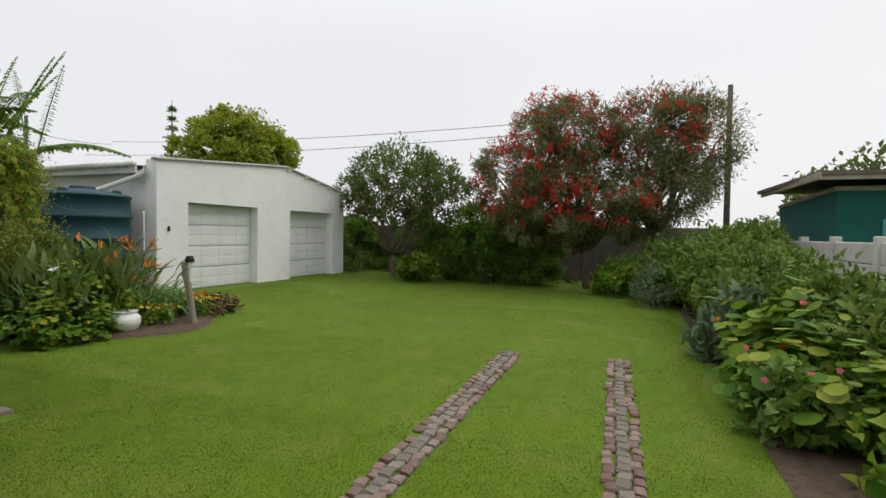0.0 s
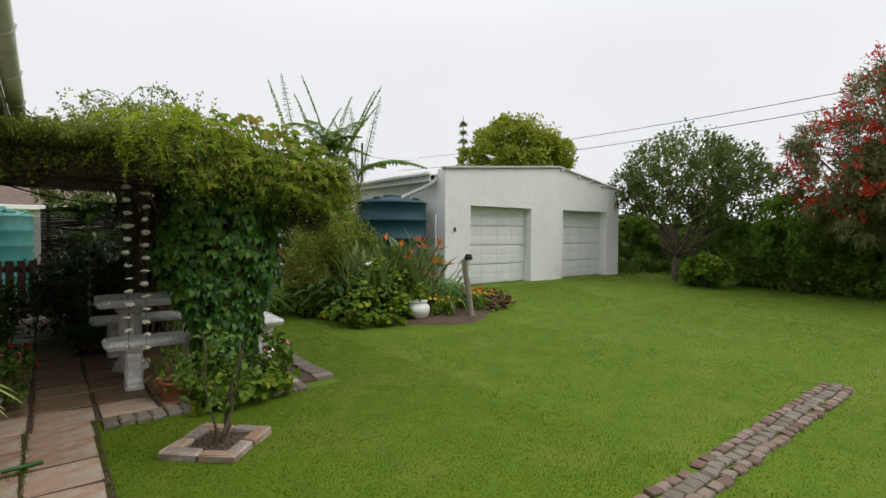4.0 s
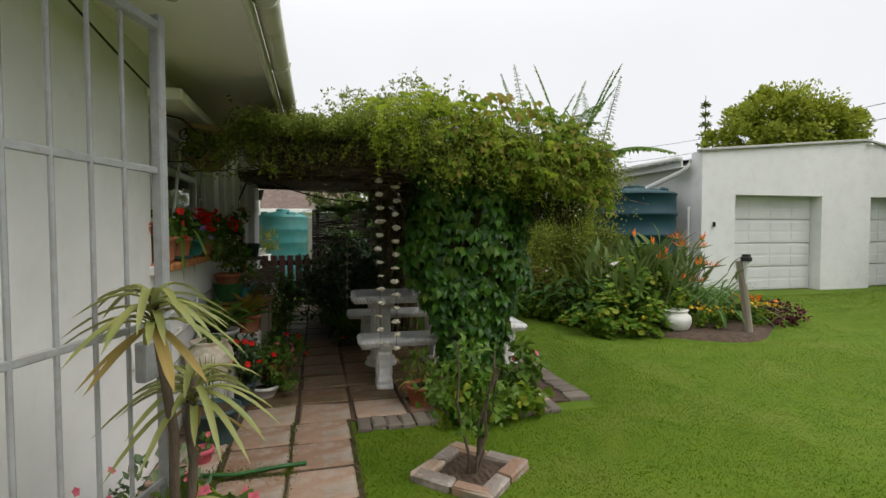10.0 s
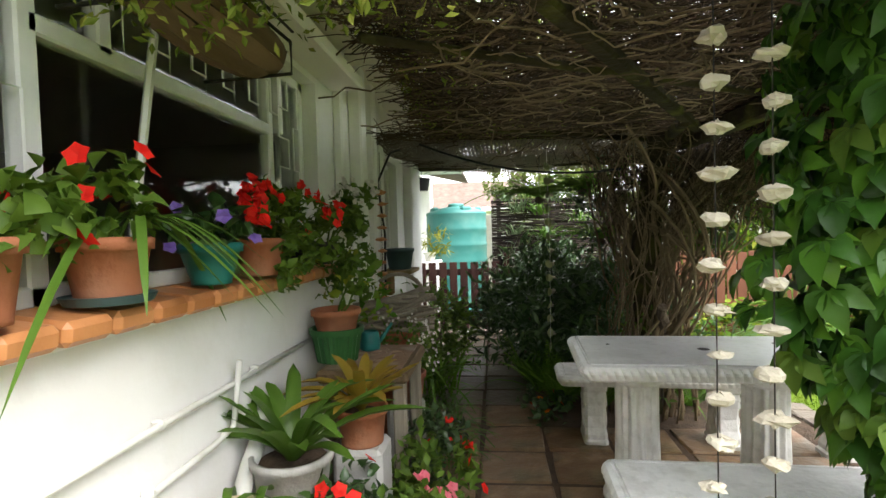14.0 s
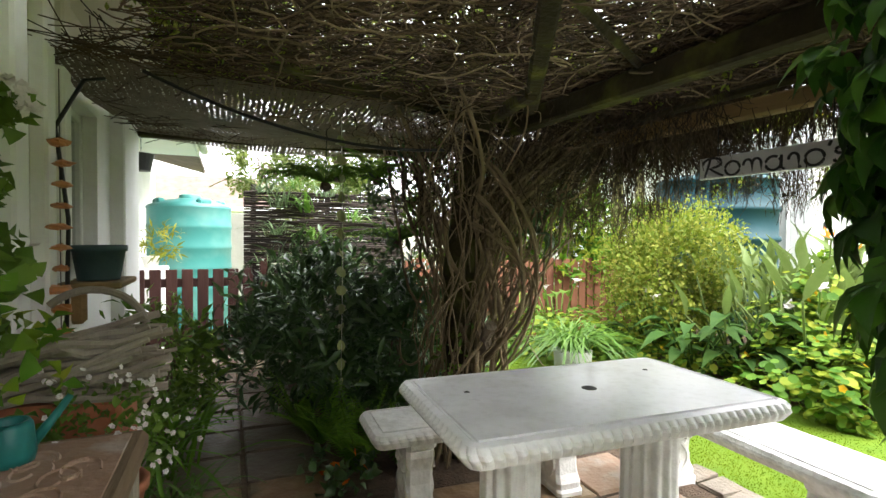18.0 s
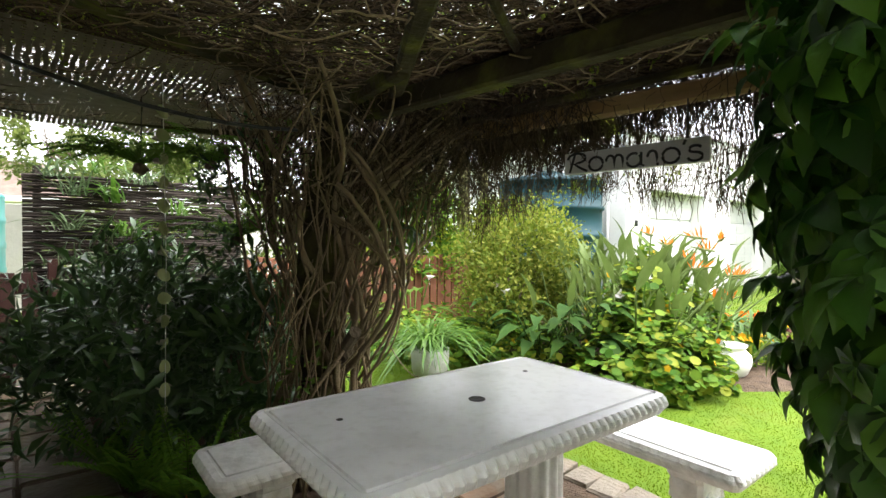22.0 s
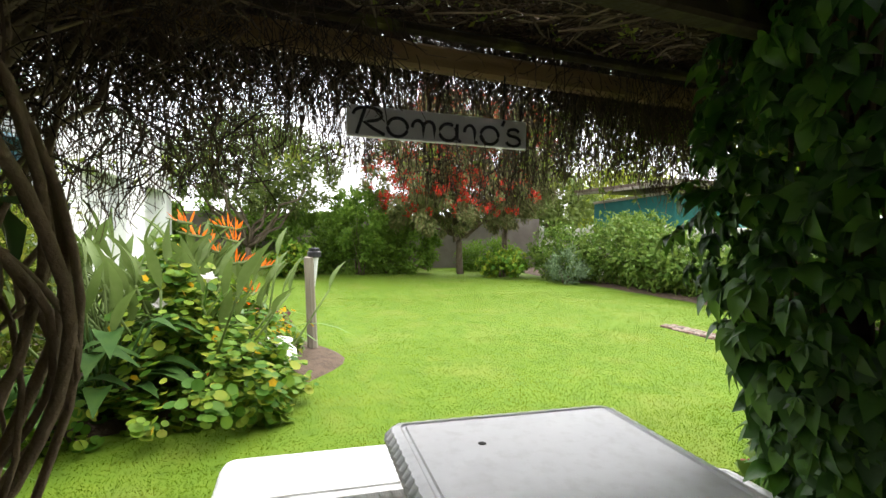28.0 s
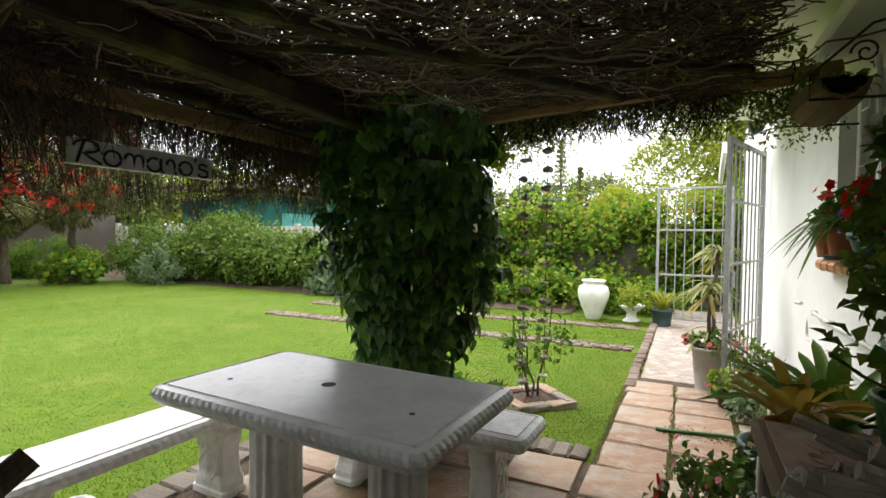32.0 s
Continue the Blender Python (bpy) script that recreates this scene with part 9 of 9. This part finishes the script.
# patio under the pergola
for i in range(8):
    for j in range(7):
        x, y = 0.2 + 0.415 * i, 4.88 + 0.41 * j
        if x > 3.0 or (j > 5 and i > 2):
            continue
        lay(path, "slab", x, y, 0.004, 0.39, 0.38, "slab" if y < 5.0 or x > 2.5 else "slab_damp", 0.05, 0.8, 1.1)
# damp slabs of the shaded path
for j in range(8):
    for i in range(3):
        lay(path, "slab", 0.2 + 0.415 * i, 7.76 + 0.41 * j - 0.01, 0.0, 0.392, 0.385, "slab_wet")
# worn concrete stretch
g = Geo()
sheet(g, (0.0, -2.4, 0.012), (1.1, 0, 0), (0, 5.1, 0), 22, 90, lambda u, v: 0.006 * np.sin(u * 9 + v * 23) + 0.004 * np.sin(v * 60))
solid("pavement", g, M["slab_pale"], "worn pale concrete path with cracked patches", "path", "structure", smooth=True)
g = Geo()
wall_box(g, 0.0, 1.22, 2.6, 4.68, -0.1, 0.017)
wall_box(g, 0.0, 3.05, 4.68, 7.56, -0.1, 0.018)
wall_box(g, -0.0, 1.3, 7.56, 11.4, -0.1, 0.014)
joints = solid("pavement_bed", g, M["soil"], "dark earth joints between the paving slabs", "path", "structure")

edging = thing("brick_edging", "border of worn bricks along path and patio", "edging", (0, 0, 0), kind="structure")
for k in range(24):
    lay(edging, "brick", 1.16, -2.2 + 0.222 * k, 0.012, 0.1, 0.212, "brick", 0.06, 1.2, 1.5)
for k in range(15):
    lay(edging, "brick", 1.3 + 0.108 * k, 4.56 + 0.0 * k, 0.008, 0.1, 0.2, "cobble", 0.06, 1.2, 2)
for k in range(18):
    lay(edging, "brick", 3.14, 4.75 + 0.165 * k, 0.006, 0.2, 0.155, "cobble", 0.06, 1.2, 3)

# the two wheel tracks
for nm, y0, y1, x1 in (("north", 1.355, 1.405, 6.93), ("south", -0.1, 0.105, 7.08)):
    tr = thing("wheel_track", "strip of worn brick and cobble pavers sunk in the lawn", "wheel track", (0, 0, 0), kind="structure")
    n = 50
    for k in range(n):
        s = k / (n - 1)
        x = 1.34 + (x1 - 1.34) * s
        yc = y0 + (y1 - y0) * s
        for c, (off, mt) in enumerate(((-0.095, "brick"), (0.0, "cobble"), (0.09, "brick"))):
            if mt == "brick" and rng.random() < 0.04:
                continue
            lay(tr, "paver", x + rng.normal(0, 0.006) + (0.05 if c == 1 else 0), yc + off + rng.normal(0, 0.008), 0.004 + float(height(x, yc)), 0.108, 0.076 if c != 1 else 0.096, mt, 0.05, 2.0, 3)
# rose surround
sq = thing("rose_surround", "diamond of pale bricks round the rose bed", "edging", (1.85, 3.68, 0), 45, kind="structure")
for side in range(4):
    for k in range(2):
        a = side * 90
        m = turn(0, 0, a) @ np.array([-0.12 + 0.255 * k, -0.215, 0.02])
        ob = new("brick", slab_mesh(0.245, 0.1, 0.06, "slab" if k else "slab_pale", side))
        ob.parent = sq
        ob.matrix_basis = pose(*m, rng.normal(0, 2), rng.normal(0, 2), a + rng.normal(0, 2))
g = Geo()
sheet(g, (-0.2, -0.2, 0.012), (0.4, 0, 0), (0, 0.4, 0), 14, 14, lambda u, v: 0.02 * np.sin(u * 3.14) * np.sin(v * 3.14) + 0.004 * np.sin(40 * u + 31 * v))
part("soil", g, M["soil"], sq)
# soil of the long border
g = Geo()
sheet(g, (2.5, -3.0, 0.006), (15.5, 0, 0), (0, 2.05, 0), 60, 10, lambda u, v: 0.05 * np.sin(v * 3.1) + 0.01 * np.sin(u * 90 + v * 20))
solid("border_soil", g, M["soil"], "dark soil of the long shrub border", "flower bed", "structure", smooth=True)
g = Geo()
sheet(g, (0.95, 7.0, 0.008), (1.95, 0, 0), (0, 3.5, 0), 16, 20, lambda u, v: 0.02 * np.sin(u * 3.1) * np.sin(v * 8))
solid("shade_soil", g, M["soil"], "dark soil of the shaded border under the vine", "flower bed", "structure", smooth=True)


def lawn_grass():
    parts = []
    for x0, x1, y0, y1, dens, L, W in ((1.2, 4.2, -0.95, 7.8, 8500, 0.016, 0.0042), (2.8, 4.2, 7.8, 10.3, 5500, 0.016, 0.005), (4.2, 7.0, -0.95, 10.3, 5000, 0.014, 0.0055), (7.0, 11.0, -0.95, 8.7, 2600, 0.013, 0.008), (11.0, 17.4, -0.3, 9.0, 900, 0.012, 0.014)):
        n = int((x1 - x0) * (y1 - y0) * dens)
        x, y = rng.uniform(x0, x1, n), rng.uniform(y0, y1, n)
        keep = np.ones(n, bool)
        keep &= ~((x < 3.2) & (y > 4.5) & (y < 7.7)) & ~((x < 2.85) & (y > 7.6))
        keep &= ~((abs((x - 6.35) / 1.72) ** 2 + abs((y - 8.2) / 1.82) ** 2) < 1.0)
        for ya, yb, xe in ((1.355, 1.405, 7.0), (-0.1, 0.105, 7.15)):
            yc = ya + (yb - ya) * (x - 1.34) / (xe - 1.34)
            keep &= ~((abs(y - yc) < 0.13 + 0.015 * np.sin(x * 31)) & (x < xe))
        keep &= ~((abs(x - 1.85) + abs(y - 3.68)) < 0.36)
        keep &= y > -0.95 + 0.25 * np.sin(x * 1.3) - (x < 4.5) * 0.0
        x, y = x[keep], y[keep]
        m = len(x)
        p = np.stack([x, y, height(x, y) - 0.004], -1)
        d = rng.normal(0, 0.6, (m, 3))
        d[:, 2] = 0.7
        parts.append((p, d, L * rng.uniform(0.6, 1.25, m), W))
    t = thing("lawn_grass", "short mown green lawn grass with yellow patches", "grass", (0, 0, 0), kind="stuff")
    for p, d, L, W in parts:
        g = Geo()
        simple_leaves(g, p, d, rng.normal(0, 0.5, (len(p), 3)) + [0, 0, 1.0], L, W)
        part("blades", g, M["grass"], t, kind="stuff")
    # tufts in the paving joints
    g = Geo()
    n = 1500
    x = rng.choice([0.4, 0.8, 1.2], n) + rng.normal(0, 0.012, n)
    y = rng.uniform(2.8, 4.7, n)
    k = rng.random(n) < 0.35
    y[k] = 3.95 + rng.normal(0, 0.06, k.sum())
    x[k] = rng.uniform(0.3, 0.85, k.sum())
    d = rng.normal(0, 0.5, (n, 3))
    d[:, 2] = 0.8
    simple_leaves(g, np.stack([x, y, np.full(n, 0.016)], -1), d, rng.normal(0, 1, (n, 3)), 0.03, 0.005)
    part("joint_tufts", g, M["grass"], t, kind="stuff")


lawn_grass()
